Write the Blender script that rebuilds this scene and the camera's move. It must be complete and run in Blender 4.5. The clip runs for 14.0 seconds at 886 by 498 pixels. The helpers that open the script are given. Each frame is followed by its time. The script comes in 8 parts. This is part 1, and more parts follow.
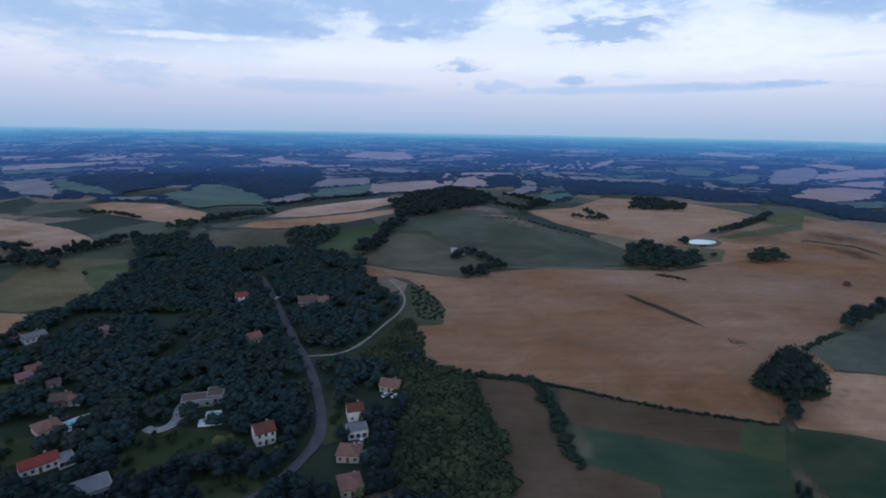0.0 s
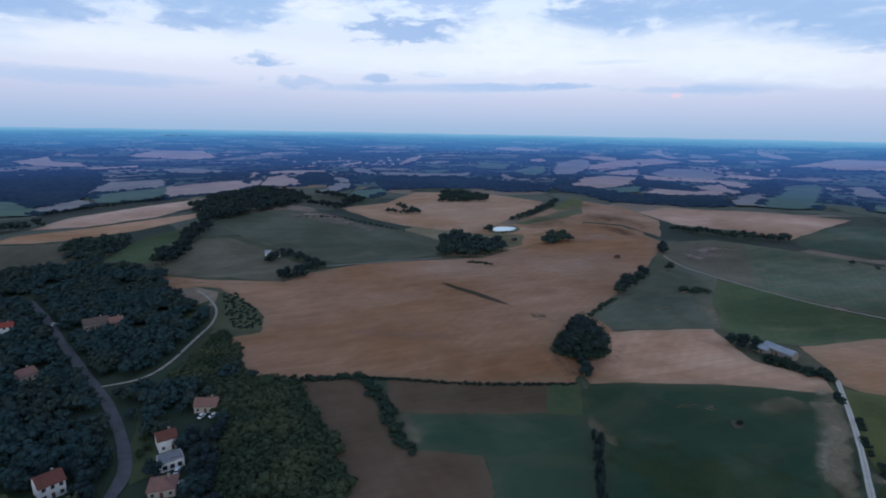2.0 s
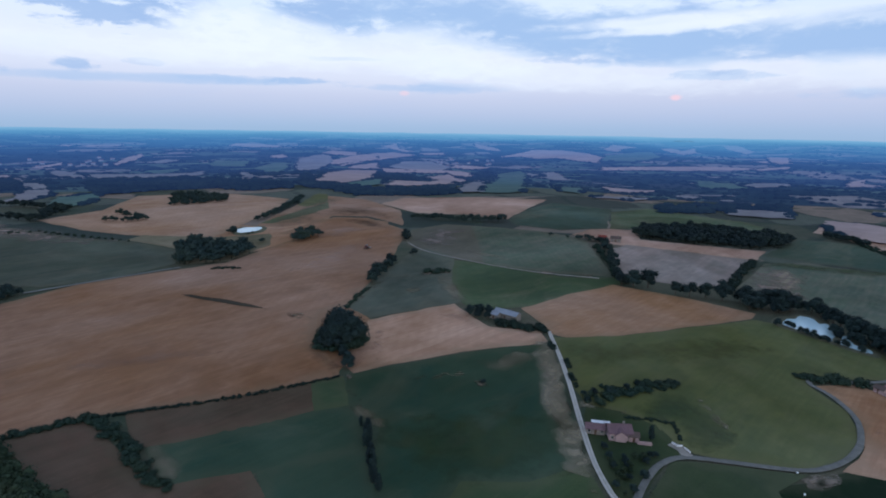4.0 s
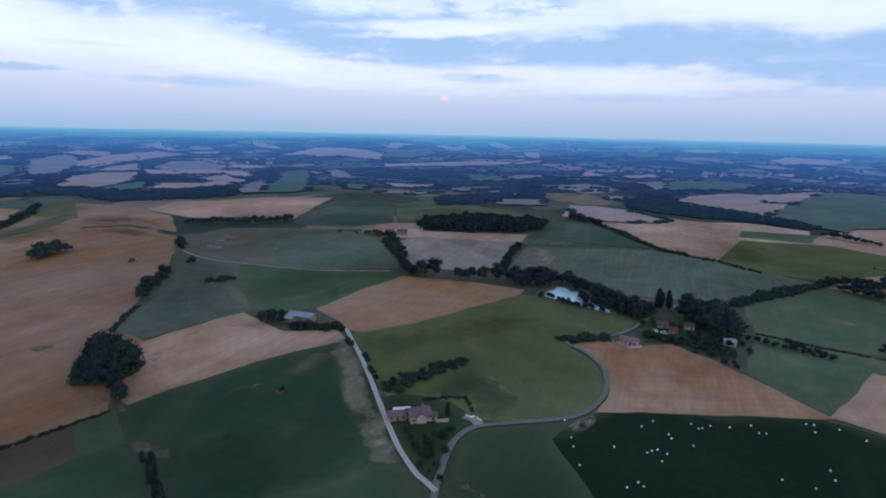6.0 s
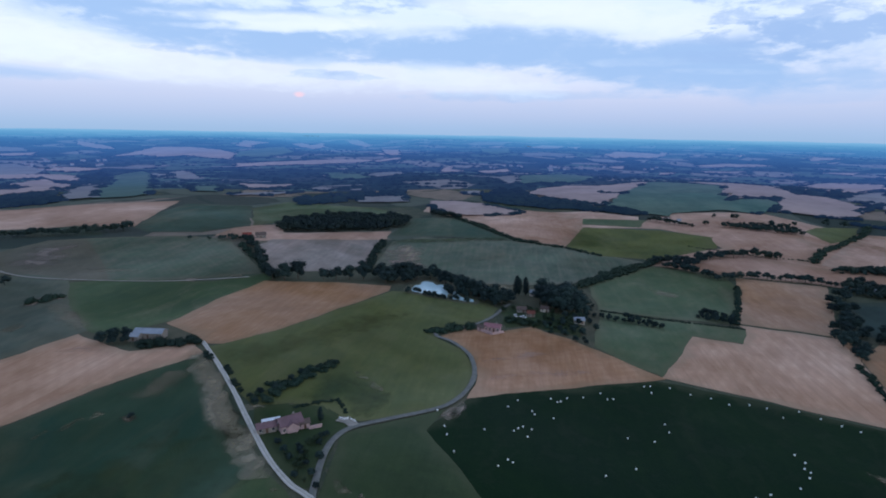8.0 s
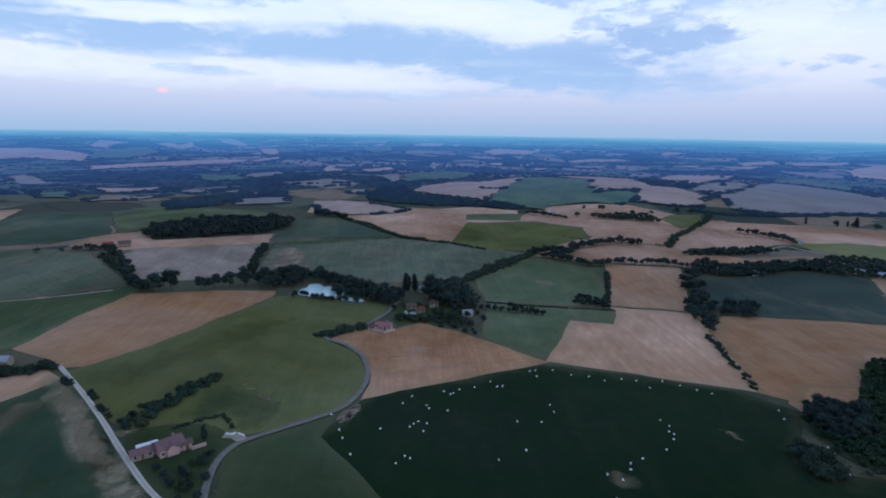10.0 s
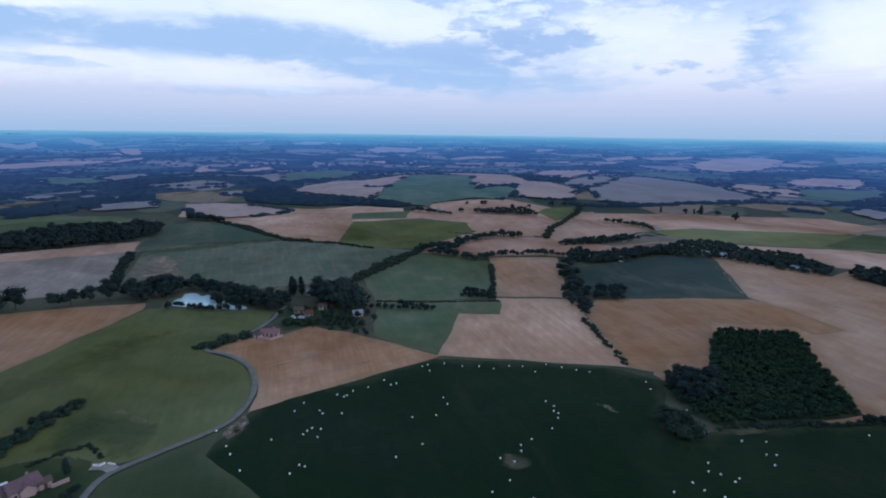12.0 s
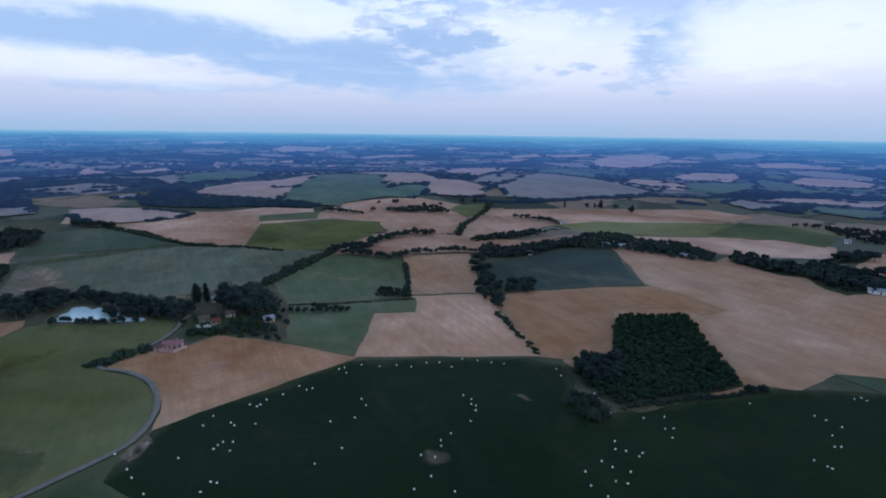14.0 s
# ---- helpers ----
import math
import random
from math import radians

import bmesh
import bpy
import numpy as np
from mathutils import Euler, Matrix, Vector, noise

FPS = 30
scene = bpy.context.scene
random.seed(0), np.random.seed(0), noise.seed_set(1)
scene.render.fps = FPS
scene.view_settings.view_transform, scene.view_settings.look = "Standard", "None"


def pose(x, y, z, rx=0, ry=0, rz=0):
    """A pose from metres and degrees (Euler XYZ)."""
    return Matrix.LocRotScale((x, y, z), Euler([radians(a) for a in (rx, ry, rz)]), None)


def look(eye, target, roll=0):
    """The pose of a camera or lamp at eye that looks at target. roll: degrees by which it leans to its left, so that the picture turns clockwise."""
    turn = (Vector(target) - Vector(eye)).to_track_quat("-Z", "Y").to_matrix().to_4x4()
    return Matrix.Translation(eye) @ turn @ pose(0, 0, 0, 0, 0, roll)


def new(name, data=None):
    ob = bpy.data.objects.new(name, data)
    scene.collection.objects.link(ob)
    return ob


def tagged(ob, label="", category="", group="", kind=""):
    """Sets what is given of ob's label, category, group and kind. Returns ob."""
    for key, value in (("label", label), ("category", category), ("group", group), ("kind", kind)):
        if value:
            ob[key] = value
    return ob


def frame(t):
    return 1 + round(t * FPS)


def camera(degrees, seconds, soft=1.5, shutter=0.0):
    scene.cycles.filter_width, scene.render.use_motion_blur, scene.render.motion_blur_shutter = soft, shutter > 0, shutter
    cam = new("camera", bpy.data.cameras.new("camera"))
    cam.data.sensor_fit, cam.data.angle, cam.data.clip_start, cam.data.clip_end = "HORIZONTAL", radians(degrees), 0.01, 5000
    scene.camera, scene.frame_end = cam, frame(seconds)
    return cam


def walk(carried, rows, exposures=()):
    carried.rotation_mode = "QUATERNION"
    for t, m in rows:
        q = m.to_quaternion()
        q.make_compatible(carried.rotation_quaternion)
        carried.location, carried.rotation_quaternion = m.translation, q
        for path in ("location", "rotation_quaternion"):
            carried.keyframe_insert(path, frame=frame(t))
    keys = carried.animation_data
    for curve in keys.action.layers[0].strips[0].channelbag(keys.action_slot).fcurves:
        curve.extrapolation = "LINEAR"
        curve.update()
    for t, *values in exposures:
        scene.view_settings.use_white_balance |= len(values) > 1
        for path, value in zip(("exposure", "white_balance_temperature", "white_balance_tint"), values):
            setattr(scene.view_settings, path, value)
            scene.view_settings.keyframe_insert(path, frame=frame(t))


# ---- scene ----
# ---- camera: a drone that hovers and turns clockwise ----
ROWS = [
    (0, 0.00, -12.23, 1.05),
    (0.5, -3.18, -12.24, 1.08),
    (1, -7.80, -12.23, 1.08),
    (1.5, -13.93, -12.22, 1.06),
    (2, -19.33, -12.22, 1.01),
    (2.5, -24.91, -12.23, 0.96),
    (3, -31.91, -12.22, 0.93),
    (3.5, -38.89, -12.24, 0.92),
    (6, -67.74, -12.10, 1.20),
    (6.5, -71.79, -12.09, 1.15),
    (7, -75.79, -12.09, 1.06),
    (7.5, -79.21, -12.09, 1.07),
    (8, -82.13, -12.08, 1.04),
    (10.5, -97.03, -12.07, 0.86),
    (11, -99.93, -12.07, 0.84),
    (11.5, -103.24, -12.08, 0.83),
    (12, -106.13, -12.09, 0.81),
    (12.5, -108.75, -12.09, 0.80),
    (13, -110.63, -12.11, 0.78),
    (13.5, -112.59, -12.12, 0.77),
    (14, -115.37, -12.11, 0.79),
]

cam = camera(78.01, 14.0, soft=1.9)
walk(cam, [(t, pose(0, 0, 120.0, 90 + pitch, 0, yaw) @ pose(0, 0, 0, 0, 0, roll)) for t, yaw, pitch, roll in ROWS],
     exposures=[(0, 0.0, 5800, 6), (3.5, 0.02, 5800, 6), (7, 0.09, 5660, 6), (14, 0.09, 5700, 6)])

# ---- sky: a dusk sky behind broken stratocumulus ----
world = bpy.data.worlds.new("dusk_sky")
scene.world = world
world.use_nodes = True
WN, WL = world.node_tree.nodes, world.node_tree.links
WN.clear()
SUN_EL, SUN_AZ = 14.0, 150.0   # degrees; azimuth to the left of north


def wnode(kind):
    return WN.new(kind)


def wmath(op, a, b=None, c=None):
    n = WN.new("ShaderNodeMath")
    n.operation = op
    for i, v in enumerate((a, b, c)):
        if v is None:
            continue
        if isinstance(v, (int, float)):
            n.inputs[i].default_value = v
        else:
            WL.new(v, n.inputs[i])
    return n.outputs[0]


def wmix(fac, a, b):
    n = WN.new("ShaderNodeMix")
    n.data_type = "RGBA"
    for sock, v in ((n.inputs["Factor"], fac), (n.inputs["A"], a), (n.inputs["B"], b)):
        if isinstance(v, (tuple, float, int)):
            sock.default_value = (*v, 1) if isinstance(v, tuple) else v
        else:
            WL.new(v, sock)
    return n.outputs["Result"]


coord = wnode("ShaderNodeTexCoord").outputs["Generated"]
sep = wnode("ShaderNodeSeparateXYZ")
WL.new(coord, sep.inputs[0])
DX, DY, DZ = sep.outputs
EL = wmath("MULTIPLY", wmath("ARCSINE", DZ), 57.2958)
AZ = wmath("MULTIPLY", wmath("ARCTAN2", wmath("MULTIPLY", DX, -1.0), DY), 57.2958)

# cloud sheet seen in perspective
den = wmath("ADD", wmath("MAXIMUM", DZ, 0.0), 0.07)
comb = wnode("ShaderNodeCombineXYZ")
WL.new(wmath("DIVIDE", DX, den), comb.inputs[0])
WL.new(wmath("DIVIDE", DY, den), comb.inputs[1])


def wnoise(vec, scale, detail, rough=0.55, distort=0.0):
    n = wnode("ShaderNodeTexNoise")
    n.inputs["Scale"].default_value, n.inputs["Detail"].default_value = scale, detail
    n.inputs["Roughness"].default_value, n.inputs["Distortion"].default_value = rough, distort
    WL.new(vec, n.inputs["Vector"])
    return n.outputs[0]


puff = wnode("ShaderNodeCombineXYZ")
WL.new(DX, puff.inputs[0])
WL.new(DY, puff.inputs[1])
WL.new(wmath("MULTIPLY", DZ, 3.0), puff.inputs[2])
fine = wmath("ADD", wmath("MULTIPLY", wnoise(puff.outputs[0], 6.5, 6, 0.58, 0.25), 0.75), wmath("MULTIPLY", wnoise(comb.outputs[0], 1.7, 6, 0.56, 0.3), 0.25))
broad = wnoise(puff.outputs[0], 2.4, 4, 0.5, 0.2)
crisp = wnoise(puff.outputs[0], 24.0, 5, 0.6, 0.4)
wob = wmath("ADD", wmath("SUBTRACT", fine, 0.5), wmath("MULTIPLY", wmath("SUBTRACT", crisp, 0.5), 0.36))
wob2 = wmath("SUBTRACT", broad, 0.5)

ramp = wnode("ShaderNodeValToRGB")
WL.new(wmath("DIVIDE", wmath("ADD", EL, 2.0), 92.0), ramp.inputs[0])
cr = ramp.color_ramp
STOPS = [(-2.0, (0.28, 0.44, 0.60)), (0.4, (0.415, 0.52, 0.70)), (1.6, (0.51, 0.56, 0.735)), (3.2, (0.63, 0.63, 0.78)), (4.8, (0.78, 0.76, 0.865)), (7.0, (0.89, 0.865, 0.93)),
         (9.5, (0.84, 0.86, 0.955)), (13.0, (0.65, 0.735, 0.915)), (22.0, (0.46, 0.55, 0.74)), (45.0, (0.36, 0.43, 0.60)), (90.0, (0.32, 0.38, 0.54))]
cr.elements[0].position, cr.elements[0].color = 0.0, (*STOPS[0][1], 1)
cr.elements[1].position, cr.elements[1].color = 1.0, (*STOPS[-1][1], 1)
for e, c in STOPS[1:-1]:
    cr.elements.new((e + 2) / 92).color = (*c, 1)
sheet = ramp.outputs[0]
PAINT = {"grey": (0.40, 0.52, 0.77), "sheet": (0.42, 0.55, 0.79), "white": (0.965, 0.95, 0.985), "pink": (1.0, 0.66, 0.72)}


def patch(kind, az, el, wide, high, slope, strength):
    """One cloud or one bright gap, round a direction in degrees, with ragged edges."""
    global sheet
    da = wmath("SUBTRACT", AZ, az)
    u = wmath("ADD", wmath("DIVIDE", da, wide), wmath("MULTIPLY", wob2, 0.9))
    v = wmath("DIVIDE", wmath("ADD", wmath("SUBTRACT", EL, el), wmath("MULTIPLY", da, slope)), high)
    d = wmath("ADD", wmath("MULTIPLY", u, u), wmath("MULTIPLY", v, v))
    m = wmath("ADD", wmath("SUBTRACT", 1.1, d), wmath("MULTIPLY", wob, {"grey": 4.6, "sheet": 3.2, "white": 3.6, "pink": 0.5}[kind]))
    if wide < 9 and kind != "pink":
        m = wmath("ADD", m, wmath("MULTIPLY", wmath("SUBTRACT", crisp, 0.5), 2.0))
    n = WN.new("ShaderNodeMapRange")
    n.interpolation_type = "SMOOTHSTEP"
    WL.new(m, n.inputs["Value"])
    n.inputs["From Min"].default_value, n.inputs["From Max"].default_value = (0.1, 0.95) if kind == "grey" else (-0.1, 1.2)
    n.inputs["To Min"].default_value, n.inputs["To Max"].default_value = 0.0, strength
    sheet = wmix(n.outputs[0], sheet, PAINT[kind])


# broken cloud higher up: bright gaps between grey-blue clumps
high = wnode("ShaderNodeMapRange")
WL.new(EL, high.inputs["Value"])
high.inputs["From Min"].default_value, high.inputs["From Max"].default_value = 9.0, 11.5
high.inputs["To Min"].default_value, high.inputs["To Max"].default_value = 0.0, 0.62
gaps = wnode("ShaderNodeMapRange")
gaps.interpolation_type = "SMOOTHSTEP"
WL.new(wmath("ADD", wob, wmath("MULTIPLY", wob2, 1.0)), gaps.inputs["Value"])
gaps.inputs["From Min"].default_value, gaps.inputs["From Max"].default_value = -0.07, 0.06
sheet = wmix(high.outputs[0], sheet, wmix(gaps.outputs[0], (0.93, 0.95, 1.0), (0.42, 0.54, 0.82)))
lid = wnode("ShaderNodeMapRange")
WL.new(EL, lid.inputs["Value"])
lid.inputs["From Min"].default_value, lid.inputs["From Max"].default_value = 17.0, 32.0
patch('sheet', 30.7, 9.03, 17.8, 3.67, -0.03, 0.9)
patch('sheet', 16.8, 10.30, 10.1, 2.96, -0.03, 0.85)
patch('sheet', 2.9, 11.47, 7.7, 3.25, 0, 0.9)
patch('grey', -15.4, 9.43, 7.4, 1.78, 0, 0.9)
patch('sheet', -33.8, 10.52, 6.5, 1.54, 0, 0.75)
patch('grey', 5.6, 9.02, 3.6, 0.83, 0, 0.7)
patch('grey', -1.1, 6.24, 2.8, 0.77, 0, 0.85)
patch('sheet', 28.6, 4.43, 5.3, 1.42, 0, 0.45)
patch('sheet', 12.8, 4.06, 12.4, 0.77, 0, 0.5)
patch('sheet', -19.7, 4.17, 17.8, 0.47, 0.02, 0.6)
patch('grey', -12.9, 5.04, 1.5, 0.47, 0, 0.6)
patch('grey', -31.1, 4.47, 4.1, 0.41, 0.03, 0.5)
patch('grey', 8.1, 7.33, 0.8, 0.24, 0, 0.6)
patch('grey', -34.8, 6.60, 3.6, 0.24, 0.04, 0.5)
patch('grey', -2.3, 6.43, 2.7, 0.83, -0.06, 0.8)
patch('grey', -20.1, 9.46, 3.6, 1.48, 0, 0.6)
patch('sheet', -37.2, 10.99, 8.9, 2.25, -0.03, 0.85)
patch('sheet', -51.4, 10.21, 13.0, 2.66, -0.05, 0.95)
patch('sheet', -66.6, 8.83, 18.9, 2.72, -0.02, 0.95)
patch('grey', -57.9, 6.81, 5.3, 0.36, 0, 0.5)
patch('grey', -71.0, 5.19, 4.7, 0.53, 0, 0.8)
patch('sheet', -27.7, 4.40, 7.1, 0.41, 0, 0.5)
patch('sheet', -41.2, 4.09, 6.5, 0.36, 0, 0.45)
patch('grey', -5.0, 4.41, 3.6, 0.71, -0.03, 0.5)
patch('grey', -12.9, 5.01, 1.9, 0.59, 0, 0.5)
patch('grey', -35.5, 6.68, 3.6, 0.24, 0, 0.45)
patch('grey', -17.4, 5.47, 1.8, 0.36, 0, 0.4)
patch('sheet', -58.0, 8.91, 16.6, 2.60, -0.08, 0.95)
patch('sheet', -73.7, 8.25, 17.8, 2.01, -0.05, 0.95)
patch('sheet', -91.0, 7.65, 15.4, 2.49, -0.08, 0.95)
patch('sheet', -103.2, 5.96, 13.0, 2.37, -0.05, 0.8)
patch('sheet', -112.9, 7.71, 14.2, 3.25, 0, 0.65)
patch('grey', -70.1, 5.41, 4.0, 0.41, 0, 0.75)
patch('grey', -74.8, 6.73, 4.7, 0.24, 0.02, 0.5)
patch('sheet', -85.6, 3.51, 8.3, 0.53, 0, 0.5)
patch('sheet', -46.3, 4.16, 5.3, 0.59, 0, 0.4)
patch('sheet', -115.4, 3.76, 11.8, 0.95, 0, 0.35)
patch('sheet', -82.3, 8.13, 15.4, 2.13, -0.09, 0.9)
patch('sheet', -95.5, 7.36, 15.4, 2.60, -0.09, 0.9)
patch('grey', -109.8, 7.72, 10.1, 2.01, -0.06, 0.75)
patch('sheet', -114.9, 5.16, 11.2, 1.30, -0.04, 0.7)
patch('sheet', -136.1, 7.83, 3.7, 3.67, -0.15, 0.9)
patch('grey', -128.0, 5.99, 3.6, 0.77, -0.05, 0.65)
patch('grey', -132.1, 4.39, 2.4, 0.47, 0, 0.5)
patch('grey', -150.3, 8.76, 1.2, 0.36, 0, 0.4)
patch('sheet', -90.9, 3.80, 11.8, 0.47, -0.01, 0.4)
patch('grey', -112.6, 11.10, 3.6, 1.30, 0, 0.6)
patch('white', 23.8, 7.91, 8.9, 0.36, 0.02, 0.75)
patch('white', -7.6, 11.06, 4.1, 1.66, 0, 0.9)
patch('white', -27.6, 8.67, 8.9, 2.01, 0.02, 0.75)
patch('white', 9.5, 7.02, 24.9, 1.54, 0.02, 0.55)
patch('white', -21.9, 6.64, 19.5, 1.42, 0.02, 0.6)
patch('white', -26.2, 8.84, 7.7, 2.13, 0, 0.7)
patch('white', -66.9, 9.39, 11.2, 0.47, 0.05, 0.85)
patch('white', -75.4, 9.59, 8.3, 1.18, 0, 0.5)
patch('white', -33.9, 6.80, 19.5, 1.66, -0.03, 0.55)
patch('white', -68.4, 10.01, 14.2, 0.77, 0.02, 0.9)
patch('white', -91.4, 11.53, 11.2, 1.54, -0.03, 0.85)
patch('white', -105.7, 8.92, 6.5, 0.95, 0, 0.6)
patch('white', -47.4, 7.42, 8.3, 2.37, -0.1, 0.55)
patch('white', -57.2, 5.28, 19.5, 1.54, -0.06, 0.5)
patch('white', -101.6, 6.74, 5.3, 0.47, 0, 0.5)
patch('white', -115.7, 10.30, 6.5, 0.83, 0, 0.5)
patch('white', -102.8, 10.24, 10.1, 1.54, -0.1, 0.75)
patch('white', -107.0, 5.80, 4.7, 0.30, -0.05, 0.55)
patch('white', -123.2, 9.39, 6.5, 3.08, 0, 0.7)
patch('white', -146.1, 8.45, 11.2, 4.44, 0, 0.85)
patch('white', -81.2, 5.19, 13.6, 1.54, -0.06, 0.5)
patch('white', -116.0, 8.35, 3.6, 0.83, 0, 0.5)
patch('sheet', -104.9, 7.04, 11.2, 1.78, -0.07, 0.9)
patch('grey', -114.3, 8.85, 5.9, 2.37, 0, 0.7)
patch('grey', -109.9, 10.28, 3.6, 0.83, 0, 0.6)
patch('grey', -113.6, 8.55, 8.9, 1.30, 0, 0.7)
patch('grey', -110.0, 6.94, 7.1, 0.71, -0.03, 0.6)
patch('sheet', -106.6, 5.14, 8.9, 0.95, -0.03, 0.6)
patch('grey', 12.7, 9.07, 3.6, 1.07, 0, 0.7)
patch('grey', 19.8, 9.83, 4.1, 1.18, 0, 0.6)
patch('grey', -33.9, 11.15, 4.1, 1.42, 0, 0.6)
patch('pink', -67.6, 3.32, 0.5, 0.3, 0, 0.9)
patch('pink', -41.4, 3.57, 0.6, 0.3, 0, 0.6)
patch('pink', -67.6, 3.37, 0.7, 0.3, 0, 0.5)
sheet = wmix(lid.outputs[0], sheet, ramp.outputs[0])
# thin mottling over the whole sheet
mott = wnode("ShaderNodeMapRange")
WL.new(fine, mott.inputs["Value"])
mott.inputs["From Min"].default_value, mott.inputs["From Max"].default_value = 0.48, 0.72
mott.inputs["To Min"].default_value, mott.inputs["To Max"].default_value = 0.0, 0.15
sheet = wmix(mott.outputs[0], sheet, (0.46, 0.57, 0.82))
sky = wnode("ShaderNodeTexSky")
sky.sky_type, sky.sun_disc, sky.sun_elevation, sky.sun_rotation = "NISHITA", False, radians(SUN_EL), radians(-SUN_AZ)
bg_sky, bg_cloud, both = wnode("ShaderNodeBackground"), wnode("ShaderNodeBackground"), wnode("ShaderNodeMixShader")
bg_sky.inputs[1].default_value = 0.1
bg_cloud.inputs[1].default_value = 1.0
WL.new(sky.outputs[0], bg_sky.inputs[0])
WL.new(sheet, bg_cloud.inputs[0])
both.inputs[0].default_value = 0.93
WL.new(bg_sky.outputs[0], both.inputs[1])
WL.new(bg_cloud.outputs[0], both.inputs[2])
WL.new(both.outputs[0], wnode("ShaderNodeOutputWorld").inputs[0])

sun = new("sun", bpy.data.lights.new("sun", "SUN"))
sun.data.energy, sun.data.angle, sun.data.color = 0.5, radians(25), (1.0, 0.93, 0.88)
_el = radians(SUN_EL)
sun.matrix_world = look((-900 * math.sin(radians(SUN_AZ)), 900 * math.cos(radians(SUN_AZ)), 900 * math.tan(_el)), (0, 0, 0))


# ---- land form ----
HILLS = [(-560, 1040, 18, 190), (-40, 760, 14, 150), (330, 690, 12, 170), (560, 390, 9, 130), (760, 560, 14, 170),
         (840, -260, 12, 170), (1120, -420, 20, 230), (900, -760, 16, 220), (520, -330, 7, 110), (200, 330, 6, 110),
         (-330, 560, 10, 130), (300, -700, 14, 200), (1250, 150, 16, 230), (650, 1000, 16, 210), (60, 1250, 18, 240)]


def terrain(x, y):
    """Height of the land: rolling hills that rise softly towards the horizon."""
    x, y = np.asarray(x, float), np.asarray(y, float)
    r = np.hypot(x, y)
    s = np.clip((r - 1300) / 3600, 0, None)
    z = 90 * s ** 1.5
    for hx, hy, h, w in HILLS:
        z = z + h * np.exp(-((x - hx) ** 2 + (y - hy) ** 2) / (2 * w * w))
    f = np.clip((r - 250) / 900, 0, 1)
    z = z + f * (1.6 * np.sin(x / 97 + 1.3 * np.sin(y / 131)) + 1.3 * np.sin(y / 83 + 1.1 * np.sin(x / 117)))
    g = np.clip((r - 1500) / 1500, 0, 1) * np.clip((4900 - r) / 1200, 0, 1)
    return z + g * (7 * np.sin(x / 310 + 1.7 * np.sin(y / 420)) + 6 * np.sin(y / 270 + 1.2 * np.sin(x / 390)))


def ground_z(x, y):
    return float(terrain(x, y))


def inside(px, py, poly):
    """Which of the points lie in the outline."""
    px, py = np.asarray(px, float), np.asarray(py, float)
    hit = np.zeros(px.shape, bool)
    n = len(poly)
    for i in range(n):
        (x0, y0), (x1, y1) = poly[i], poly[(i + 1) % n]
        if y0 != y1:
            hit ^= ((y0 > py) != (y1 > py)) & (px < (x1 - x0) * (py - y0) / (y1 - y0) + x0)
    return hit


# ---- materials ----
def shader(name, rough=0.9, metal=0.0, spec=0.3):
    m = bpy.data.materials.new(name)
    m.use_nodes = True
    b = m.node_tree.nodes["Principled BSDF"]
    b.inputs["Roughness"].default_value, b.inputs["Metallic"].default_value = rough, metal
    b.inputs["Specular IOR Level"].default_value = spec
    return m, b


def link(m, a, b):
    m.node_tree.links.new(a, b)


def tex_noise(m, scale, detail=3.0, vec=None, rough=0.55, distort=0.0):
    n = m.node_tree.nodes.new("ShaderNodeTexNoise")
    n.inputs["Scale"].default_value, n.inputs["Detail"].default_value = scale, detail
    n.inputs["Roughness"].default_value, n.inputs["Distortion"].default_value = rough, distort
    if vec is not None:
        link(m, vec, n.inputs["Vector"])
    return n.outputs[0]


def mapped(m, turn=0.0, stretch=(1, 1, 1), space="Object"):
    c = m.node_tree.nodes.new("ShaderNodeTexCoord")
    p = m.node_tree.nodes.new("ShaderNodeMapping")
    p.inputs["Rotation"].default_value = (0, 0, turn)
    p.inputs["Scale"].default_value = stretch
    link(m, c.outputs[space], p.inputs[0])
    return p.outputs[0]


def mix(m, fac, a, b, how="MIX"):
    n = m.node_tree.nodes.new("ShaderNodeMix")
    n.data_type, n.blend_type = "RGBA", how
    for sock, v in ((n.inputs["Factor"], fac), (n.inputs["A"], a), (n.inputs["B"], b)):
        if isinstance(v, (tuple, float, int)):
            sock.default_value = (*v, 1) if isinstance(v, tuple) else v
        else:
            link(m, v, sock)
    return n.outputs["Result"]


def span(m, v, lo, hi, to0=0.0, to1=1.0):
    n = m.node_tree.nodes.new("ShaderNodeMapRange")
    link(m, v, n.inputs["Value"])
    for k, q in (("From Min", lo), ("From Max", hi), ("To Min", to0), ("To Max", to1)):
        n.inputs[k].default_value = q
    return n.outputs[0]


def relief(m, b, height, strength, dist=0.1):
    n = m.node_tree.nodes.new("ShaderNodeBump")
    n.inputs["Strength"].default_value, n.inputs["Distance"].default_value = strength, dist
    link(m, height, n.inputs["Height"])
    link(m, n.outputs[0], b.inputs["Normal"])


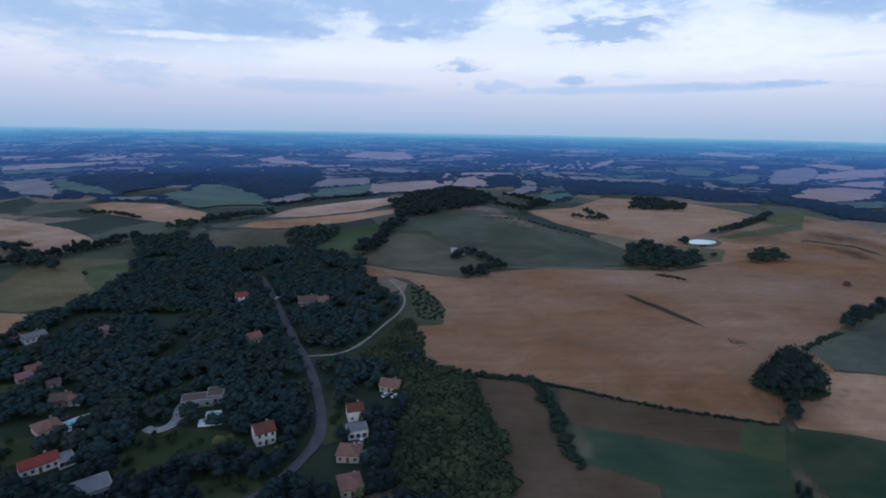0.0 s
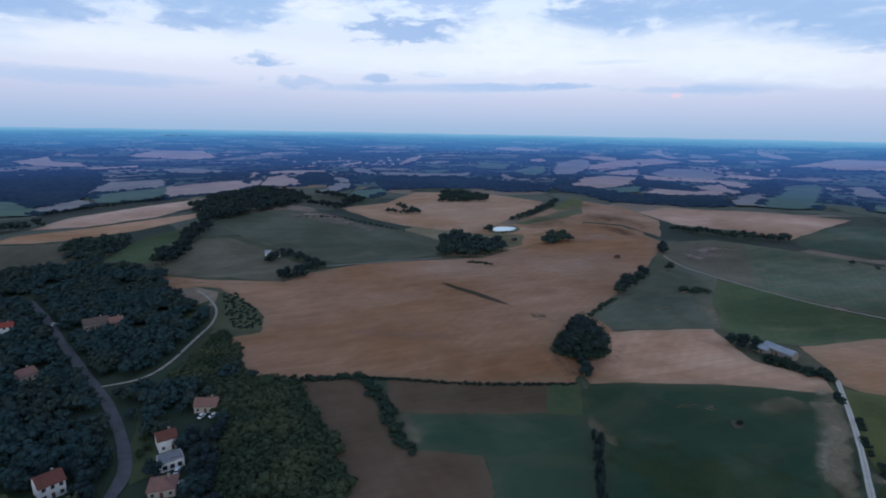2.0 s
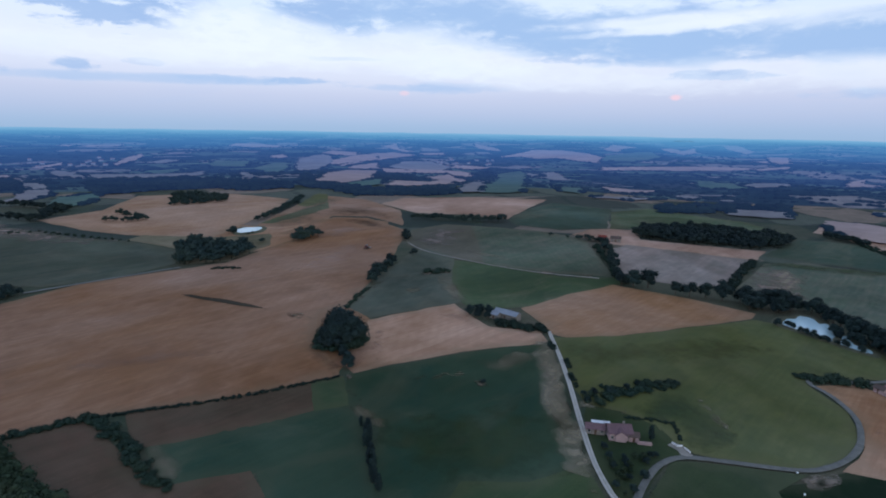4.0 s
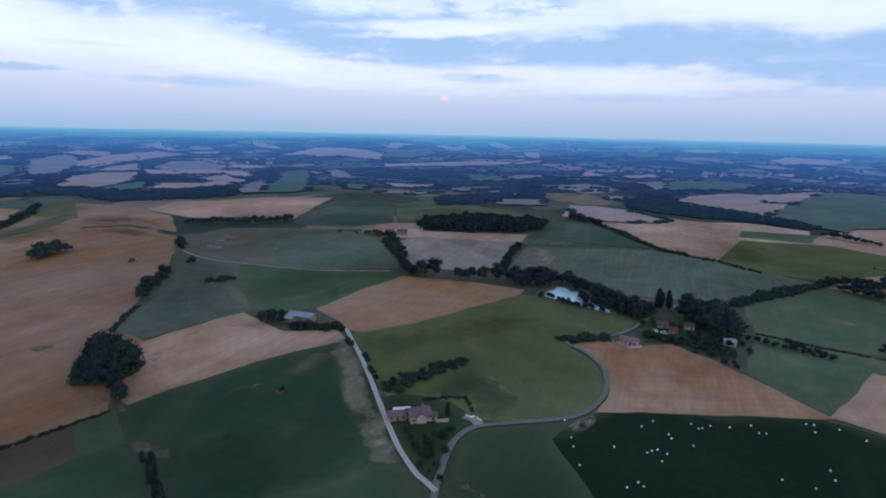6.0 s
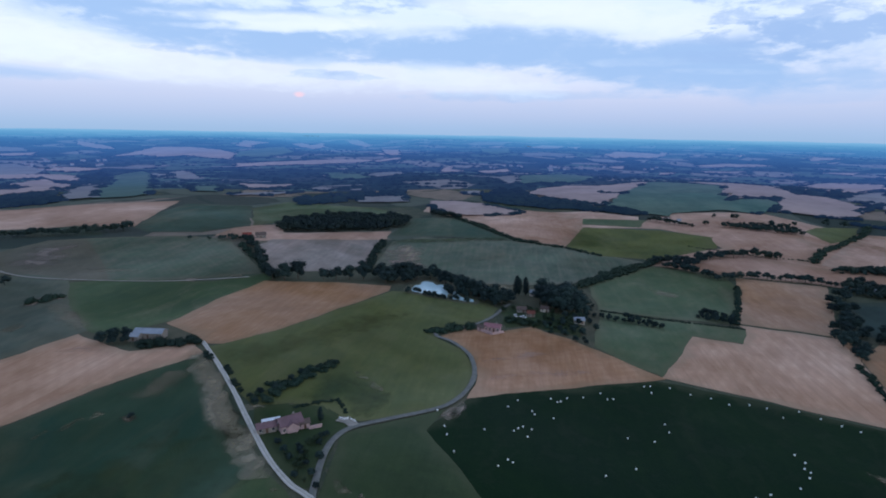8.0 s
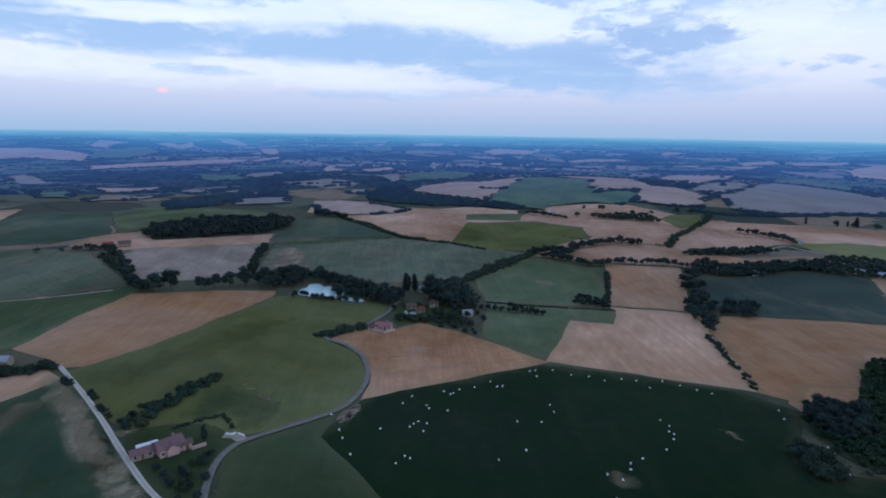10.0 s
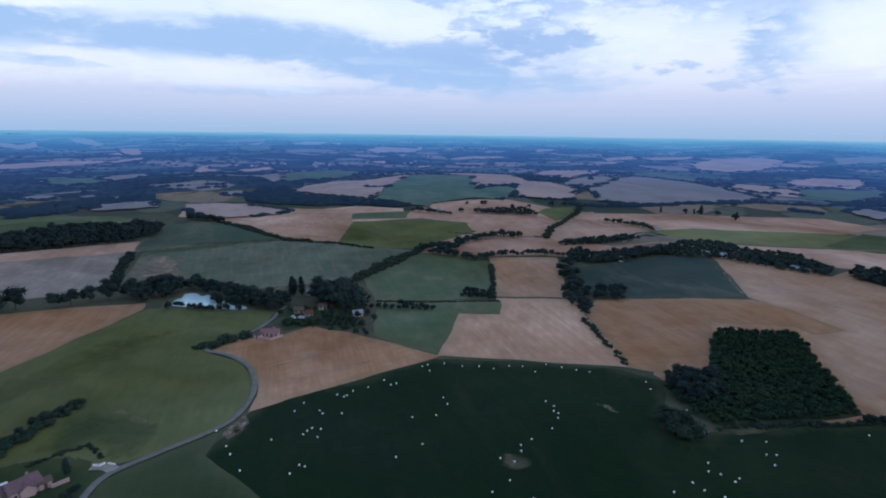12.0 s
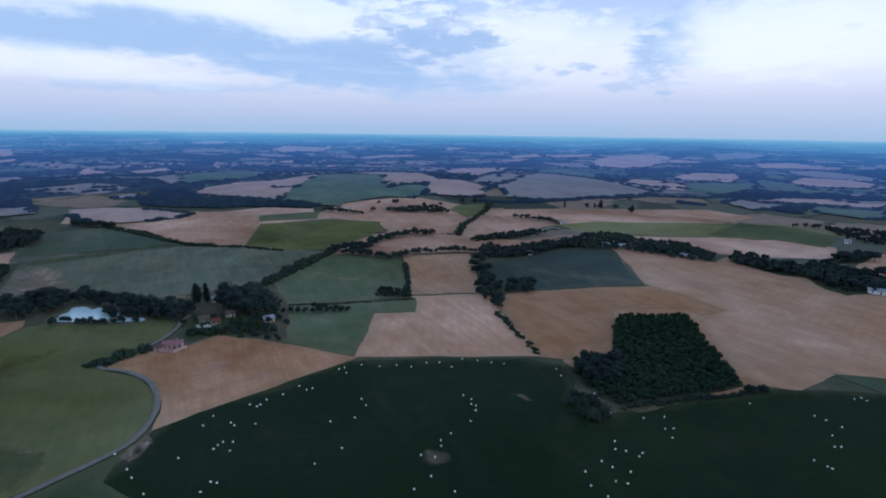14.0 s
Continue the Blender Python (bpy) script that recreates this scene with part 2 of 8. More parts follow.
# base colour, second colour (patches), third colour (streaks), strength of the sown or mown lines
# pale, fallow, dark and teal carry a colour lift that stands in for haze
CROPS = {
    "stubble": ((0.296, 0.158, 0.087), (0.231, 0.123, 0.070), (0.385, 0.226, 0.140), 0.55),
    "pale": ((0.456, 0.285, 0.202), (0.364, 0.222, 0.161), (0.553, 0.370, 0.271), 0.5),
    "tawny": ((0.376, 0.214, 0.121), (0.293, 0.164, 0.096), (0.468, 0.294, 0.185), 0.55),
    "gold": ((0.436, 0.246, 0.147), (0.337, 0.187, 0.112), (0.524, 0.333, 0.215), 0.65),
    "straw": ((0.150, 0.118, 0.062), (0.100, 0.092, 0.050), (0.19, 0.155, 0.085), 0.3),
    "moss": ((0.086, 0.103, 0.072), (0.062, 0.078, 0.059), (0.136, 0.130, 0.093), 0.45),
    "heath": ((0.125, 0.112, 0.080), (0.088, 0.084, 0.062), (0.165, 0.145, 0.105), 0.4),
    "deep": ((0.030, 0.067, 0.047), (0.041, 0.070, 0.041), (0.063, 0.090, 0.057), 0.4),
    "plough": ((0.112, 0.062, 0.040), (0.080, 0.058, 0.036), (0.14, 0.09, 0.06), 0.5),
    "earth": ((0.24, 0.18, 0.135), (0.17, 0.135, 0.10), (0.34, 0.28, 0.22), 0.0),
    "fallow": ((0.287, 0.213, 0.176), (0.194, 0.168, 0.140), (0.373, 0.284, 0.241), 0.4),
    "drygrass": ((0.230, 0.184, 0.118), (0.150, 0.138, 0.085), (0.30, 0.25, 0.172), 0.2),
    "sward": ((0.336, 0.280, 0.196), (0.213, 0.190, 0.123), (0.403, 0.347, 0.258), 0.2),
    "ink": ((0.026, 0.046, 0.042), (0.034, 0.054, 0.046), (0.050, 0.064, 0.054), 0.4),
    "dark": ((0.102, 0.136, 0.088), (0.066, 0.094, 0.065), (0.208, 0.177, 0.132), 0.5),
    # flat sheet about as dark as the leaves, laid under the trees
    "woods_floor": ((0.024, 0.038, 0.026), (0.030, 0.045, 0.028), (0.042, 0.054, 0.032), 0.0),
    "teal": ((0.042, 0.085, 0.065), (0.054, 0.084, 0.054), (0.086, 0.101, 0.077), 0.4),
    "grass": ((0.057, 0.092, 0.036), (0.041, 0.069, 0.034), (0.090, 0.108, 0.048), 0.35),
    "green": ((0.076, 0.112, 0.051), (0.056, 0.088, 0.044), (0.136, 0.133, 0.070), 0.35),
    "olive": ((0.116, 0.124, 0.037), (0.076, 0.093, 0.035), (0.145, 0.139, 0.051), 0.35),
    "yellow": ((0.150, 0.155, 0.052), (0.12, 0.135, 0.055), (0.18, 0.175, 0.075), 0.4),
    "pasture": ((0.0062, 0.0220, 0.0070), (0.0044, 0.0167, 0.0070), (0.0123, 0.0290, 0.0088), 0.25),
    "lawn": ((0.0396, 0.0616, 0.0242), (0.0264, 0.0440, 0.0220), (0.0616, 0.0792, 0.0330), 0.2),
    "scrub": ((0.060, 0.075, 0.034), (0.095, 0.092, 0.052), (0.035, 0.050, 0.028), 0.0),
    "mark": ((0.048, 0.030, 0.022), (0.034, 0.024, 0.018), (0.06, 0.042, 0.03), 0.0),
    "verge": ((0.10, 0.085, 0.06), (0.08, 0.075, 0.05), (0.13, 0.11, 0.08), 0.0),
}
LABELS = {
    "tawny": "tawny brown stubble field with drill lines",
    "pale": "pale pinkish stubble field with a haze lift in its colour",
    "stubble": "harvested pale brown wheat stubble field", "gold": "golden brown stubble field with mown lines", "straw": "dry straw-coloured meadow beside the woods",
    "plough": "ploughed reddish brown field with fine furrows", "earth": "bare trampled sandy earth clearing", "fallow": "grey-brown fallow field on a gentle hill",
    "moss": "dark mossy green hill field", "heath": "brownish green rough hill field", "deep": "deep green crop field with faint rows",
    "woods_floor": "dark green floor sheet under the trees",
    "sward": "bare beige strip of dry grass along the lane",
    "ink": "very dark blue-green crop field below trees",
    "drygrass": "dry yellowish grass strip with bare patches", "dark": "dull dark green crop field on a hillside", "teal": "dark blue-green crop field with faint rows",
    "grass": "mid-green grass field with worn streaks", "green": "green meadow with faint lighter streaks", "olive": "olive green mown hay meadow",
    "yellow": "yellow-green flowering sunflower field", "pasture": "very dark green pasture dotted with white bales", "lawn": "dark green garden lawn between trees",
    "mark": "dark weedy strip left standing in the stubble",
    "scrub": "rough scrubby grass slope", "verge": "pale dry grass verge",
}


def crop_material(kind, turn, soft):
    base, second, streak, lines = CROPS[kind]
    m, b = shader("%s_field" % kind, 0.95, 0.0, 0.1)
    at = mapped(m)
    along = mapped(m, -turn, (0.10, 1.0, 1.0))
    broad = span(m, tex_noise(m, 0.014, 5, at, 0.62, 0.8), 0.40, 0.60)
    mid = span(m, tex_noise(m, 0.075, 5, at, 0.65), 0.42, 0.68)
    lanes = span(m, tex_noise(m, 0.16, 3, along, 0.6), 0.45, 0.72)
    fine = tex_noise(m, 1.1, 3, at)
    drill = span(m, tex_noise(m, 0.5, 4, mapped(m, -turn, (0.07, 1.0, 1.0)), 0.68), 0.40, 0.66)
    c = mix(m, broad, base, second)
    c = mix(m, span(m, mid, 0, 1, 0, 0.6), c, streak)
    c = mix(m, span(m, lanes, 0, 1, 0, lines), c, streak)
    c = mix(m, span(m, drill, 0, 1, 0, 0.8 * lines), c, tuple(0.78 * q for q in second))
    tired = (0.20, 0.165, 0.110) if max(base) == base[1] else tuple(1.18 * q for q in streak)
    worn = span(m, tex_noise(m, 0.022, 6, mapped(m, -turn, (0.45, 1.0, 1.0)), 0.68, 1.2), 0.52, 0.72, 0.0, {"pasture": 0.05, "woods_floor": 0.0, "lawn": 0.1, "olive": 0.22, "deep": 0.3}.get(kind, 0.48))
    c = mix(m, worn, c, tired)
    wave = m.node_tree.nodes.new("ShaderNodeTexWave")
    wave.bands_direction = "Y"
    wave.inputs["Scale"].default_value, wave.inputs["Distortion"].default_value = 0.055, 1.6
    wave.inputs["Detail"].default_value = 2.0
    wave.inputs["Detail Scale"].default_value = 0.6
    link(m, mapped(m, -turn), wave.inputs["Vector"])
    c = mix(m, span(m, wave.outputs[1], 0.2, 0.95, 0.0, 0.35 * lines), c, second)
    c = mix(m, span(m, fine, 0.3, 0.7, 0.0, 0.30), c, second)
    rim = m.node_tree.nodes.new("ShaderNodeAttribute")
    rim.attribute_name = "edge"
    ragged = m.node_tree.nodes.new("ShaderNodeMath")
    ragged.operation = "MULTIPLY_ADD"
    link(m, span(m, mid, 0, 1, -0.5, 0.5), ragged.inputs[0])
    ragged.inputs[1].default_value = 0.8 if soft else 0.7
    link(m, rim.outputs["Fac"], ragged.inputs[2])
    if soft:    # a worn patch that thins out towards its edge
        link(m, span(m, ragged.outputs[0], 0.0, 0.9, 0.0, {"pale": 0.4, "grass": 0.7, "olive": 0.6, "plough": 0.55, "drygrass": 0.55}.get(kind, 0.8)), b.inputs["Alpha"])
    else:       # headland: turned, trodden and paler
        c = mix(m, span(m, ragged.outputs[0], 0.15, 0.75, 0.55, 0.0), c, tuple(0.5 * p + 0.5 * q for p, q in zip(streak, (0.085, 0.085, 0.05))))
    info = m.node_tree.nodes.new("ShaderNodeObjectInfo")
    hsv = m.node_tree.nodes.new("ShaderNodeHueSaturation")
    link(m, c, hsv.inputs["Color"])
    link(m, span(m, info.outputs["Random"], 0, 1, 0.88, 1.10), hsv.inputs["Value"])
    link(m, span(m, info.outputs["Random"], 0, 1, 1.08, 0.92), hsv.inputs["Saturation"])
    # richer and poorer ground across the field
    swell = m.node_tree.nodes.new("ShaderNodeHueSaturation")
    link(m, hsv.outputs[0], swell.inputs["Color"])
    soil = tex_noise(m, 0.0075, 4, at, 0.6, 0.6)
    link(m, span(m, soil, 0.3, 0.7, *((0.82, 1.18) if kind in ("stubble", "tawny", "pasture") else (0.62, 1.40))), swell.inputs["Value"])
    link(m, span(m, soil, 0.3, 0.7, 1.18, 0.86), swell.inputs["Saturation"])
    link(m, swell.outputs[0], b.inputs["Base Color"])
    relief(m, b, fine, 0.5, 0.35)
    return m


def two_tone(name, a, c, scale, rough=0.85, fine=0.0, metal=0.0, bump=0.2, spec=0.3):
    m, b = shader(name, rough, metal, spec)
    at = mapped(m)
    n = span(m, tex_noise(m, scale, 5, at, 0.6), 0.36, 0.66)
    col = mix(m, n, a, c)
    if fine:
        col = mix(m, span(m, tex_noise(m, scale * 9, 3, at), 0.4, 0.65, 0, fine), col, tuple(0.55 * q for q in a))
    link(m, col, b.inputs["Base Color"])
    relief(m, b, tex_noise(m, scale * 6, 3, at), bump, 0.05)
    return m


def leaf_material(name, dark, light, tip):
    m, b = shader(name, 0.85, 0.0, 0.15)
    geo = m.node_tree.nodes.new("ShaderNodeNewGeometry")
    info = m.node_tree.nodes.new("ShaderNodeObjectInfo")
    at = mapped(m)
    c = mix(m, geo.outputs["Random Per Island"], dark, light)
    c = mix(m, span(m, tex_noise(m, 0.045, 4, at), 0.45, 0.66, 0, 1.0), c, tip)
    hsv = m.node_tree.nodes.new("ShaderNodeHueSaturation")
    link(m, c, hsv.inputs["Color"])
    link(m, span(m, info.outputs["Random"], 0, 1, 0.75, 1.3), hsv.inputs["Value"])
    link(m, span(m, info.outputs["Random"], 0, 1, 0.515, 0.465), hsv.inputs["Hue"])
    link(m, hsv.outputs[0], b.inputs["Base Color"])
    return m


LEAF = leaf_material("oak_leaves", (0.0161, 0.0296, 0.0324), (0.0225, 0.0378, 0.0353), (0.0282, 0.0429, 0.0343))
LEAF_WOOD = leaf_material("woodland_leaves", (0.0178, 0.0341, 0.0446), (0.0177, 0.0300, 0.0301), (0.0251, 0.0365, 0.0295))
LEAF_HEDGE = leaf_material("hedge_leaves", (0.0172, 0.0333, 0.0289), (0.0235, 0.0416, 0.0306), (0.0290, 0.0454, 0.0315))
LEAF_PLANT = leaf_material("plantation_leaves", (0.0120, 0.0335, 0.0200), (0.0182, 0.0395, 0.0215), (0.0222, 0.0455, 0.0232))
LEAF_GARDEN = leaf_material("garden_leaves", (0.016, 0.030, 0.018), (0.034, 0.056, 0.030), (0.055, 0.070, 0.036))
LEAF_LIGHT = leaf_material("flowering_leaves", (0.08, 0.10, 0.045), (0.15, 0.17, 0.08), (0.12, 0.13, 0.06))
BARK = two_tone("bark", (0.11, 0.085, 0.065), (0.06, 0.048, 0.038), 1.4, 0.95, 0.4, bump=0.6)
ASPHALT = two_tone("worn_asphalt", (0.185, 0.182, 0.162), (0.130, 0.130, 0.116), 0.35, 0.9, 0.25)
TARMAC = two_tone("dark_tarmac", (0.100, 0.098, 0.106), (0.070, 0.069, 0.076), 0.35, 0.9, 0.25)
PATH = two_tone("dusty_gravel", (0.33, 0.30, 0.26), (0.23, 0.21, 0.175), 0.30, 0.95, 0.3)
GRAVEL = two_tone("pale_gravel", (0.58, 0.55, 0.50), (0.42, 0.39, 0.34), 0.30, 0.95, 0.3)
LANE_MIDDLE = two_tone("trodden_lane_grass", (0.42, 0.395, 0.34), (0.33, 0.31, 0.26), 0.4, 0.95, 0.3)
WALL_WHITE = two_tone("white_render", (0.80, 0.79, 0.77), (0.70, 0.685, 0.66), 0.5, 0.9, 0.12)
WALL_CREAM = two_tone("cream_render", (0.56, 0.48, 0.40), (0.46, 0.40, 0.33), 0.5, 0.9, 0.15)
WALL_PINK = two_tone("pink_render", (0.468, 0.328, 0.312), (0.390, 0.281, 0.265), 0.5, 0.9, 0.15)
WALL_STONE = two_tone("grey_stone_wall", (0.30, 0.26, 0.22), (0.20, 0.18, 0.155), 0.9, 0.95, 0.35, bump=0.5)
GLASS = two_tone("dark_window_glass", (0.03, 0.035, 0.04), (0.05, 0.055, 0.06), 0.3, 0.08, spec=0.6)
WOODWORK = two_tone("painted_woodwork", (0.50, 0.48, 0.45), (0.40, 0.38, 0.35), 0.8, 0.6)
SHUTTER = two_tone("brown_shutter_wood", (0.12, 0.07, 0.045), (0.09, 0.055, 0.035), 1.0, 0.7)
METAL_GREY = two_tone("grey_corrugated_metal", (0.30, 0.33, 0.38), (0.22, 0.25, 0.29), 0.25, 0.55, 0.25, 0.0)
TARP_WHITE = two_tone("white_sheet", (0.75, 0.76, 0.78), (0.62, 0.63, 0.65), 0.6, 0.5)
CONCRETE = two_tone("pale_concrete", (0.36, 0.36, 0.37), (0.28, 0.28, 0.285), 0.4, 0.9, 0.2)
BALE_WRAP = two_tone("white_bale_wrap", (0.84, 0.86, 0.83), (0.70, 0.73, 0.70), 1.6, 0.45, bump=0.5)
CAR_WHITE = two_tone("white_car_paint", (0.70, 0.71, 0.72), (0.66, 0.67, 0.68), 0.5, 0.25, spec=0.5)
CAR_DARK = two_tone("dark_car_paint", (0.06, 0.07, 0.09), (0.05, 0.055, 0.07), 0.5, 0.25, spec=0.5)
RUBBER = two_tone("tyre_rubber", (0.025, 0.025, 0.025), (0.035, 0.035, 0.035), 2.0, 0.9)


def roof_material(name, a, c):
    m, b = shader(name, 0.9, 0.0, 0.15)
    at = mapped(m)
    n = span(m, tex_noise(m, 0.6, 5, at, 0.6), 0.35, 0.68)
    col = mix(m, n, a, c)
    col = mix(m, span(m, tex_noise(m, 4.0, 2, at), 0.4, 0.7, 0, 0.5), col, tuple(0.6 * q for q in c))
    w = m.node_tree.nodes.new("ShaderNodeTexWave")
    w.inputs["Scale"].default_value, w.inputs["Distortion"].default_value = 1.3, 0.4
    link(m, at, w.inputs["Vector"])
    col = mix(m, span(m, w.outputs[1], 0, 1, 0, 0.25), col, tuple(0.5 * q for q in a))
    link(m, col, b.inputs["Base Color"])
    relief(m, b, w.outputs[1], 0.4, 0.06)
    return m


ROOF_RED = roof_material("dark_red_roof_tiles", (0.172, 0.066, 0.051), (0.125, 0.055, 0.043))
ROOF_TERRA = roof_material("terracotta_roof_tiles", (0.265, 0.144, 0.113), (0.203, 0.117, 0.098))
ROOF_BROWN = roof_material("brown_roof_tiles", (0.15, 0.11, 0.095), (0.11, 0.085, 0.075))
ROOF_MAUVE = roof_material("weathered_mauve_roof_tiles", (0.215, 0.135, 0.150), (0.160, 0.105, 0.112))
ROOF_PINK = roof_material("pinkish_roof_tiles", (0.34, 0.165, 0.185), (0.25, 0.13, 0.145))
ROOF_BRIGHT = roof_material("bright_red_roof_tiles", (0.281, 0.066, 0.051), (0.218, 0.058, 0.047))
ROOF_GREY = two_tone("grey_flat_roof", (0.20, 0.20, 0.215), (0.15, 0.15, 0.165), 0.5, 0.9, 0.2)

WATER, _b = shader("still_water", 0.06, 0.0, 0.5)
_b.inputs["Base Color"].default_value = (0.05, 0.07, 0.075, 1)
_b.inputs["IOR"].default_value = 1.33
relief(WATER, _b, tex_noise(WATER, 0.35, 2, mapped(WATER)), 0.04, 0.2)
# lake and pond: the sky's reflection is painted as a pale base colour
SKY_PALE_WATER, _b = shader("sky_painted_water", 0.22, 0.0, 0.5)
_b.inputs["Base Color"].default_value = (0.55, 0.72, 0.75, 1)
_b.inputs["IOR"].default_value = 1.6
relief(SKY_PALE_WATER, _b, tex_noise(SKY_PALE_WATER, 0.3, 2, mapped(SKY_PALE_WATER)), 0.03, 0.2)
POOL, _b = shader("pool_water", 0.1, 0.0, 0.5)
link(POOL, mix(POOL, tex_noise(POOL, 1.2, 2, mapped(POOL)), (0.16, 0.55, 0.60), (0.22, 0.62, 0.66)), _b.inputs["Base Color"])


def patchwork(m, col, tan, green, wood, size, hedge, shares=(0.30, 0.57, 0.74)):
    """Far fields as an uneven patchwork: stubble, grass and wood, with dark hedge lines."""
    at = mapped(m)
    bend = m.node_tree.nodes.new("ShaderNodeTexNoise")
    bend.inputs["Scale"].default_value, bend.inputs["Detail"].default_value = 0.9 / size, 3
    link(m, at, bend.inputs["Vector"])
    push = m.node_tree.nodes.new("ShaderNodeVectorMath")
    push.operation = "MULTIPLY_ADD"
    link(m, bend.outputs["Color"], push.inputs[0])
    push.inputs[1].default_value = (0.7 * size, 0.7 * size, 0)
    link(m, at, push.inputs[2])
    out = []
    for feature in ("F1", "DISTANCE_TO_EDGE"):
        v = m.node_tree.nodes.new("ShaderNodeTexVoronoi")
        v.voronoi_dimensions, v.feature = "2D", feature
        v.inputs["Scale"].default_value = 1 / size
        link(m, push.outputs[0], v.inputs["Vector"])
        out.append(v)
    pick = m.node_tree.nodes.new("ShaderNodeSeparateColor")
    link(m, out[0].outputs["Color"], pick.inputs[0])
    r, g, b = pick.outputs
    col = mix(m, span(m, g, shares[0], shares[0] + 0.01), col, green)
    col = mix(m, span(m, r, shares[1], shares[1] + 0.01, 0.0, 0.85), col, tan)
    col = mix(m, span(m, b, shares[2], shares[2] + 0.01, 0.0, 0.9), col, wood)
    col = mix(m, span(m, tex_noise(m, 0.03, 5, at, 0.7), 0.35, 0.7, 0.0, 0.45), col, wood)
    line = span(m, out[1].outputs["Distance"], hedge, hedge * 2.2, 1.0, 0.0)
    rough = m.node_tree.nodes.new("ShaderNodeMath")
    rough.operation = "MULTIPLY"
    link(m, line, rough.inputs[0])
    link(m, span(m, tex_noise(m, 0.02, 4, at, 0.7), 0.42, 0.55), rough.inputs[1])
    return mix(m, rough.outputs[0], col, wood)


def meadow_material():
    m, b = shader("rough_meadow", 0.95, 0.0, 0.1)
    at = mapped(m)
    c = mix(m, span(m, tex_noise(m, 0.008, 5, at, 0.6, 0.5), 0.4, 0.62), (0.056, 0.074, 0.046), (0.125, 0.112, 0.074))
    c = mix(m, span(m, tex_noise(m, 0.05, 5, at, 0.65), 0.45, 0.7, 0, 0.7), c, (0.042, 0.060, 0.037))
    # beyond the nearer farms the land is a patchwork of fields
    out = m.node_tree.nodes.new("ShaderNodeVectorMath")
    out.operation = "LENGTH"
    link(m, at, out.inputs[0])
    c = mix(m, span(m, out.outputs["Value"], 520, 640), c, patchwork(m, c, (0.33, 0.240, 0.190), (0.120, 0.132, 0.104), (0.034, 0.048, 0.042), 105, 0.03))
    f = tex_noise(m, 0.8, 4, at)
    c = mix(m, span(m, f, 0.35, 0.7, 0, 0.4), c, (0.030, 0.042, 0.026))
    link(m, c, b.inputs["Base Color"])
    relief(m, b, f, 0.6, 0.5)
    return m


MEADOW = meadow_material()


# painted haze: distance in metres, share of the surface that glows instead, glow colour
PAINTED_HAZE = [(700, 0.02, (0.14, 0.30, 0.70)), (1000, 0.065, (0.15, 0.29, 0.80)), (1600, 0.125, (0.155, 0.33, 1.0)), (2400, 0.25, (0.125, 0.31, 0.87)),
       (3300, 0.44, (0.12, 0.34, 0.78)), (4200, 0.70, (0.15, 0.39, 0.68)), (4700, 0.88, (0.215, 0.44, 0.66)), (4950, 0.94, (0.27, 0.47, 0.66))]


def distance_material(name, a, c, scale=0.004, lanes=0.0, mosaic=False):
    """Country too far off to shift: a backdrop with painted haze, a glow that grows with distance."""
    m, b = shader(name, 1.0, 0.0, 0.0)
    at = mapped(m)
    geo = m.node_tree.nodes.new("ShaderNodeNewGeometry")
    col = mix(m, span(m, tex_noise(m, scale, 6, at, 0.65, 0.4), 0.38, 0.64), a, c)
    col = mix(m, span(m, geo.outputs["Random Per Island"], 0, 1, 0, 0.35), col, tuple(0.6 * q for q in a))
    col = mix(m, span(m, tex_noise(m, 0.018, 6, at, 0.72), 0.4, 0.62, 0, 0.6), col, tuple(0.5 * q for q in a))
    if lanes:
        col = mix(m, span(m, tex_noise(m, 0.03, 4, mapped(m, 0.6, (0.15, 1.0, 1.0)), 0.7), 0.4, 0.65, 0, lanes), col, tuple(1.3 * q for q in c))
    if mosaic:
        col = patchwork(m, col, (0.31, 0.25, 0.215), (0.10, 0.135, 0.096), (0.020, 0.033, 0.029), 120, 0.04, (0.48, 0.74, 0.62))
    link(m, col, b.inputs["Base Color"])
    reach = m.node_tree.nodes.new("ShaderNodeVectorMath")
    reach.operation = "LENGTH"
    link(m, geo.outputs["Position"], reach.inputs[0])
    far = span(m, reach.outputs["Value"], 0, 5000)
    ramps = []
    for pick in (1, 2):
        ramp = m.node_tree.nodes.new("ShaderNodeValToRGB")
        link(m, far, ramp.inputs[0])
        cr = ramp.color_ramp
        colours = [(q[0] / 5000, (q[1],) * 3 if pick == 1 else q[2]) for q in PAINTED_HAZE]
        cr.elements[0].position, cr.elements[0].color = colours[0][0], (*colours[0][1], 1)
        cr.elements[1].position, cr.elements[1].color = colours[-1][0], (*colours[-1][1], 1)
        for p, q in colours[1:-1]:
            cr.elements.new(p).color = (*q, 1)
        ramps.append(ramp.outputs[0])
    # emission stands in for haze, mixed over the surface by distance
    haze_glow = m.node_tree.nodes.new("ShaderNodeEmission")
    link(m, ramps[1], haze_glow.inputs[0])
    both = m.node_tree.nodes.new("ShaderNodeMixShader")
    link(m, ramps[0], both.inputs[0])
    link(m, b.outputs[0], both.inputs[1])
    link(m, haze_glow.outputs[0], both.inputs[2])
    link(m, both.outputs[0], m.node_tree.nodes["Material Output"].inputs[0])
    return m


# ---- building helpers ----
from mathutils.geometry import delaunay_2d_cdt


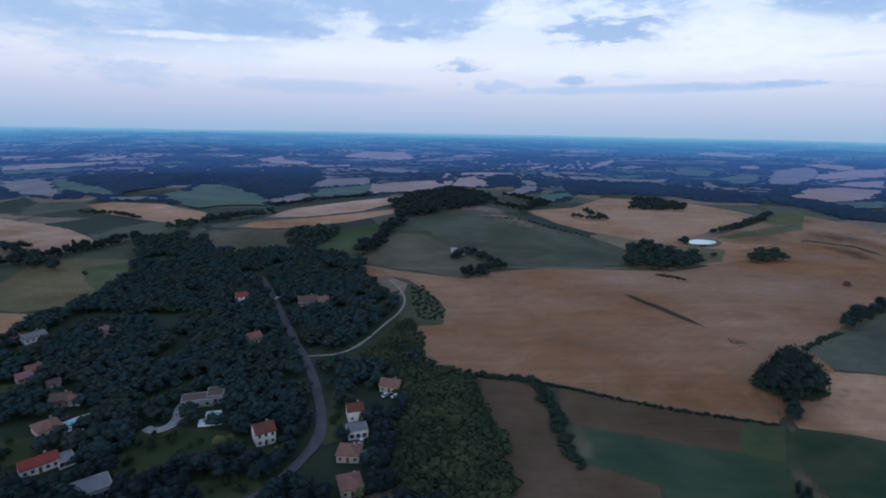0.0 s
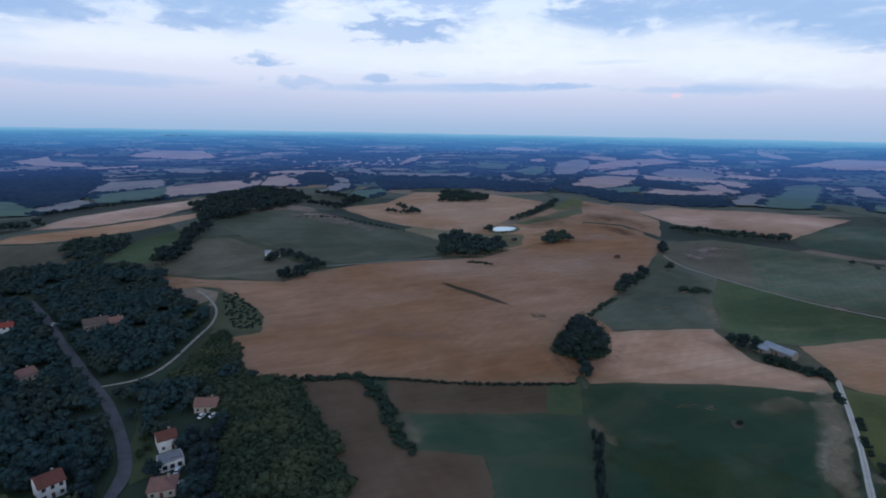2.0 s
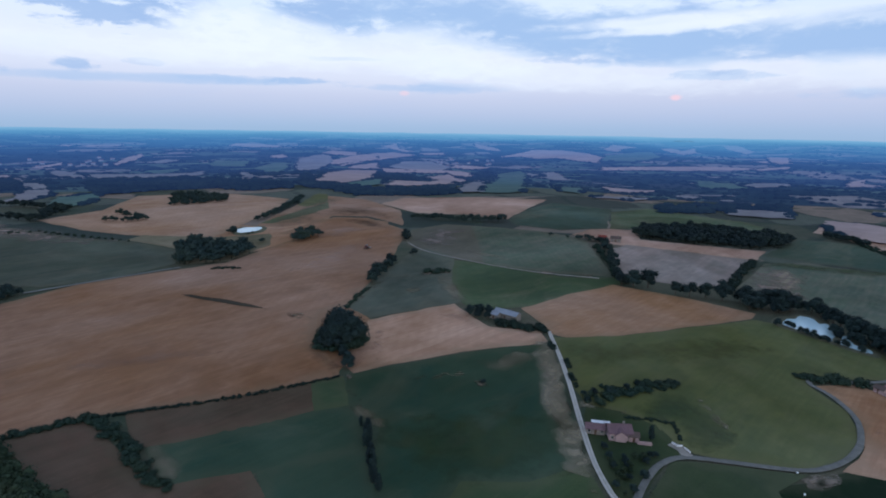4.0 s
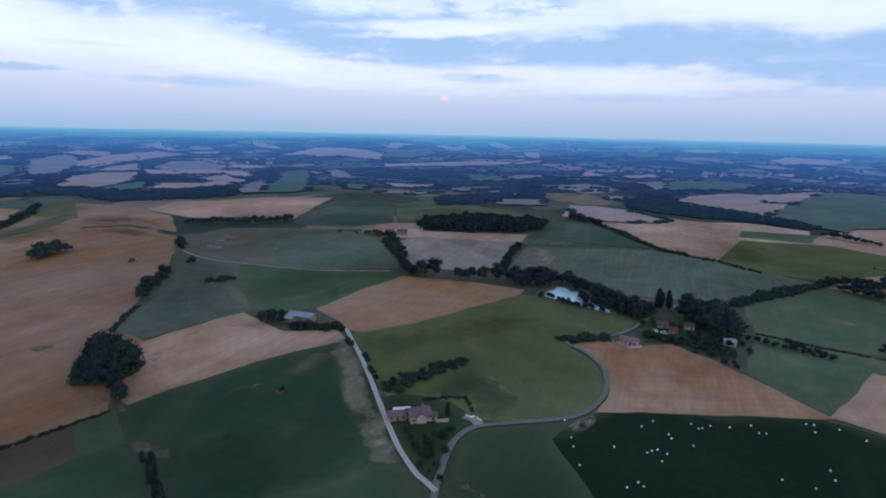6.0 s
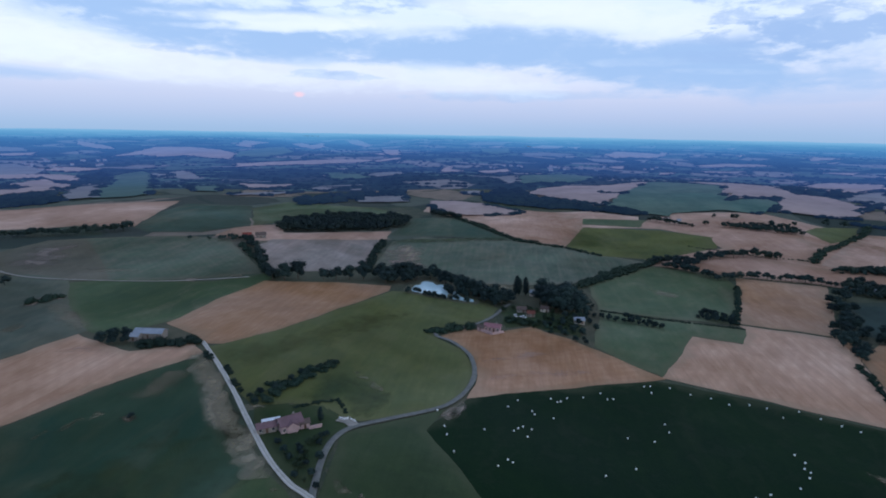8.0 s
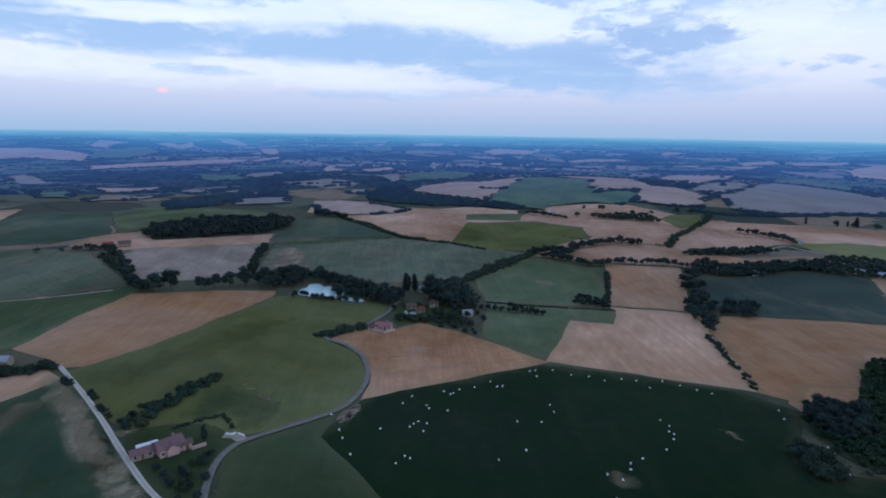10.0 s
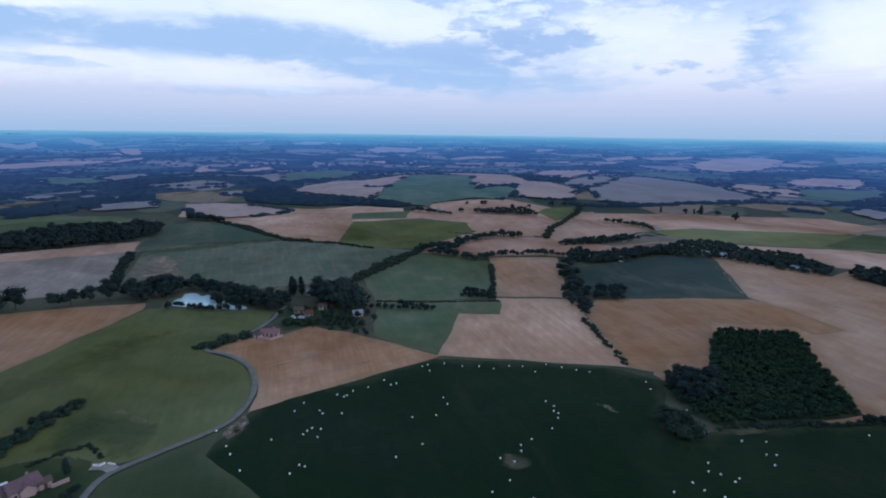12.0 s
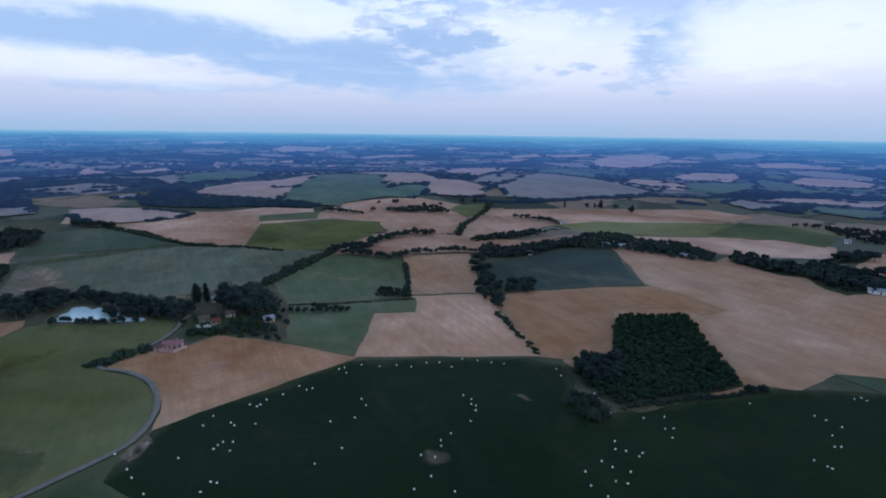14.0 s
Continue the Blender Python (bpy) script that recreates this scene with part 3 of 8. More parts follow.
def sheet_mesh(name, verts, faces, material, smooth=False):
    me = bpy.data.meshes.new(name)
    me.from_pydata([tuple(v) for v in verts], [], [tuple(f) for f in faces])
    me.materials.append(material)
    if smooth:
        me.polygons.foreach_set("use_smooth", [True] * len(me.polygons))
    me.update()
    return me


def part(name, bm, material, parent, label=""):
    """Link a bmesh as one mesh object under a thing or under a part."""
    me = bpy.data.meshes.new(name)
    bm.to_mesh(me)
    bm.free()
    me.materials.append(material)
    ob = new(name, me)
    ob.parent = parent
    if label:
        tagged(ob, label)
    return ob


def box(bm, x0, x1, y0, y1, z0, z1, bevel=0.0):
    m = Matrix.LocRotScale(((x0 + x1) / 2, (y0 + y1) / 2, (z0 + z1) / 2), None, (x1 - x0, y1 - y0, z1 - z0))
    made = bmesh.ops.create_cube(bm, size=1, matrix=m)["verts"]
    if bevel:
        edges = list({e for v in made for e in v.link_edges})
        bmesh.ops.bevel(bm, geom=edges, offset=bevel, segments=2, affect="EDGES", profile=0.5)
    return bm


def dense(points, step, closed=True):
    out = []
    n = len(points)
    for i in range(n if closed else n - 1):
        a, b = np.array(points[i], float), np.array(points[(i + 1) % n], float)
        k = max(1, int(math.ceil(np.hypot(*(b - a)) / step)))
        out += [tuple(a + (b - a) * j / k) for j in range(k)]
    if not closed:
        out.append(tuple(points[-1]))
    return out


def rounded(points, closed=False, cuts=6):
    """A smooth line through the points."""
    p = [np.array(q, float) for q in points]
    n = len(p)
    out = []
    for i in range(n if closed else n - 1):
        a, b = p[i], p[(i + 1) % n]
        z = p[i - 1] if closed or i else a
        c = p[(i + 2) % n] if closed or i + 2 < n else b
        for j in range(cuts):
            t = j / cuts
            out.append(tuple(0.5 * (2 * a + (b - z) * t + (2 * z - 5 * a + 4 * b - c) * t * t + (3 * a - z - 3 * b + c) * t ** 3)))
    if not closed:
        out.append(tuple(p[-1]))
    return out


def lift_at(x, y, layer):
    return 0.07 + 0.07 * layer + 0.00035 * np.hypot(x, y)


def drape(outline, step, layer, ragged=1.0):
    """A sheet over the land inside the outline."""
    mid = np.mean(outline, 0)
    area = sum(p[0] * q[1] - p[1] * q[0] for p, q in zip(outline, outline[1:] + outline[:1]))
    grown = []
    for i, (x, y) in enumerate(outline):
        (ax, ay), (cx, cy) = outline[i - 1], outline[(i + 1) % len(outline)]
        t = np.array([cx - ax, cy - ay], float)
        t /= max(1e-6, np.hypot(*t))
        s = math.copysign(0.9, area)
        grown.append((x + s * t[1], y - s * t[0]))
    outline = grown
    rim = dense(outline, min(step, 4.0 + 0.008 * math.hypot(*np.mean(outline, 0))))
    k = ragged * (0.7 + 0.0012 * math.hypot(*np.mean(outline, 0)))
    rim = [(x + k * (1.5 * noise.noise((x / 21, y / 21, 2)) + 0.7 * noise.noise((x / 6, y / 6, 5))),
            y + k * (1.5 * noise.noise((x / 21, y / 21, 8)) + 0.7 * noise.noise((x / 6, y / 6, 11)))) for x, y in rim]
    x0, y0 = np.min(rim, 0)
    x1, y1 = np.max(rim, 0)
    gx, gy = np.meshgrid(np.arange(x0 + step / 2, x1, step), np.arange(y0 + step / 2, y1, step))
    gx, gy = gx.ravel(), gy.ravel()
    keep = inside(gx, gy, rim)
    pts = [Vector(p) for p in rim] + [Vector((a, b)) for a, b in zip(gx[keep], gy[keep])]
    v, _, f, *_ = delaunay_2d_cdt(pts, [], [list(range(len(rim)))], 1, 1e-4)
    v, rim_np = np.array([tuple(q) for q in v]), np.array(rim)
    z = terrain(v[:, 0], v[:, 1]) + lift_at(v[:, 0], v[:, 1], layer)
    faces = []
    for t in f:
        a, b, c = v[t[0]], v[t[1]], v[t[2]]
        up = (b[0] - a[0]) * (c[1] - a[1]) - (b[1] - a[1]) * (c[0] - a[0])
        faces.append(t if up > 0 else t[::-1])
    edge = np.array([np.min(np.hypot(rim_np[:, 0] - q[0], rim_np[:, 1] - q[1])) for q in v])
    return np.column_stack([v, z]), faces, edge


# ---- the ground: one sheet to the horizon ----
rings = np.concatenate([[12], 12 * 1.055 ** np.arange(1, 113)])
rings = np.append(rings[rings < 4900], 4950.0)
turns = np.linspace(0, 2 * math.pi, 288, endpoint=False)
gx, gy = np.outer(rings, np.cos(turns)).ravel(), np.outer(rings, np.sin(turns)).ravel()
gv = np.vstack([np.column_stack([gx, gy, terrain(gx, gy)]), [[0, 0, ground_z(0, 0)]]])
gf, n = [], len(turns)
for i in range(len(rings) - 1):
    for j in range(n):
        k = (j + 1) % n
        gf.append((i * n + j, i * n + n + j, i * n + n + k, i * n + k))
gf += [(len(gv) - 1, j, (j + 1) % n) for j in range(n)]
ground = new("ground", sheet_mesh("ground", gv, gf, MEADOW, True))
tagged(ground, "rolling green and brown farmland meadow reaching the horizon", "ground", kind="structure")

# ---- far country: a backdrop of woods, fields and villages ----
rnd = np.random.RandomState(4)


def far_patch(cx, cy, wide, deep, heading, lift, wavy=0.12):
    """One far field: an uneven outline across the view, as a fan."""
    k = 12
    pts = []
    for i in range(k):
        a = 2 * math.pi * i / k
        r = 1 / max(abs(math.cos(a)), abs(math.sin(a))) ** 0.75 * (1 + rnd.uniform(-wavy, wavy))
        u, v = wide / 2 * r * math.cos(a), deep / 2 * r * math.sin(a)
        pts.append((cx + u * math.cos(heading) - v * math.sin(heading), cy + u * math.sin(heading) + v * math.cos(heading)))
    pts = np.array([(cx, cy)] + pts)
    z = terrain(pts[:, 0], pts[:, 1]) + lift
    return np.column_stack([pts, z]), [(0, 1 + i, 1 + (i + 1) % k) for i in range(k)]


def ico(sub):
    bm = bmesh.new()
    bmesh.ops.create_icosphere(bm, subdivisions=sub, radius=1)
    v = np.array([q.co[:] for q in bm.verts])
    f = np.array([[q.index for q in t.verts] for t in bm.faces])
    bm.free()
    return v, f


ICO1, ICO2 = ico(1), ico(2)


def far_tree(heap, x, y, far, lift=0.0):
    size = rnd.uniform(1.8, 4.0) * (0.8 + far / 6000) * (1.0 if lift == 0 else 1.35)
    v = ICO1[0] * (1 + 0.3 * rnd.uniform(-1, 1, (len(ICO1[0]), 1))) * [size * 2.0, size * 2.0, size * rnd.uniform(0.7, 1.0)]
    heap.add(v + [x, y, ground_z(x, y) + size * 0.45 + lift], ICO1[1])


class Heap:
    """Gathers many small pieces into one mesh."""

    def __init__(self):
        self.v, self.f, self.n = [], [], 0

    def add(self, v, f):
        self.v.append(np.asarray(v, float))
        self.f.append(np.asarray(f) + self.n)
        self.n += len(v)

    def mesh(self, name, material, smooth=False):
        v, f = np.vstack(self.v), np.vstack(self.f).astype(np.int32)
        me = bpy.data.meshes.new(name)
        me.vertices.add(len(v))
        me.vertices.foreach_set("co", v.astype(np.float32).ravel())
        me.loops.add(f.size)
        me.loops.foreach_set("vertex_index", f.ravel())
        me.polygons.add(len(f))
        me.polygons.foreach_set("loop_start", np.arange(0, f.size, 3, dtype=np.int32))
        if smooth:
            me.polygons.foreach_set("use_smooth", np.ones(len(f), bool))
        me.materials.append(material)
        me.update(calc_edges=True)
        me.validate()
        return me


# every far material carries the painted haze glow
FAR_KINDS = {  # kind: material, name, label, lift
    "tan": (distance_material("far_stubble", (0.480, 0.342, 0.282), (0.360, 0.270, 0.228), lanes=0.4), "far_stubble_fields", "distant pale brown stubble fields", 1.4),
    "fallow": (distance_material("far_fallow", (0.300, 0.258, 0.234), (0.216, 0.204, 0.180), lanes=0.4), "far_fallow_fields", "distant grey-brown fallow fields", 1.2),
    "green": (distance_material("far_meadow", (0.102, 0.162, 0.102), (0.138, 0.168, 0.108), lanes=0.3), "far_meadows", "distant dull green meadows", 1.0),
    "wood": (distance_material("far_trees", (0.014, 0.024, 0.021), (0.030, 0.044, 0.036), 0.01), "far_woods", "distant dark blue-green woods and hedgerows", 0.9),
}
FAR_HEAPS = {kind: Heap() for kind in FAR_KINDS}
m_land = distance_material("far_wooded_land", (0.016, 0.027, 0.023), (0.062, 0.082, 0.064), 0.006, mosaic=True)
rr, tt = np.geomspace(1000, 4940, 46), np.linspace(0, 2 * math.pi, 288, endpoint=False)
px, py = np.outer(rr, np.cos(tt)).ravel(), np.outer(rr, np.sin(tt)).ravel()
pz = terrain(px, py) + 0.35 + 0.0003 * np.hypot(px, py) - 3.0 * np.clip((1060 - np.hypot(px, py)) / 60, 0, 1)
k = len(tt)
ff = [(i * k + j, i * k + k + j, i * k + k + (j + 1) % k, i * k + (j + 1) % k) for i in range(len(rr) - 1) for j in range(k)]
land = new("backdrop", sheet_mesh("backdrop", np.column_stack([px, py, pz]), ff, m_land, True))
tagged(land, "distant wooded country with blue haze painted on as glow", "backdrop", kind="structure")
FAR_OUT = []


def far_field(kind, outline):
    """A field or wood of the far country."""
    far = math.hypot(*np.mean(outline, 0))
    v, f, edge = drape(outline, max(24.0, far / 50), 0, 2.6)
    v[:, 2] += FAR_KINDS[kind][3] + 0.0004 * far
    if kind == "wood":      # the canopy: lumpy, with single crowns standing out
        v[:, 2] += rnd.uniform(0, 2.2, len(v)) * (np.array(edge) > 8)
        f = [t for t in f if noise.noise((v[t[0]][0] / 95, v[t[0]][1] / 95, 4.0)) + 0.6 * noise.noise((v[t[0]][0] / 30, v[t[0]][1] / 30, 7.0)) > -0.4]
        area = abs(sum(a[0] * b[1] - a[1] * b[0] for a, b in zip(outline, outline[1:] + outline[:1]))) / 2
        x0, y0 = np.min(outline, 0)
        x1, y1 = np.max(outline, 0)
        for _ in range(min(1200, int(area / (80 * (far / 1400) ** 1.8)))):
            x, y = rnd.uniform(x0, x1), rnd.uniform(y0, y1)
            if inside([x], [y], outline)[0]:
                far_tree(FAR_HEAPS["wood"], x, y, far, 0.5)
    if kind != "wood":
        FAR_OUT.append((outline, *np.min(outline, 0), *np.max(outline, 0)))
        for x, y in dense(outline, 6.0 * far / 1200):      # broken hedges round the field
            if noise.noise((x / 60, y / 60, 9.0)) > 0.02:
                far_tree(FAR_HEAPS["wood"], x + rnd.normal(0, 2), y + rnd.normal(0, 2), far * 0.8)
    if f:
        FAR_HEAPS[kind].add(v, f)


def in_far_field(x, y):
    return any(x0 < x < x1 and y0 < y < y1 and inside([x], [y], q)[0] for q, x0, y0, x1, y1 in FAR_OUT)


def far_row(line):
    """A hedgerow of the far country."""
    for x, y in dense(line, 7.0 * math.hypot(*line[0]) / 1400, False):
        far_tree(FAR_HEAPS["wood"], x + rnd.normal(0, 2), y + rnd.normal(0, 2), math.hypot(x, y))


# ---- fields ----
FIELD_COUNT = [0]


def field(kind, layer, outline, soft=False):
    FIELD_COUNT[0] += 1
    layer = layer + 0.3 * (FIELD_COUNT[0] % 3) if not soft else layer + 1.0
    longest = max(range(len(outline)), key=lambda i: math.dist(outline[i], outline[(i + 1) % len(outline)]))
    a, b = outline[longest], outline[(longest + 1) % len(outline)]
    turn = math.atan2(b[1] - a[1], b[0] - a[0])
    far = math.hypot(*np.mean(outline, 0))
    v, f, edge = drape(outline, max(6.0, min(22.0, far / 42)) if not soft else 4.0 + far / 200, layer, 1.0)
    name = {"stubble": "stubble_field", "tawny": "stubble_field", "pale": "stubble_field", "gold": "stubble_field", "plough": "ploughed_field", "lawn": "lawn", "earth": "bare_earth", "verge": "verge",
            "pasture": "pasture", "yellow": "sunflower_field", "fallow": "fallow_field"}.get(kind, "meadow")
    ob = new(name, sheet_mesh(name, v, f, crop_material(kind, turn, soft), True))
    mark = ob.data.attributes.new("edge", "FLOAT", "POINT")
    reach = max(edge) if soft else 7.0
    mark.data.foreach_set("value", np.clip(edge / reach, 0, 1).astype(np.float32))
    return tagged(ob, LABELS[kind], "field", kind="structure")


ROADS = []


def road(kind, width, line):
    """A lane that follows the land, with a worn, slightly raised crown."""
    mid = np.array(dense(rounded(line), 4.0, False))
    ROADS.append((mid, width + {"gravel": 7.0, "tarmac": 2.2}.get(kind, 0.0)))
    d = np.gradient(mid, axis=0)
    d /= np.maximum(np.hypot(d[:, 0], d[:, 1]), 1e-6)[:, None]
    side = np.column_stack([-d[:, 1], d[:, 0]])
    wob = np.array([noise.noise((p[0] * 0.08, p[1] * 0.08, 3.0)) for p in mid])
    cols = []
    for k, (s, h) in enumerate(((-1.0, 0.0), (-0.85, 0.10), (0.0, 0.16), (0.85, 0.10), (1.0, 0.0))):
        p = mid + side * (s * width / 2 * (1 + 0.18 * wob))[:, None]
        cols.append(np.column_stack([p, terrain(p[:, 0], p[:, 1]) + lift_at(p[:, 0], p[:, 1], 4.5) + h]))
    v = np.vstack(cols)
    m = len(mid)
    f = [(c * m + i, c * m + i + 1, c * m + m + i + 1, c * m + m + i) for c in range(4) for i in range(m - 1)]
    f = [q[::-1] for q in f]
    ob = new("road" if kind in ("asphalt", "tarmac") else "driveway" if kind == "drive" else "gravel_track", sheet_mesh("road", v, f, {"asphalt": ASPHALT, "tarmac": TARMAC, "gravel": PATH, "drive": CONCRETE}.get(kind, LANE_MIDDLE), True))
    if kind == "lane":      # two pale wheel tracks with a grassy middle
        for s in (-0.27, 0.27):
            p0, p1 = (mid + side * ((s + q) * width * (1 + 0.12 * wob))[:, None] for q in (-0.15, 0.15))
            w = np.vstack([np.column_stack([q, terrain(q[:, 0], q[:, 1]) + lift_at(q[:, 0], q[:, 1], 4.5) + 0.2]) for q in (p0, p1)])
            track = new("wheel_track", sheet_mesh("wheel_track", w, [(i + 1, i, m + i, m + i + 1)[::-1] for i in range(m - 1)], GRAVEL, True))
            track.parent = ob
    return tagged(ob, {"asphalt": "narrow grey asphalt country lane", "tarmac": "dark tarmac village road between trees", "drive": "pale curved concrete driveway of a villa"}.get(kind, "pale gravel farm track"), "road", kind="structure")


field("straw", 0, [(-325, 386), (-334, 432), (-311, 454), (-262, 453), (-250, 411), (-238, 365), (-253, 341), (-270, 330), (-284, 334)])
field("grass", 1, [(-289, 427), (-261, 452), (-248, 408), (-241, 371), (-268, 395)])
field("gold", 0, [(-300, 328), (-264, 327), (-239, 312), (-230, 294), (-244, 283), (-257, 277)])
field("pale", 0, [(-598, 676), (-543, 660), (-472, 620), (-372, 548), (-328, 506), (-335, 475), (-367, 464), (-455, 509)])
field("gold", 0, [(-506, 770), (-484, 795), (-402, 779), (-297, 685), (-277, 623), (-299, 600), (-361, 633), (-440, 697)])
field("gold", 0, [(-228, 596), (-220, 629), (-156, 665), (-92, 705), (-53, 727), (-68, 686), (-111, 643), (-156, 609), (-196, 594)])
field("pale", 0, [(-217, 660), (-203, 734), (-139, 810), (-85, 859), (-76, 768), (-107, 709), (-171, 668)])
field("heath", 0, [(-224, 501), (-246, 563), (-218, 586), (-170, 589), (-144, 538), (-153, 510), (-192, 497)])
field("grass", 0, [(-123, 519), (-112, 579), (-93, 615), (-64, 643), (-65, 596), (-80, 524), (-98, 502)])
field("stubble", 0, [(-71, 469), (-39, 451), (19, 427), (41, 445), (89, 460), (156, 448), (192, 443), (247, 471), (281, 486), (336, 542), (381, 563), (412, 536), (403, 458), (365, 418), (318, 377), (249, 318), (203, 288), (180, 285), (155, 252), (143, 212), (141, 208), (102, 220), (82, 228), (48, 247), (21, 253), (-8, 263), (-8, 280), (-17, 320), (0, 322), (4, 352), (-8, 392), (-26, 424), (-45, 434), (-54, 425), (-67, 443)])
field("stubble", 0, [(284, 569), (394, 668), (485, 735), (507, 662), (480, 552), (418, 476), (419, 544), (385, 569), (339, 548), (301, 547)])
field("stubble", 0, [(140, 208), (152, 217), (197, 257), (203, 284), (182, 286), (155, 254)])
field("drygrass", 1, [(286, 568), (389, 659), (476, 722), (480, 680), (388, 600), (343, 553), (303, 550)], True)
field("plough", 1, [(361, 576), (415, 628), (466, 607), (458, 530), (420, 481), (417, 541), (389, 568)], True)
field("tawny", 0, [(111, 732), (185, 776), (274, 935), (323, 923), (392, 858), (414, 728), (363, 660), (301, 606), (254, 570), (223, 545), (198, 567), (163, 605), (135, 655)])
field("moss", 0, [(-43, 657), (-6, 711), (38, 728), (82, 699), (121, 619), (156, 577), (179, 512), (159, 471), (113, 459), (67, 470), (34, 514), (-2, 567)])
field("fallow", 1, [(30, 691), (66, 736), (112, 673), (127, 617), (157, 583), (121, 587), (80, 631)], True)
field("heath", 0, [(-76, 474), (-65, 537), (-51, 588), (-22, 584), (15, 520), (43, 462), (36, 439), (15, 430), (-20, 453), (-43, 460)])
field("drygrass", 0, [(174, 595), (204, 564), (227, 540), (275, 525), (253, 482), (195, 449), (167, 462), (183, 516), (157, 583)])
field("moss", 0, [(201, 282), (251, 322), (314, 358), (367, 388), (356, 335), (302, 287), (266, 244), (232, 250), (200, 260)])
field("grass", 0, [(306, 289), (350, 327), (370, 295), (376, 255), (381, 233), (416, 201), (407, 193), (351, 199), (304, 206), (263, 225), (266, 241)])
field("plough", 0, [(56, 242), (82, 227), (133, 209), (141, 206), (128, 185), (95, 193), (55, 209), (54, 224)])
field("plough", 0, [(16, 250), (44, 244), (46, 214), (48, 186), (51, 179), (76, 168), (72, 150), (64, 125), (26, 142), (24, 165), (22, 190)])
field("grass", 1, [(128, 210), (141, 205), (128, 182), (115, 187)])
field("deep", 0, [(55, 207), (86, 196), (127, 183), (122, 167), (114, 152), (82, 165), (52, 180)])
field("deep", 0, [(78, 166), (114, 152), (101, 131), (90, 114), (65, 125)])
field("drygrass", 2, [(51, 210), (59, 206), (60, 185), (51, 179), (50, 190)], True)
field("scrub", 0, [(-28, 414), (-8, 386), (3, 347), (1, 323), (-14, 328), (-26, 340), (-26, 376)])
field("earth", 0, [(-56, 425), (-45, 432), (-28, 414), (-30, 384), (-46, 390)])
field("gold", 0, [(151, 216), (197, 256), (225, 250), (260, 244), (250, 217), (246, 201), (264, 175), (255, 164), (238, 172), (206, 188), (173, 198), (148, 206)])
field("deep", 0, [(145, 205), (170, 195), (204, 185), (236, 171), (250, 162), (229, 146), (198, 124), (176, 104), (165, 87), (144, 96), (125, 113), (107, 107), (95, 132), (118, 150), (131, 163), (126, 181)])
field("grass", 1, [(164, 87), (143, 96), (125, 112), (107, 106), (127, 62), (145, 65), (154, 74)])
field("grass", 1, [(129, 165), (152, 149), (185, 134), (187, 113), (165, 85), (142, 95), (124, 111), (114, 119), (113, 147)], True)
field("tawny", 0, [(290, 209), (341, 205), (393, 195), (404, 142), (406, 98), (391, 96), (353, 115), (301, 139), (270, 158), (268, 168), (277, 181)])
field("olive", 0, [(262, 165), (298, 138), (349, 114), (391, 92), (392, 63), (386, 30), (366, 12), (342, 18), (326, 34), (316, 46), (305, 47), (285, 27), (262, 19), (246, 19), (231, 23), (219, 32), (203, 62), (204, 69), (213, 81), (212, 98), (208, 111), (218, 124), (235, 142)])
field("grass", 1, [(210, 98), (252, 93), (247, 73), (227, 48), (206, 60), (205, 70), (214, 81)], True)
field("gold", 0, [(306, 42), (320, 30), (320, 7), (333, -11), (316, -31), (300, -48), (284, -63), (269, -77), (255, -37), (232, 20), (246, 16), (257, 16), (278, 21), (299, 33)])
field("lawn", 0, [(206, 109), (211, 97), (212, 81), (203, 68), (199, 64), (190, 68), (178, 68), (161, 65), (157, 67), (162, 76), (174, 89), (186, 99)])
field("pasture", 0, [(237, 15), (245, -9), (252, -35), (265, -72), (250, -118), (230, -159), (212, -176), (177, -151), (162, -151), (161, -158), (167, -168), (160, -209), (148, -256), (126, -292), (101, -309), (44, -223), (105, -11), (174, 63), (206, 31)])
field("lawn", 1, [(173, 63), (191, 66), (204, 49), (218, 29), (200, 34), (176, 17), (153, 2), (143, -2), (152, 61)])
field("deep", 0, [(149, -293), (139, -306), (124, -323), (117, -308), (127, -292)])
field("tawny", 0, [(474, -184), (450, -241), (346, -196), (363, -145)])
field("gold", 0, [(358, -144), (342, -194), (308, -188), (264, -178), (231, -168), (253, -119), (270, -77), (333, -109), (324, -135), (351, -146)])
field("tawny", 0, [(310, -191), (335, -214), (325, -258), (303, -322), (280, -328), (239, -330), (240, -304), (253, -306), (275, -260), (230, -222), (236, -198), (219, -183), (230, -169), (271, -182)])
field("tawny", 0, [(411, -383), (393, -399), (349, -426), (319, -433), (272, -446), (234, -436), (207, -454), (178, -503), (111, -336), (126, -294), (149, -293), (146, -261), (156, -247), (171, -251), (208, -280), (241, -301), (237, -334), (281, -329), (307, -324), (357, -351)])
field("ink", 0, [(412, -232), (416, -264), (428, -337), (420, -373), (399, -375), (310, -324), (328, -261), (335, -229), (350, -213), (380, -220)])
field("green", 0, [(440, -58), (509, -125), (474, -175), (443, -172), (360, -142), (364, -117), (376, -59), (405, -60)])
field("green", 0, [(372, -59), (359, -115), (350, -145), (326, -136), (334, -110), (271, -77), (289, -60), (306, -48)])
field("dark", 0, [(461, 125), (567, 133), (600, 106), (607, 11), (582, -49), (526, -119), (493, -95), (445, -47), (432, -9), (428, 26), (449, 63), (460, 101)])
field("fallow", 1, [(461, 127), (554, 136), (554, 98), (473, 77), (453, 99)], True)
field("drygrass", 1, [(440, 58), (427, 26), (431, -9), (415, 9), (414, 42)], True)
field("teal", 0, [(599, 143), (725, 140), (734, 85), (659, 38), (603, -1), (614, 72), (602, 129)])
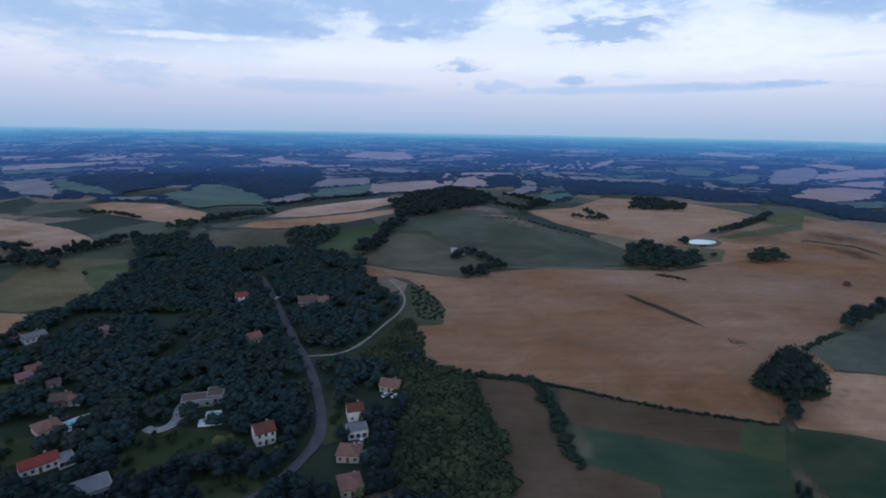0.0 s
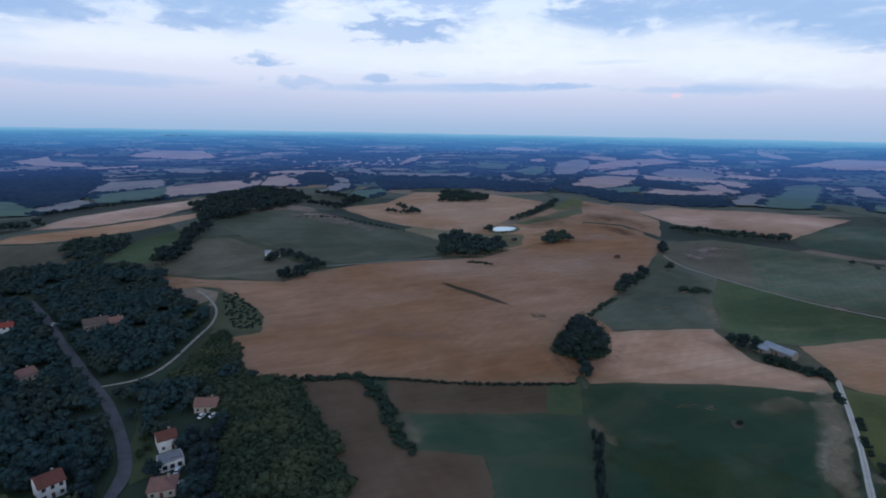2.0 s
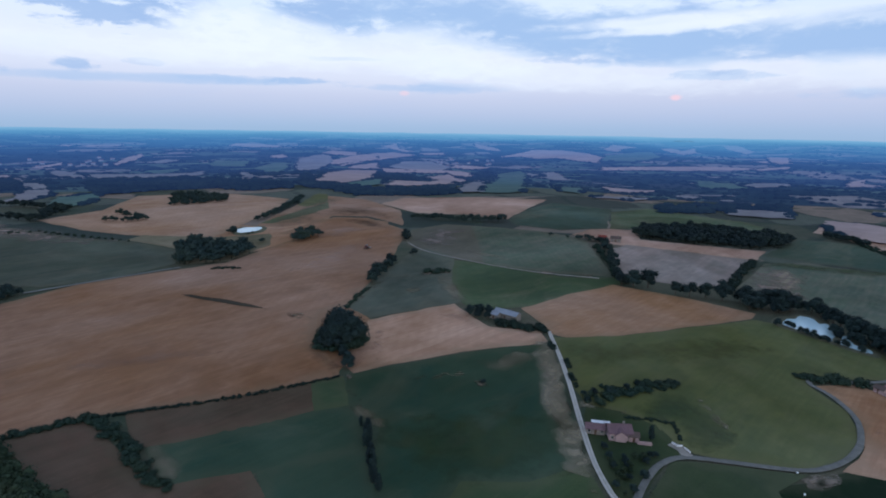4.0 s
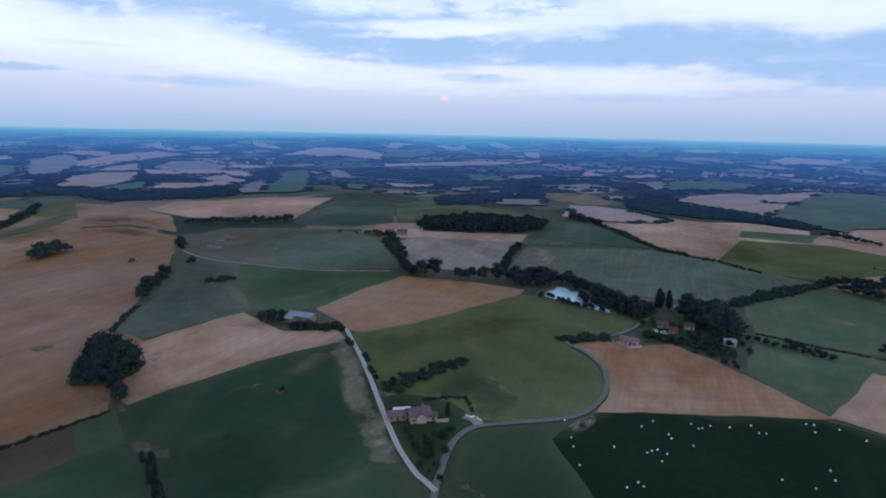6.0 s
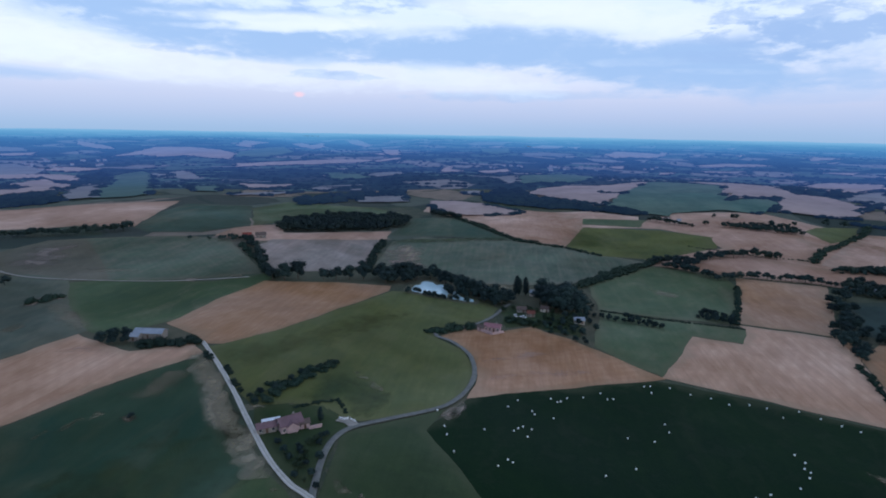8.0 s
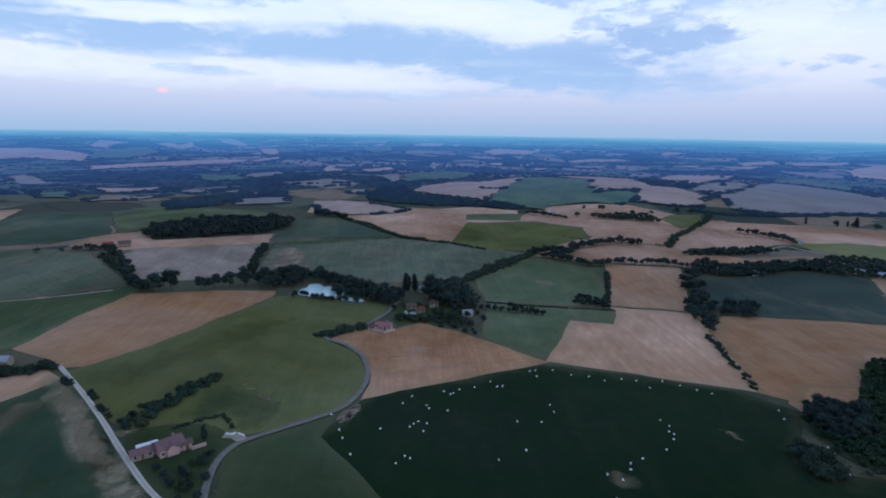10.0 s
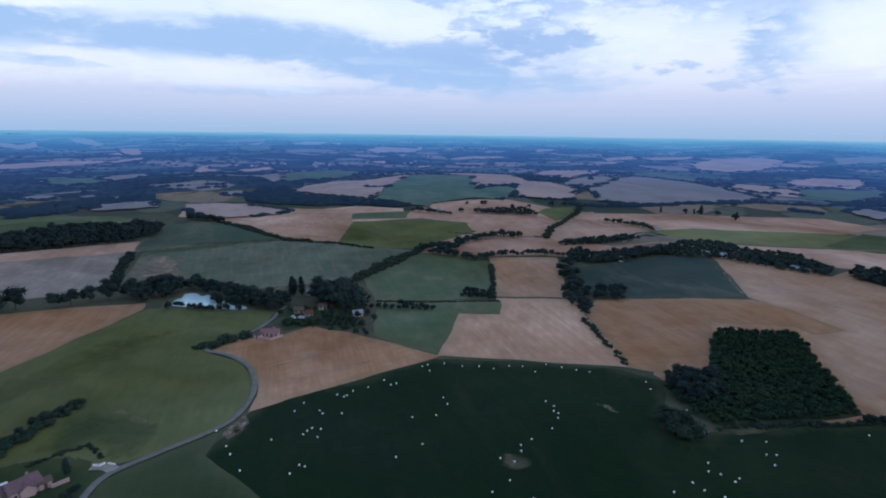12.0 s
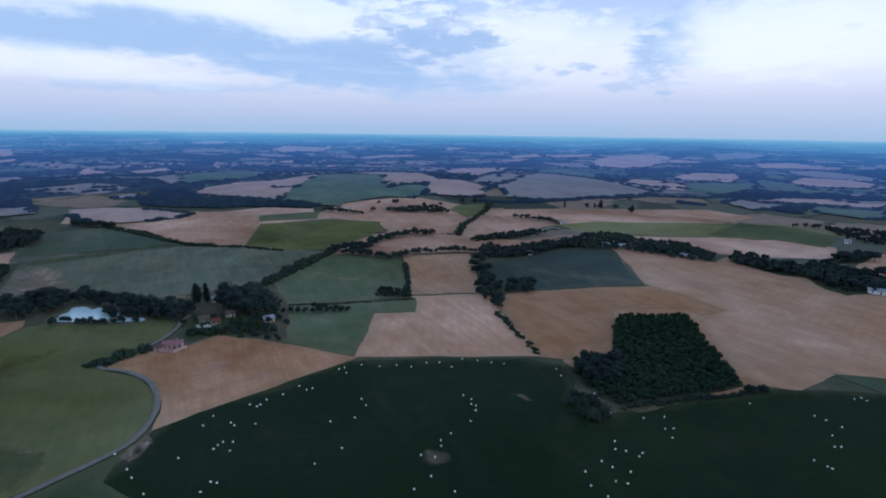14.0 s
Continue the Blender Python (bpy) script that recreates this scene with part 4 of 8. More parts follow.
field("heath", 0, [(357, 399), (408, 450), (457, 445), (473, 421), (410, 352), (362, 306), (355, 354)])
field("dark", 0, [(473, 421), (486, 392), (510, 334), (514, 294), (453, 240), (415, 209), (383, 252), (362, 306), (409, 354)])
field("pale", 0, [(497, 614), (567, 642), (637, 584), (715, 478), (603, 438), (533, 413), (521, 470), (485, 524)])
field("teal", 0, [(529, 408), (614, 438), (694, 454), (722, 373), (580, 304), (531, 332), (514, 382)])
field("green", 0, [(701, 361), (797, 351), (807, 223), (754, 159), (691, 246), (612, 285), (583, 300)])
field("pale", 0, [(523, 313), (573, 312), (601, 280), (562, 254), (592, 203), (622, 147), (574, 144), (542, 212), (517, 267)])
field("fallow", 0, [(497, 254), (528, 252), (555, 190), (570, 145), (461, 131), (434, 158), (428, 188), (434, 213)])
field("pale", 0, [(824, 135), (882, 84), (812, -3), (774, -82), (726, -62), (724, 42), (752, 95)])
field("pale", 0, [(711, 62), (772, -18), (748, -86), (670, -75), (585, -50), (628, 11)])
field("olive", 0, [(584, -52), (693, -81), (675, -166), (639, -215), (586, -203), (537, -133), (549, -82)])
field("green", 0, [(751, -56), (735, -165), (694, -148), (715, -61)])
field("pale", 0, [(690, -162), (735, -221), (762, -281), (699, -331), (625, -305), (588, -308), (522, -265), (549, -223), (594, -207), (649, -203)])
field("pale", 0, [(516, -269), (583, -320), (659, -384), (617, -407), (532, -393), (506, -342), (497, -293)])
field("pale", 0, [(522, -141), (548, -185), (540, -226), (508, -262), (472, -314), (476, -378), (455, -303), (454, -246), (475, -200), (493, -161)])
field("olive", 1, [(672, -328), (697, -351), (703, -398), (637, -360), (611, -324)])
field("pale", 0, [(604, -355), (624, -448), (631, -544), (560, -696), (487, -695), (478, -617), (539, -513), (558, -419), (558, -352)])
field("yellow", 0, [(533, -401), (542, -469), (497, -568), (426, -663), (358, -670), (355, -594), (416, -521), (479, -415)])
field("pale", 0, [(457, -445), (405, -508), (361, -584), (315, -584), (290, -531), (324, -486), (353, -461), (399, -443)])
field("pale", 0, [(260, -504), (279, -590), (257, -620), (213, -523), (238, -510)])
field("sward", 3, [(261, 174), (255, 162), (234, 142), (217, 128), (202, 115), (186, 102), (172, 89), (174, 103), (182, 116), (195, 129), (214, 141), (232, 157), (249, 171)], True)
field("sward", 4, [(254, 167), (251, 160), (232, 142), (217, 129), (200, 114), (187, 104), (173, 91), (175, 101), (186, 114), (198, 125), (213, 135), (229, 150), (241, 161)], True)
field("sward", 3, [(213, 135), (216, 129), (201, 116), (188, 106), (174, 94), (177, 105), (190, 118)], True)
field("sward", 3, [(200, 114), (204, 110), (208, 103), (210, 94), (214, 95), (211, 105), (210, 113), (205, 117)], True)
field("sward", 4, [(203, 129), (201, 116), (180, 96), (160, 78), (158, 91), (170, 105)], True)
field("sward", 3, [(243, 159), (245, 152), (210, 124), (196, 112), (192, 119), (213, 138)], True)
field("sward", 2, [(248, 79), (240, 69), (231, 58), (233, 58), (244, 69), (250, 77)], True)
field("pale", -0.8, [(722, -153), (781, -216), (782, -318), (727, -349), (668, -370), (663, -407), (438, -276), (457, -239), (480, -184), (516, -123), (550, -125), (586, -215), (671, -226), (689, -146)])
field("pale", -0.8, [(574, -284), (655, -385), (642, -501), (536, -591), (482, -710), (461, -576), (534, -418), (527, -380), (523, -330), (503, -289), (523, -252)])
field("pale", -0.8, [(475, -373), (434, -481), (398, -544), (308, -572), (288, -554), (343, -472), (392, -436), (451, -384)])
field("tawny", -0.8, [(411, -387), (366, -408), (331, -427), (339, -458), (299, -450), (268, -455), (242, -435), (223, -430), (208, -457), (186, -414), (230, -325), (285, -322)])
field("tawny", -0.8, [(352, -194), (331, -206), (308, -197), (311, -185)])
field("pale", -0.8, [(878, 145), (786, -10), (798, -98), (757, -160), (689, -146), (688, -79), (603, -55), (628, 10), (688, 48), (766, 94), (786, 138)])
field("green", 1, [(291, 577), (357, 614), (442, 667), (413, 621), (348, 587), (303, 570)])
field("olive", 1, [(389, 660), (492, 770), (495, 749), (445, 672), (394, 645)])
field("green", 3, [(462, -638), (407, -656), (351, -647), (364, -685), (321, -575), (354, -573), (393, -565), (420, -527)])
field("sward", 1, [(537, 129), (564, 117), (536, 91), (479, 84), (456, 95), (467, 112)], True)
field("green", 1, [(577, 139), (608, 74), (628, 10), (606, 10), (576, 82), (550, 133)], True)
field("woods_floor", 1, [(330, -447), (311, -468), (281, -475), (268, -501), (241, -492), (231, -503), (212, -464), (222, -435), (239, -437), (263, -455), (278, -442), (299, -443)])
field("tawny", -0.8, [(219, -177), (247, -203), (237, -227), (285, -263), (260, -322), (237, -312), (182, -261), (154, -243), (157, -222), (171, -207), (197, -196), (207, -179)])
field("woods_floor", 2, [(202, -170), (217, -183), (211, -204), (258, -247), (243, -292), (198, -262), (160, -238), (162, -216), (170, -172), (179, -168)])
field("tawny", -0.8, [(180, 623), (199, 562), (220, 526), (226, 466), (271, 467), (333, 511), (391, 586), (353, 595), (284, 567), (259, 594), (211, 640)])
field("stubble", -0.8, [(283, 520), (361, 557), (405, 536), (417, 504), (355, 423), (344, 465), (320, 491)])
field("lawn", 2, [(-119, 198), (-102, 200), (-85, 197), (-73, 189), (-78, 180), (-96, 174), (-109, 167), (-116, 173)])
field("lawn", 2, [(-168, 188), (-158, 192), (-149, 183), (-153, 177), (-155, 172)])
field("lawn", 2, [(-86, 165), (-67, 172), (-58, 162), (-69, 156), (-84, 156)])
field("lawn", 2, [(-212, 230), (-196, 236), (-185, 226), (-192, 218), (-199, 215)])
field("lawn", 2, [(-236, 274), (-224, 282), (-210, 275), (-214, 261), (-220, 254)])
field("lawn", 2, [(-41, 338), (-33, 374), (-33, 395), (-39, 388), (-43, 361)])
field("lawn", 2, [(-78, 189), (-60, 187), (-60, 180), (-71, 178)])
field("earth", 2, [(-24, 160), (-15, 164), (-3, 160), (-7, 155), (-21, 155)])
field("lawn", 2, [(-50, 236), (-40, 211), (-39, 194), (-44, 190), (-49, 211)])
field("scrub", 1, [(-37, 269), (-10, 262), (15, 246), (21, 205), (25, 162), (4, 156), (-16, 161), (-19, 191), (-15, 222), (-25, 251)])
field("woods_floor", -0.6, [(-242, 321), (-234, 360), (-245, 401), (-256, 446), (-289, 506), (-243, 543), (-207, 484), (-159, 493), (-120, 507), (-75, 473), (-60, 411), (-42, 422), (-26, 339), (-33, 307), (-16, 295), (-10, 258), (13, 248), (19, 203), (21, 156), (-2, 140), (-131, 138), (-234, 256)])
field("lawn", 0, [(361, 9), (379, -4), (366, -14), (358, -43), (320, -40), (329, -23), (336, -8), (328, 4)])
field("earth", 1, [(289, 311), (306, 321), (321, 313), (318, 301), (311, 296), (306, 308), (295, 305)], True)
field("drygrass", 1, [(301, 304), (311, 295), (294, 271), (268, 235), (260, 237), (279, 266), (286, 289)], True)
field("drygrass", 1, [(212, 294), (243, 316), (262, 315), (233, 302), (211, 286)], True)
field("drygrass", 1, [(255, 286), (269, 289), (265, 279), (253, 278)], True)
field("earth", 2, [(184, 159), (188, 157), (190, 148), (184, 152)], True)
field("drygrass", 1, [(166, 184), (175, 178), (188, 172), (188, 167), (173, 174), (164, 179)], True)
field("drygrass", 1, [(214, 170), (230, 167), (230, 157), (218, 152), (210, 159)], True)
field("earth", 2, [(144, 205), (148, 205), (145, 201), (142, 201)], True)
field("drygrass", 2, [(132, 184), (133, 175), (131, 162), (129, 161), (130, 171), (130, 180)], True)
field("earth", 2, [(144, 207), (148, 209), (146, 204), (142, 202)], True)
field("pale", 1, [(189, 239), (195, 240), (166, 207), (160, 206)], True)
field("pale", 1, [(236, 235), (253, 228), (244, 204), (236, 202), (238, 219)], True)
field("drygrass", 2, [(172, 68), (167, 61), (157, 52), (156, 55), (164, 61)], True)
field("earth", 2, [(163, 57), (160, 51), (155, 46), (156, 49)], True)
field("pale", 2, [(276, 17), (293, -14), (301, -41), (286, -14), (272, 15)], True)
field("pale", 2, [(259, 11), (270, -26), (274, -62), (263, -26), (253, 10)], True)
field("pale", 1, [(154, 248), (148, 232), (146, 213), (139, 208), (143, 232)], True)
field("plough", 2, [(161, 301), (168, 297), (173, 287), (163, 287)], True)
field("pale", 1, [(-69, 463), (-27, 442), (19, 420), (-23, 431), (-56, 446)], True)
field("grass", 2, [(51, 189), (56, 182), (53, 179), (50, 181)], True)
field("earth", 3, [(213, 30), (219, 27), (227, 21), (221, 19), (212, 22), (209, 27)], True)
field("pasture", 4, [(215, 26), (219, 25), (222, 22), (217, 22), (214, 24)], True)
field("mark", 3, [(133, 380), (136, 376), (145, 355), (153, 334), (159, 314), (151, 330), (143, 349), (135, 371)])
field("drygrass", 2, [(163, 304), (172, 294), (173, 277), (166, 283)], True)
field("earth", 2, [(376, 259), (384, 253), (386, 240), (375, 247)], True)
field("drygrass", 2, [(186, 159), (189, 157), (188, 152), (184, 154)], True)
field("drygrass", 2, [(240, 73), (239, 68), (233, 59), (233, 63)], True)
field("drygrass", 1, [(173, -75), (172, -83), (164, -82), (162, -74), (167, -71)], True)
field("drygrass", 1, [(200, -131), (196, -135), (189, -136), (192, -132)], True)
field("drygrass", 1, [(166, -159), (167, -168), (158, -208), (154, -228), (157, -206), (162, -167)], True)
field("drygrass", 1, [(289, 296), (294, 275), (270, 246), (288, 277)], True)
field("drygrass", 2, [(156, 81), (154, 70), (152, 78)], True)
field("drygrass", 2, [(140, 202), (131, 170), (128, 168), (137, 199)], True)
field("drygrass", 2, [(243, 74), (240, 67), (230, 58), (233, 64)], True)
field("drygrass", 1, [(437, -104), (429, -128), (411, -128), (417, -106)], True)
field("drygrass", 2, [(128, 181), (131, 175), (128, 157), (126, 160), (126, 172)], True)
field("earth", 1, [(411, -383), (357, -351), (304, -324), (305, -320), (359, -346)], True)
field("drygrass", 1, [(399, 234), (405, 223), (397, 212), (393, 223)], True)
field("pale", 1, [(143, 226), (170, 233), (184, 240), (168, 215), (147, 205), (142, 207)], True)
field("pale", 1, [(37, 316), (86, 297), (117, 269), (69, 283)], True)
field("pale", 1, [(211, 382), (305, 439), (354, 448), (272, 381)], True)
field("pale", 1, [(281, 486), (353, 521), (391, 477), (333, 469)], True)
field("plough", 1, [(377, 557), (408, 530), (399, 459), (379, 491)], True)
field("drygrass", 1, [(197, 177), (230, 167), (239, 158), (220, 149), (200, 158)], True)
field("drygrass", 1, [(291, 272), (269, 247), (262, 248), (280, 277)], True)
field("drygrass", 1, [(416, -223), (392, -232), (367, -213), (383, -214)], True)
field("olive", 1, [(259, 156), (295, 129), (341, 99), (353, 63), (308, 82), (262, 114), (235, 135)], True)
field("pale", 1, [(386, -385), (325, -378), (262, -367), (265, -346), (319, -352)], True)
field("fallow", 1, [(376, 409), (431, 436), (454, 411), (397, 374), (363, 369)], True)
field("drygrass", 1, [(383, 355), (393, 331), (407, 292), (382, 310)], True)


far_field("tan", [(-1914, 2449), (-1869, 2483), (-1816, 2403), (-1827, 2344)])
far_field("tan", [(-1382, 1717), (-1343, 1758), (-1290, 1747), (-1266, 1655), (-1303, 1627), (-1258, 1560)])
far_field("tan", [(-1159, 1434), (-1141, 1499), (-1089, 1547), (-1038, 1591), (-983, 1663), (-961, 1611), (-998, 1503), (-1002, 1442), (-1027, 1375), (-1054, 1303)])
far_field("green", [(-1054, 1303), (-1027, 1375), (-944, 1433), (-884, 1309), (-945, 1246), (-980, 1209)])
far_field("tan", [(-1097, 1753), (-1093, 1821), (-1087, 1917), (-1042, 1823), (-1024, 1676), (-1074, 1634), (-1086, 1665)])
far_field("tan", [(-948, 1702), (-926, 1768), (-905, 1734), (-923, 1679)])
far_field("tan", [(-1029, 1858), (-998, 1965), (-984, 1918), (-999, 1820)])
far_field("tan", [(-919, 1440), (-890, 1504), (-880, 1436)])
far_field("tan", [(-801, 1572), (-775, 1602), (-770, 1542)])
far_field("fallow", [(-870, 1107), (-845, 1161), (-722, 1003), (-605, 856), (-590, 822), (-679, 866), (-774, 951), (-874, 1076)])
far_field("green", [(-818, 1139), (-690, 1052), (-513, 859), (-503, 834), (-564, 855), (-623, 882)])
far_field("green", [(-457, 854), (-429, 910), (-454, 1022), (-453, 1039), (-427, 1005), (-356, 967), (-290, 886), (-265, 831), (-253, 770), (-312, 767), (-332, 732), (-406, 805)])
far_field("fallow", [(-518, 823), (-435, 847), (-419, 814), (-496, 801)])
far_field("wood", [(-593, 832), (-609, 875), (-575, 859), (-540, 818), (-575, 813)])
far_field("fallow", [(-266, 839), (-252, 951), (-228, 916), (-208, 869), (-218, 820), (-249, 783)])
far_field("green", [(-241, 997), (-201, 1045), (-141, 1085), (-131, 969), (-134, 890), (-169, 880), (-207, 886)])
far_field("tan", [(-141, 1085), (-98, 1106), (-48, 1121), (4, 1124), (4, 1018), (-45, 955), (-83, 930), (-110, 915), (-126, 897)])
far_field("fallow", [(-252, 1032), (-261, 1198), (-218, 1204), (-172, 1228), (-143, 1149), (-161, 1070), (-201, 1045)])
far_field("wood", [(-632, 1552), (-507, 1614), (-367, 1578), (-266, 1223), (-256, 1049), (-244, 959), (-259, 873), (-290, 886), (-361, 980), (-412, 1007), (-479, 954), (-521, 858), (-699, 1017), (-870, 1329), (-763, 1528)])
far_field("tan", [(-395, 2128), (-376, 2512), (-307, 2578), (-190, 2581), (-115, 2161), (-181, 2044), (-270, 2083), (-369, 2100)])
far_field("tan", [(-107, 2241), (-72, 2339), (-73, 2227)])
far_field("tan", [(-655, 1902), (-613, 2092), (-550, 1910), (-479, 1897), (-415, 1747), (-471, 1725), (-557, 1775)])
far_field("tan", [(-834, 2057), (-747, 2091), (-736, 2018), (-801, 2002)])
far_field("tan", [(-648, 2215), (-634, 2327), (-621, 2239)])
far_field("tan", [(-411, 1658), (-308, 1802), (-294, 1723), (-376, 1617)])
far_field("tan", [(-534, 1479), (-462, 1519), (-475, 1416)])
far_field("fallow", [(-230, 1644), (-169, 1708), (-41, 1507), (-95, 1389), (-193, 1484)])
far_field("tan", [(15, 1034), (34, 1167), (67, 1218), (83, 1093), (89, 1026), (46, 1019)])
far_field("tan", [(-7, 1124), (22, 1112), (10, 1042), (-6, 1018)])
far_field("tan", [(34, 1404), (94, 1437), (182, 1433), (168, 1269), (104, 1214), (70, 1266), (35, 1195)])
far_field("tan", [(-9, 1324), (20, 1438), (17, 1212), (-1, 1156)])
far_field("wood", [(89, 1141), (124, 1292), (157, 1284), (161, 1171), (144, 1082), (101, 1037), (87, 1066)])
far_field("fallow", [(110, 932), (166, 1120), (185, 1098), (173, 993), (130, 939)])
far_field("fallow", [(155, 1168), (190, 1163), (179, 1061), (147, 1068)])
far_field("green", [(154, 905), (172, 953), (231, 996), (224, 946), (195, 877), (158, 827), (136, 821)])
far_field("fallow", [(308, 1407), (369, 1415), (437, 1399), (528, 1413), (598, 1480), (521, 1286), (399, 1235), (339, 1251), (284, 1262)])
far_field("green", [(467, 1551), (589, 1578), (539, 1485), (446, 1430)])
far_field("fallow", [(251, 1495), (284, 1595), (308, 1476), (281, 1279), (250, 1255)])
far_field("tan", [(457, 1762), (573, 2054), (671, 2208), (621, 2040), (514, 1804), (457, 1728)])
far_field("fallow", [(539, 1764), (639, 1874), (670, 1804), (588, 1722)])
far_field("tan", [(270, 1776), (379, 1968), (347, 1852), (275, 1694)])
far_field("tan", [(108, 1544), (206, 1776), (168, 1587)])
far_field("tan", [(524, 2820), (608, 2950), (556, 2724)])
far_field("tan", [(602, 2780), (833, 3003), (754, 2767), (609, 2688)])
far_field("tan", [(236, 2802), (384, 2842), (285, 2725)])
far_field("tan", [(32, 2388), (83, 2459), (102, 2322), (42, 2260)])
far_field("tan", [(68, 1995), (129, 2000), (116, 1953)])
far_field("wood", [(256, 1162), (334, 1231), (451, 1204), (471, 1104), (550, 943), (505, 872), (429, 892), (415, 969), (326, 1004), (236, 974), (233, 1055)])
far_field("tan", [(1250, 2775), (1379, 2963), (1463, 2805), (1464, 2577), (1306, 2363), (1237, 2516)])
far_field("tan", [(1525, 2662), (1603, 2681), (1537, 2581)])
far_field("tan", [(1719, 2473), (1780, 2489), (1745, 2445)])
far_field("tan", [(1017, 1901), (1089, 1944), (1037, 1817), (972, 1798)])
far_field("tan", [(1260, 1934), (1396, 2064), (1434, 1998), (1465, 1956), (1306, 1765), (1256, 1772), (1250, 1844)])
far_field("fallow", [(833, 1426), (1023, 1714), (1141, 1820), (1224, 1862), (1175, 1731), (996, 1485), (805, 1275), (728, 1212)])
far_field("tan", [(1118, 1644), (1271, 1742), (1559, 1954), (1293, 1614), (1142, 1538), (1000, 1424), (1019, 1508)])
far_field("tan", [(1062, 1448), (1224, 1526), (1066, 1324), (991, 1312), (964, 1351)])
far_field("tan", [(598, 942), (707, 1082), (909, 1273), (996, 1236), (798, 1011), (694, 902), (617, 871), (585, 891), (579, 926)])
far_field("green", [(608, 858), (680, 882), (776, 959), (662, 815), (610, 800), (584, 810)])
far_field("green", [(709, 1457), (822, 1561), (924, 1614), (818, 1426), (648, 1180), (731, 1472)])
far_field("fallow", [(551, 1180), (693, 1455), (553, 1097), (531, 1098)])
far_field("wood", [(607, 1026), (698, 1141), (661, 1044), (621, 980), (579, 959)])
far_field("green", [(752, 1779), (836, 1688), (743, 1529), (662, 1600)])
far_field("wood", [(559, 968), (585, 891), (604, 839), (602, 740), (565, 692), (524, 714), (542, 797), (529, 858)])
far_field("tan", [(1893, 2332), (2045, 2393), (1833, 2100), (1794, 1953), (1712, 1941)])
far_field("fallow", [(2010, 2145), (2046, 2055), (1915, 1903), (1825, 1946)])
far_field("tan", [(1521, 1913), (1657, 1957), (1648, 1794), (1431, 1655), (1276, 1587)])
far_field("tan", [(1719, 1870), (1877, 1828), (1760, 1730), (1696, 1771)])
far_field("fallow", [(1137, 1370), (1342, 1520), (1423, 1456), (1294, 1245), (1156, 1123), (1058, 1173), (1089, 1285)])
far_field("tan", [(1072, 1319), (1121, 1169), (1167, 1077), (1140, 1011), (1045, 935), (1057, 1036), (1019, 1084), (938, 1153)])
far_field("tan", [(899, 956), (1060, 1018), (989, 931), (973, 871), (799, 736), (850, 833)])
far_field("tan", [(675, 812), (738, 861), (777, 809), (896, 878), (785, 724), (733, 732), (671, 758), (643, 774)])
far_field("wood", [(881, 1095), (938, 1039), (809, 878), (729, 877), (730, 907)])
far_field("green", [(1214, 973), (1347, 997), (1234, 895), (766, 559), (727, 557), (693, 600), (881, 733)])
far_field("fallow", [(674, 626), (856, 773), (1013, 853), (706, 599)])
far_field("wood", [(610, 765), (675, 732), (747, 709), (655, 615), (600, 650), (556, 697)])
far_field("wood", [(1175, 1032), (1260, 1031), (1029, 849), (1032, 895)])
far_field("tan", [(2450, 2163), (2301, 1855), (2204, 1759), (2210, 1853), (2319, 2045)])
far_field("fallow", [(2086, 1838), (2067, 1699), (1902, 1659)])
far_field("tan", [(1879, 1512), (2173, 1616), (2352, 1683), (2429, 1540), (2357, 1349), (2071, 1124), (1782, 985), (1816, 1102), (1912, 1235), (1865, 1305), (1962, 1458)])
far_field("tan", [(1260, 1212), (1354, 1264), (1353, 1119), (1225, 1109)])
far_field("fallow", [(1318, 900), (1395, 915), (1251, 787), (1197, 729), (1170, 765), (1212, 818)])
far_field("fallow", [(1279, 928), (1259, 859), (1184, 841)])
far_field("green", [(925, 592), (982, 567), (840, 494), (834, 533)])
far_field("tan", [(2610, 1421), (3023, 1583), (3026, 1434), (2778, 1393), (2547, 1302)])
far_field("tan", [(3081, 1330), (3218, 1315), (3030, 1182), (3381, 1248), (2927, 1069), (2777, 1081), (2873, 1185)])
far_field("tan", [(3648, 1185), (3695, 1115), (3309, 897), (3074, 876), (3337, 1028)])
far_field("green", [(2279, 1226), (2759, 1228), (2301, 978), (1949, 941), (1905, 1044)])
far_field("tan", [(1660, 907), (1769, 834), (1836, 742), (1925, 662), (1963, 597), (1986, 516), (1837, 572), (1713, 660), (1660, 765), (1569, 857)])
far_field("tan", [(1964, 538), (2136, 472), (2035, 449), (1905, 508)])
far_field("tan", [(2941, 752), (2885, 644), (2324, 515), (2215, 524), (2440, 613)])
far_field("tan", [(2292, 641), (2430, 619), (2210, 546)])
far_field("tan", [(1137, 617), (1071, 563), (1067, 508), (1122, 468), (981, 467), (939, 487), (1015, 544)])
far_field("fallow", [(832, 464), (900, 427), (958, 394), (860, 408), (811, 447)])
far_field("fallow", [(1546, 535), (1624, 503), (1518, 493)])
far_field("fallow", [(1294, 369), (1438, 390), (1544, 335), (1306, 282), (1248, 328)])
far_field("fallow", [(1013, 412), (1056, 401), (1050, 354), (983, 364)])
far_field("fallow", [(1032, 339), (1032, 290), (1008, 314)])
far_field("green", [(1405, 502), (1383, 416), (1228, 340), (1203, 408), (1280, 467)])
far_field("fallow", [(3465, 363), (3806, 205), (3884, 53), (3514, 118), (3360, 283)])
far_field("tan", [(3356, -22), (3794, -137), (3761, -284), (3253, -214), (3163, -84)])
far_field("tan", [(3602, -272), (3697, -376), (3126, -298)])
far_field("green", [(3020, 223), (3147, 73), (2596, 46), (2450, 105), (2550, 174)])
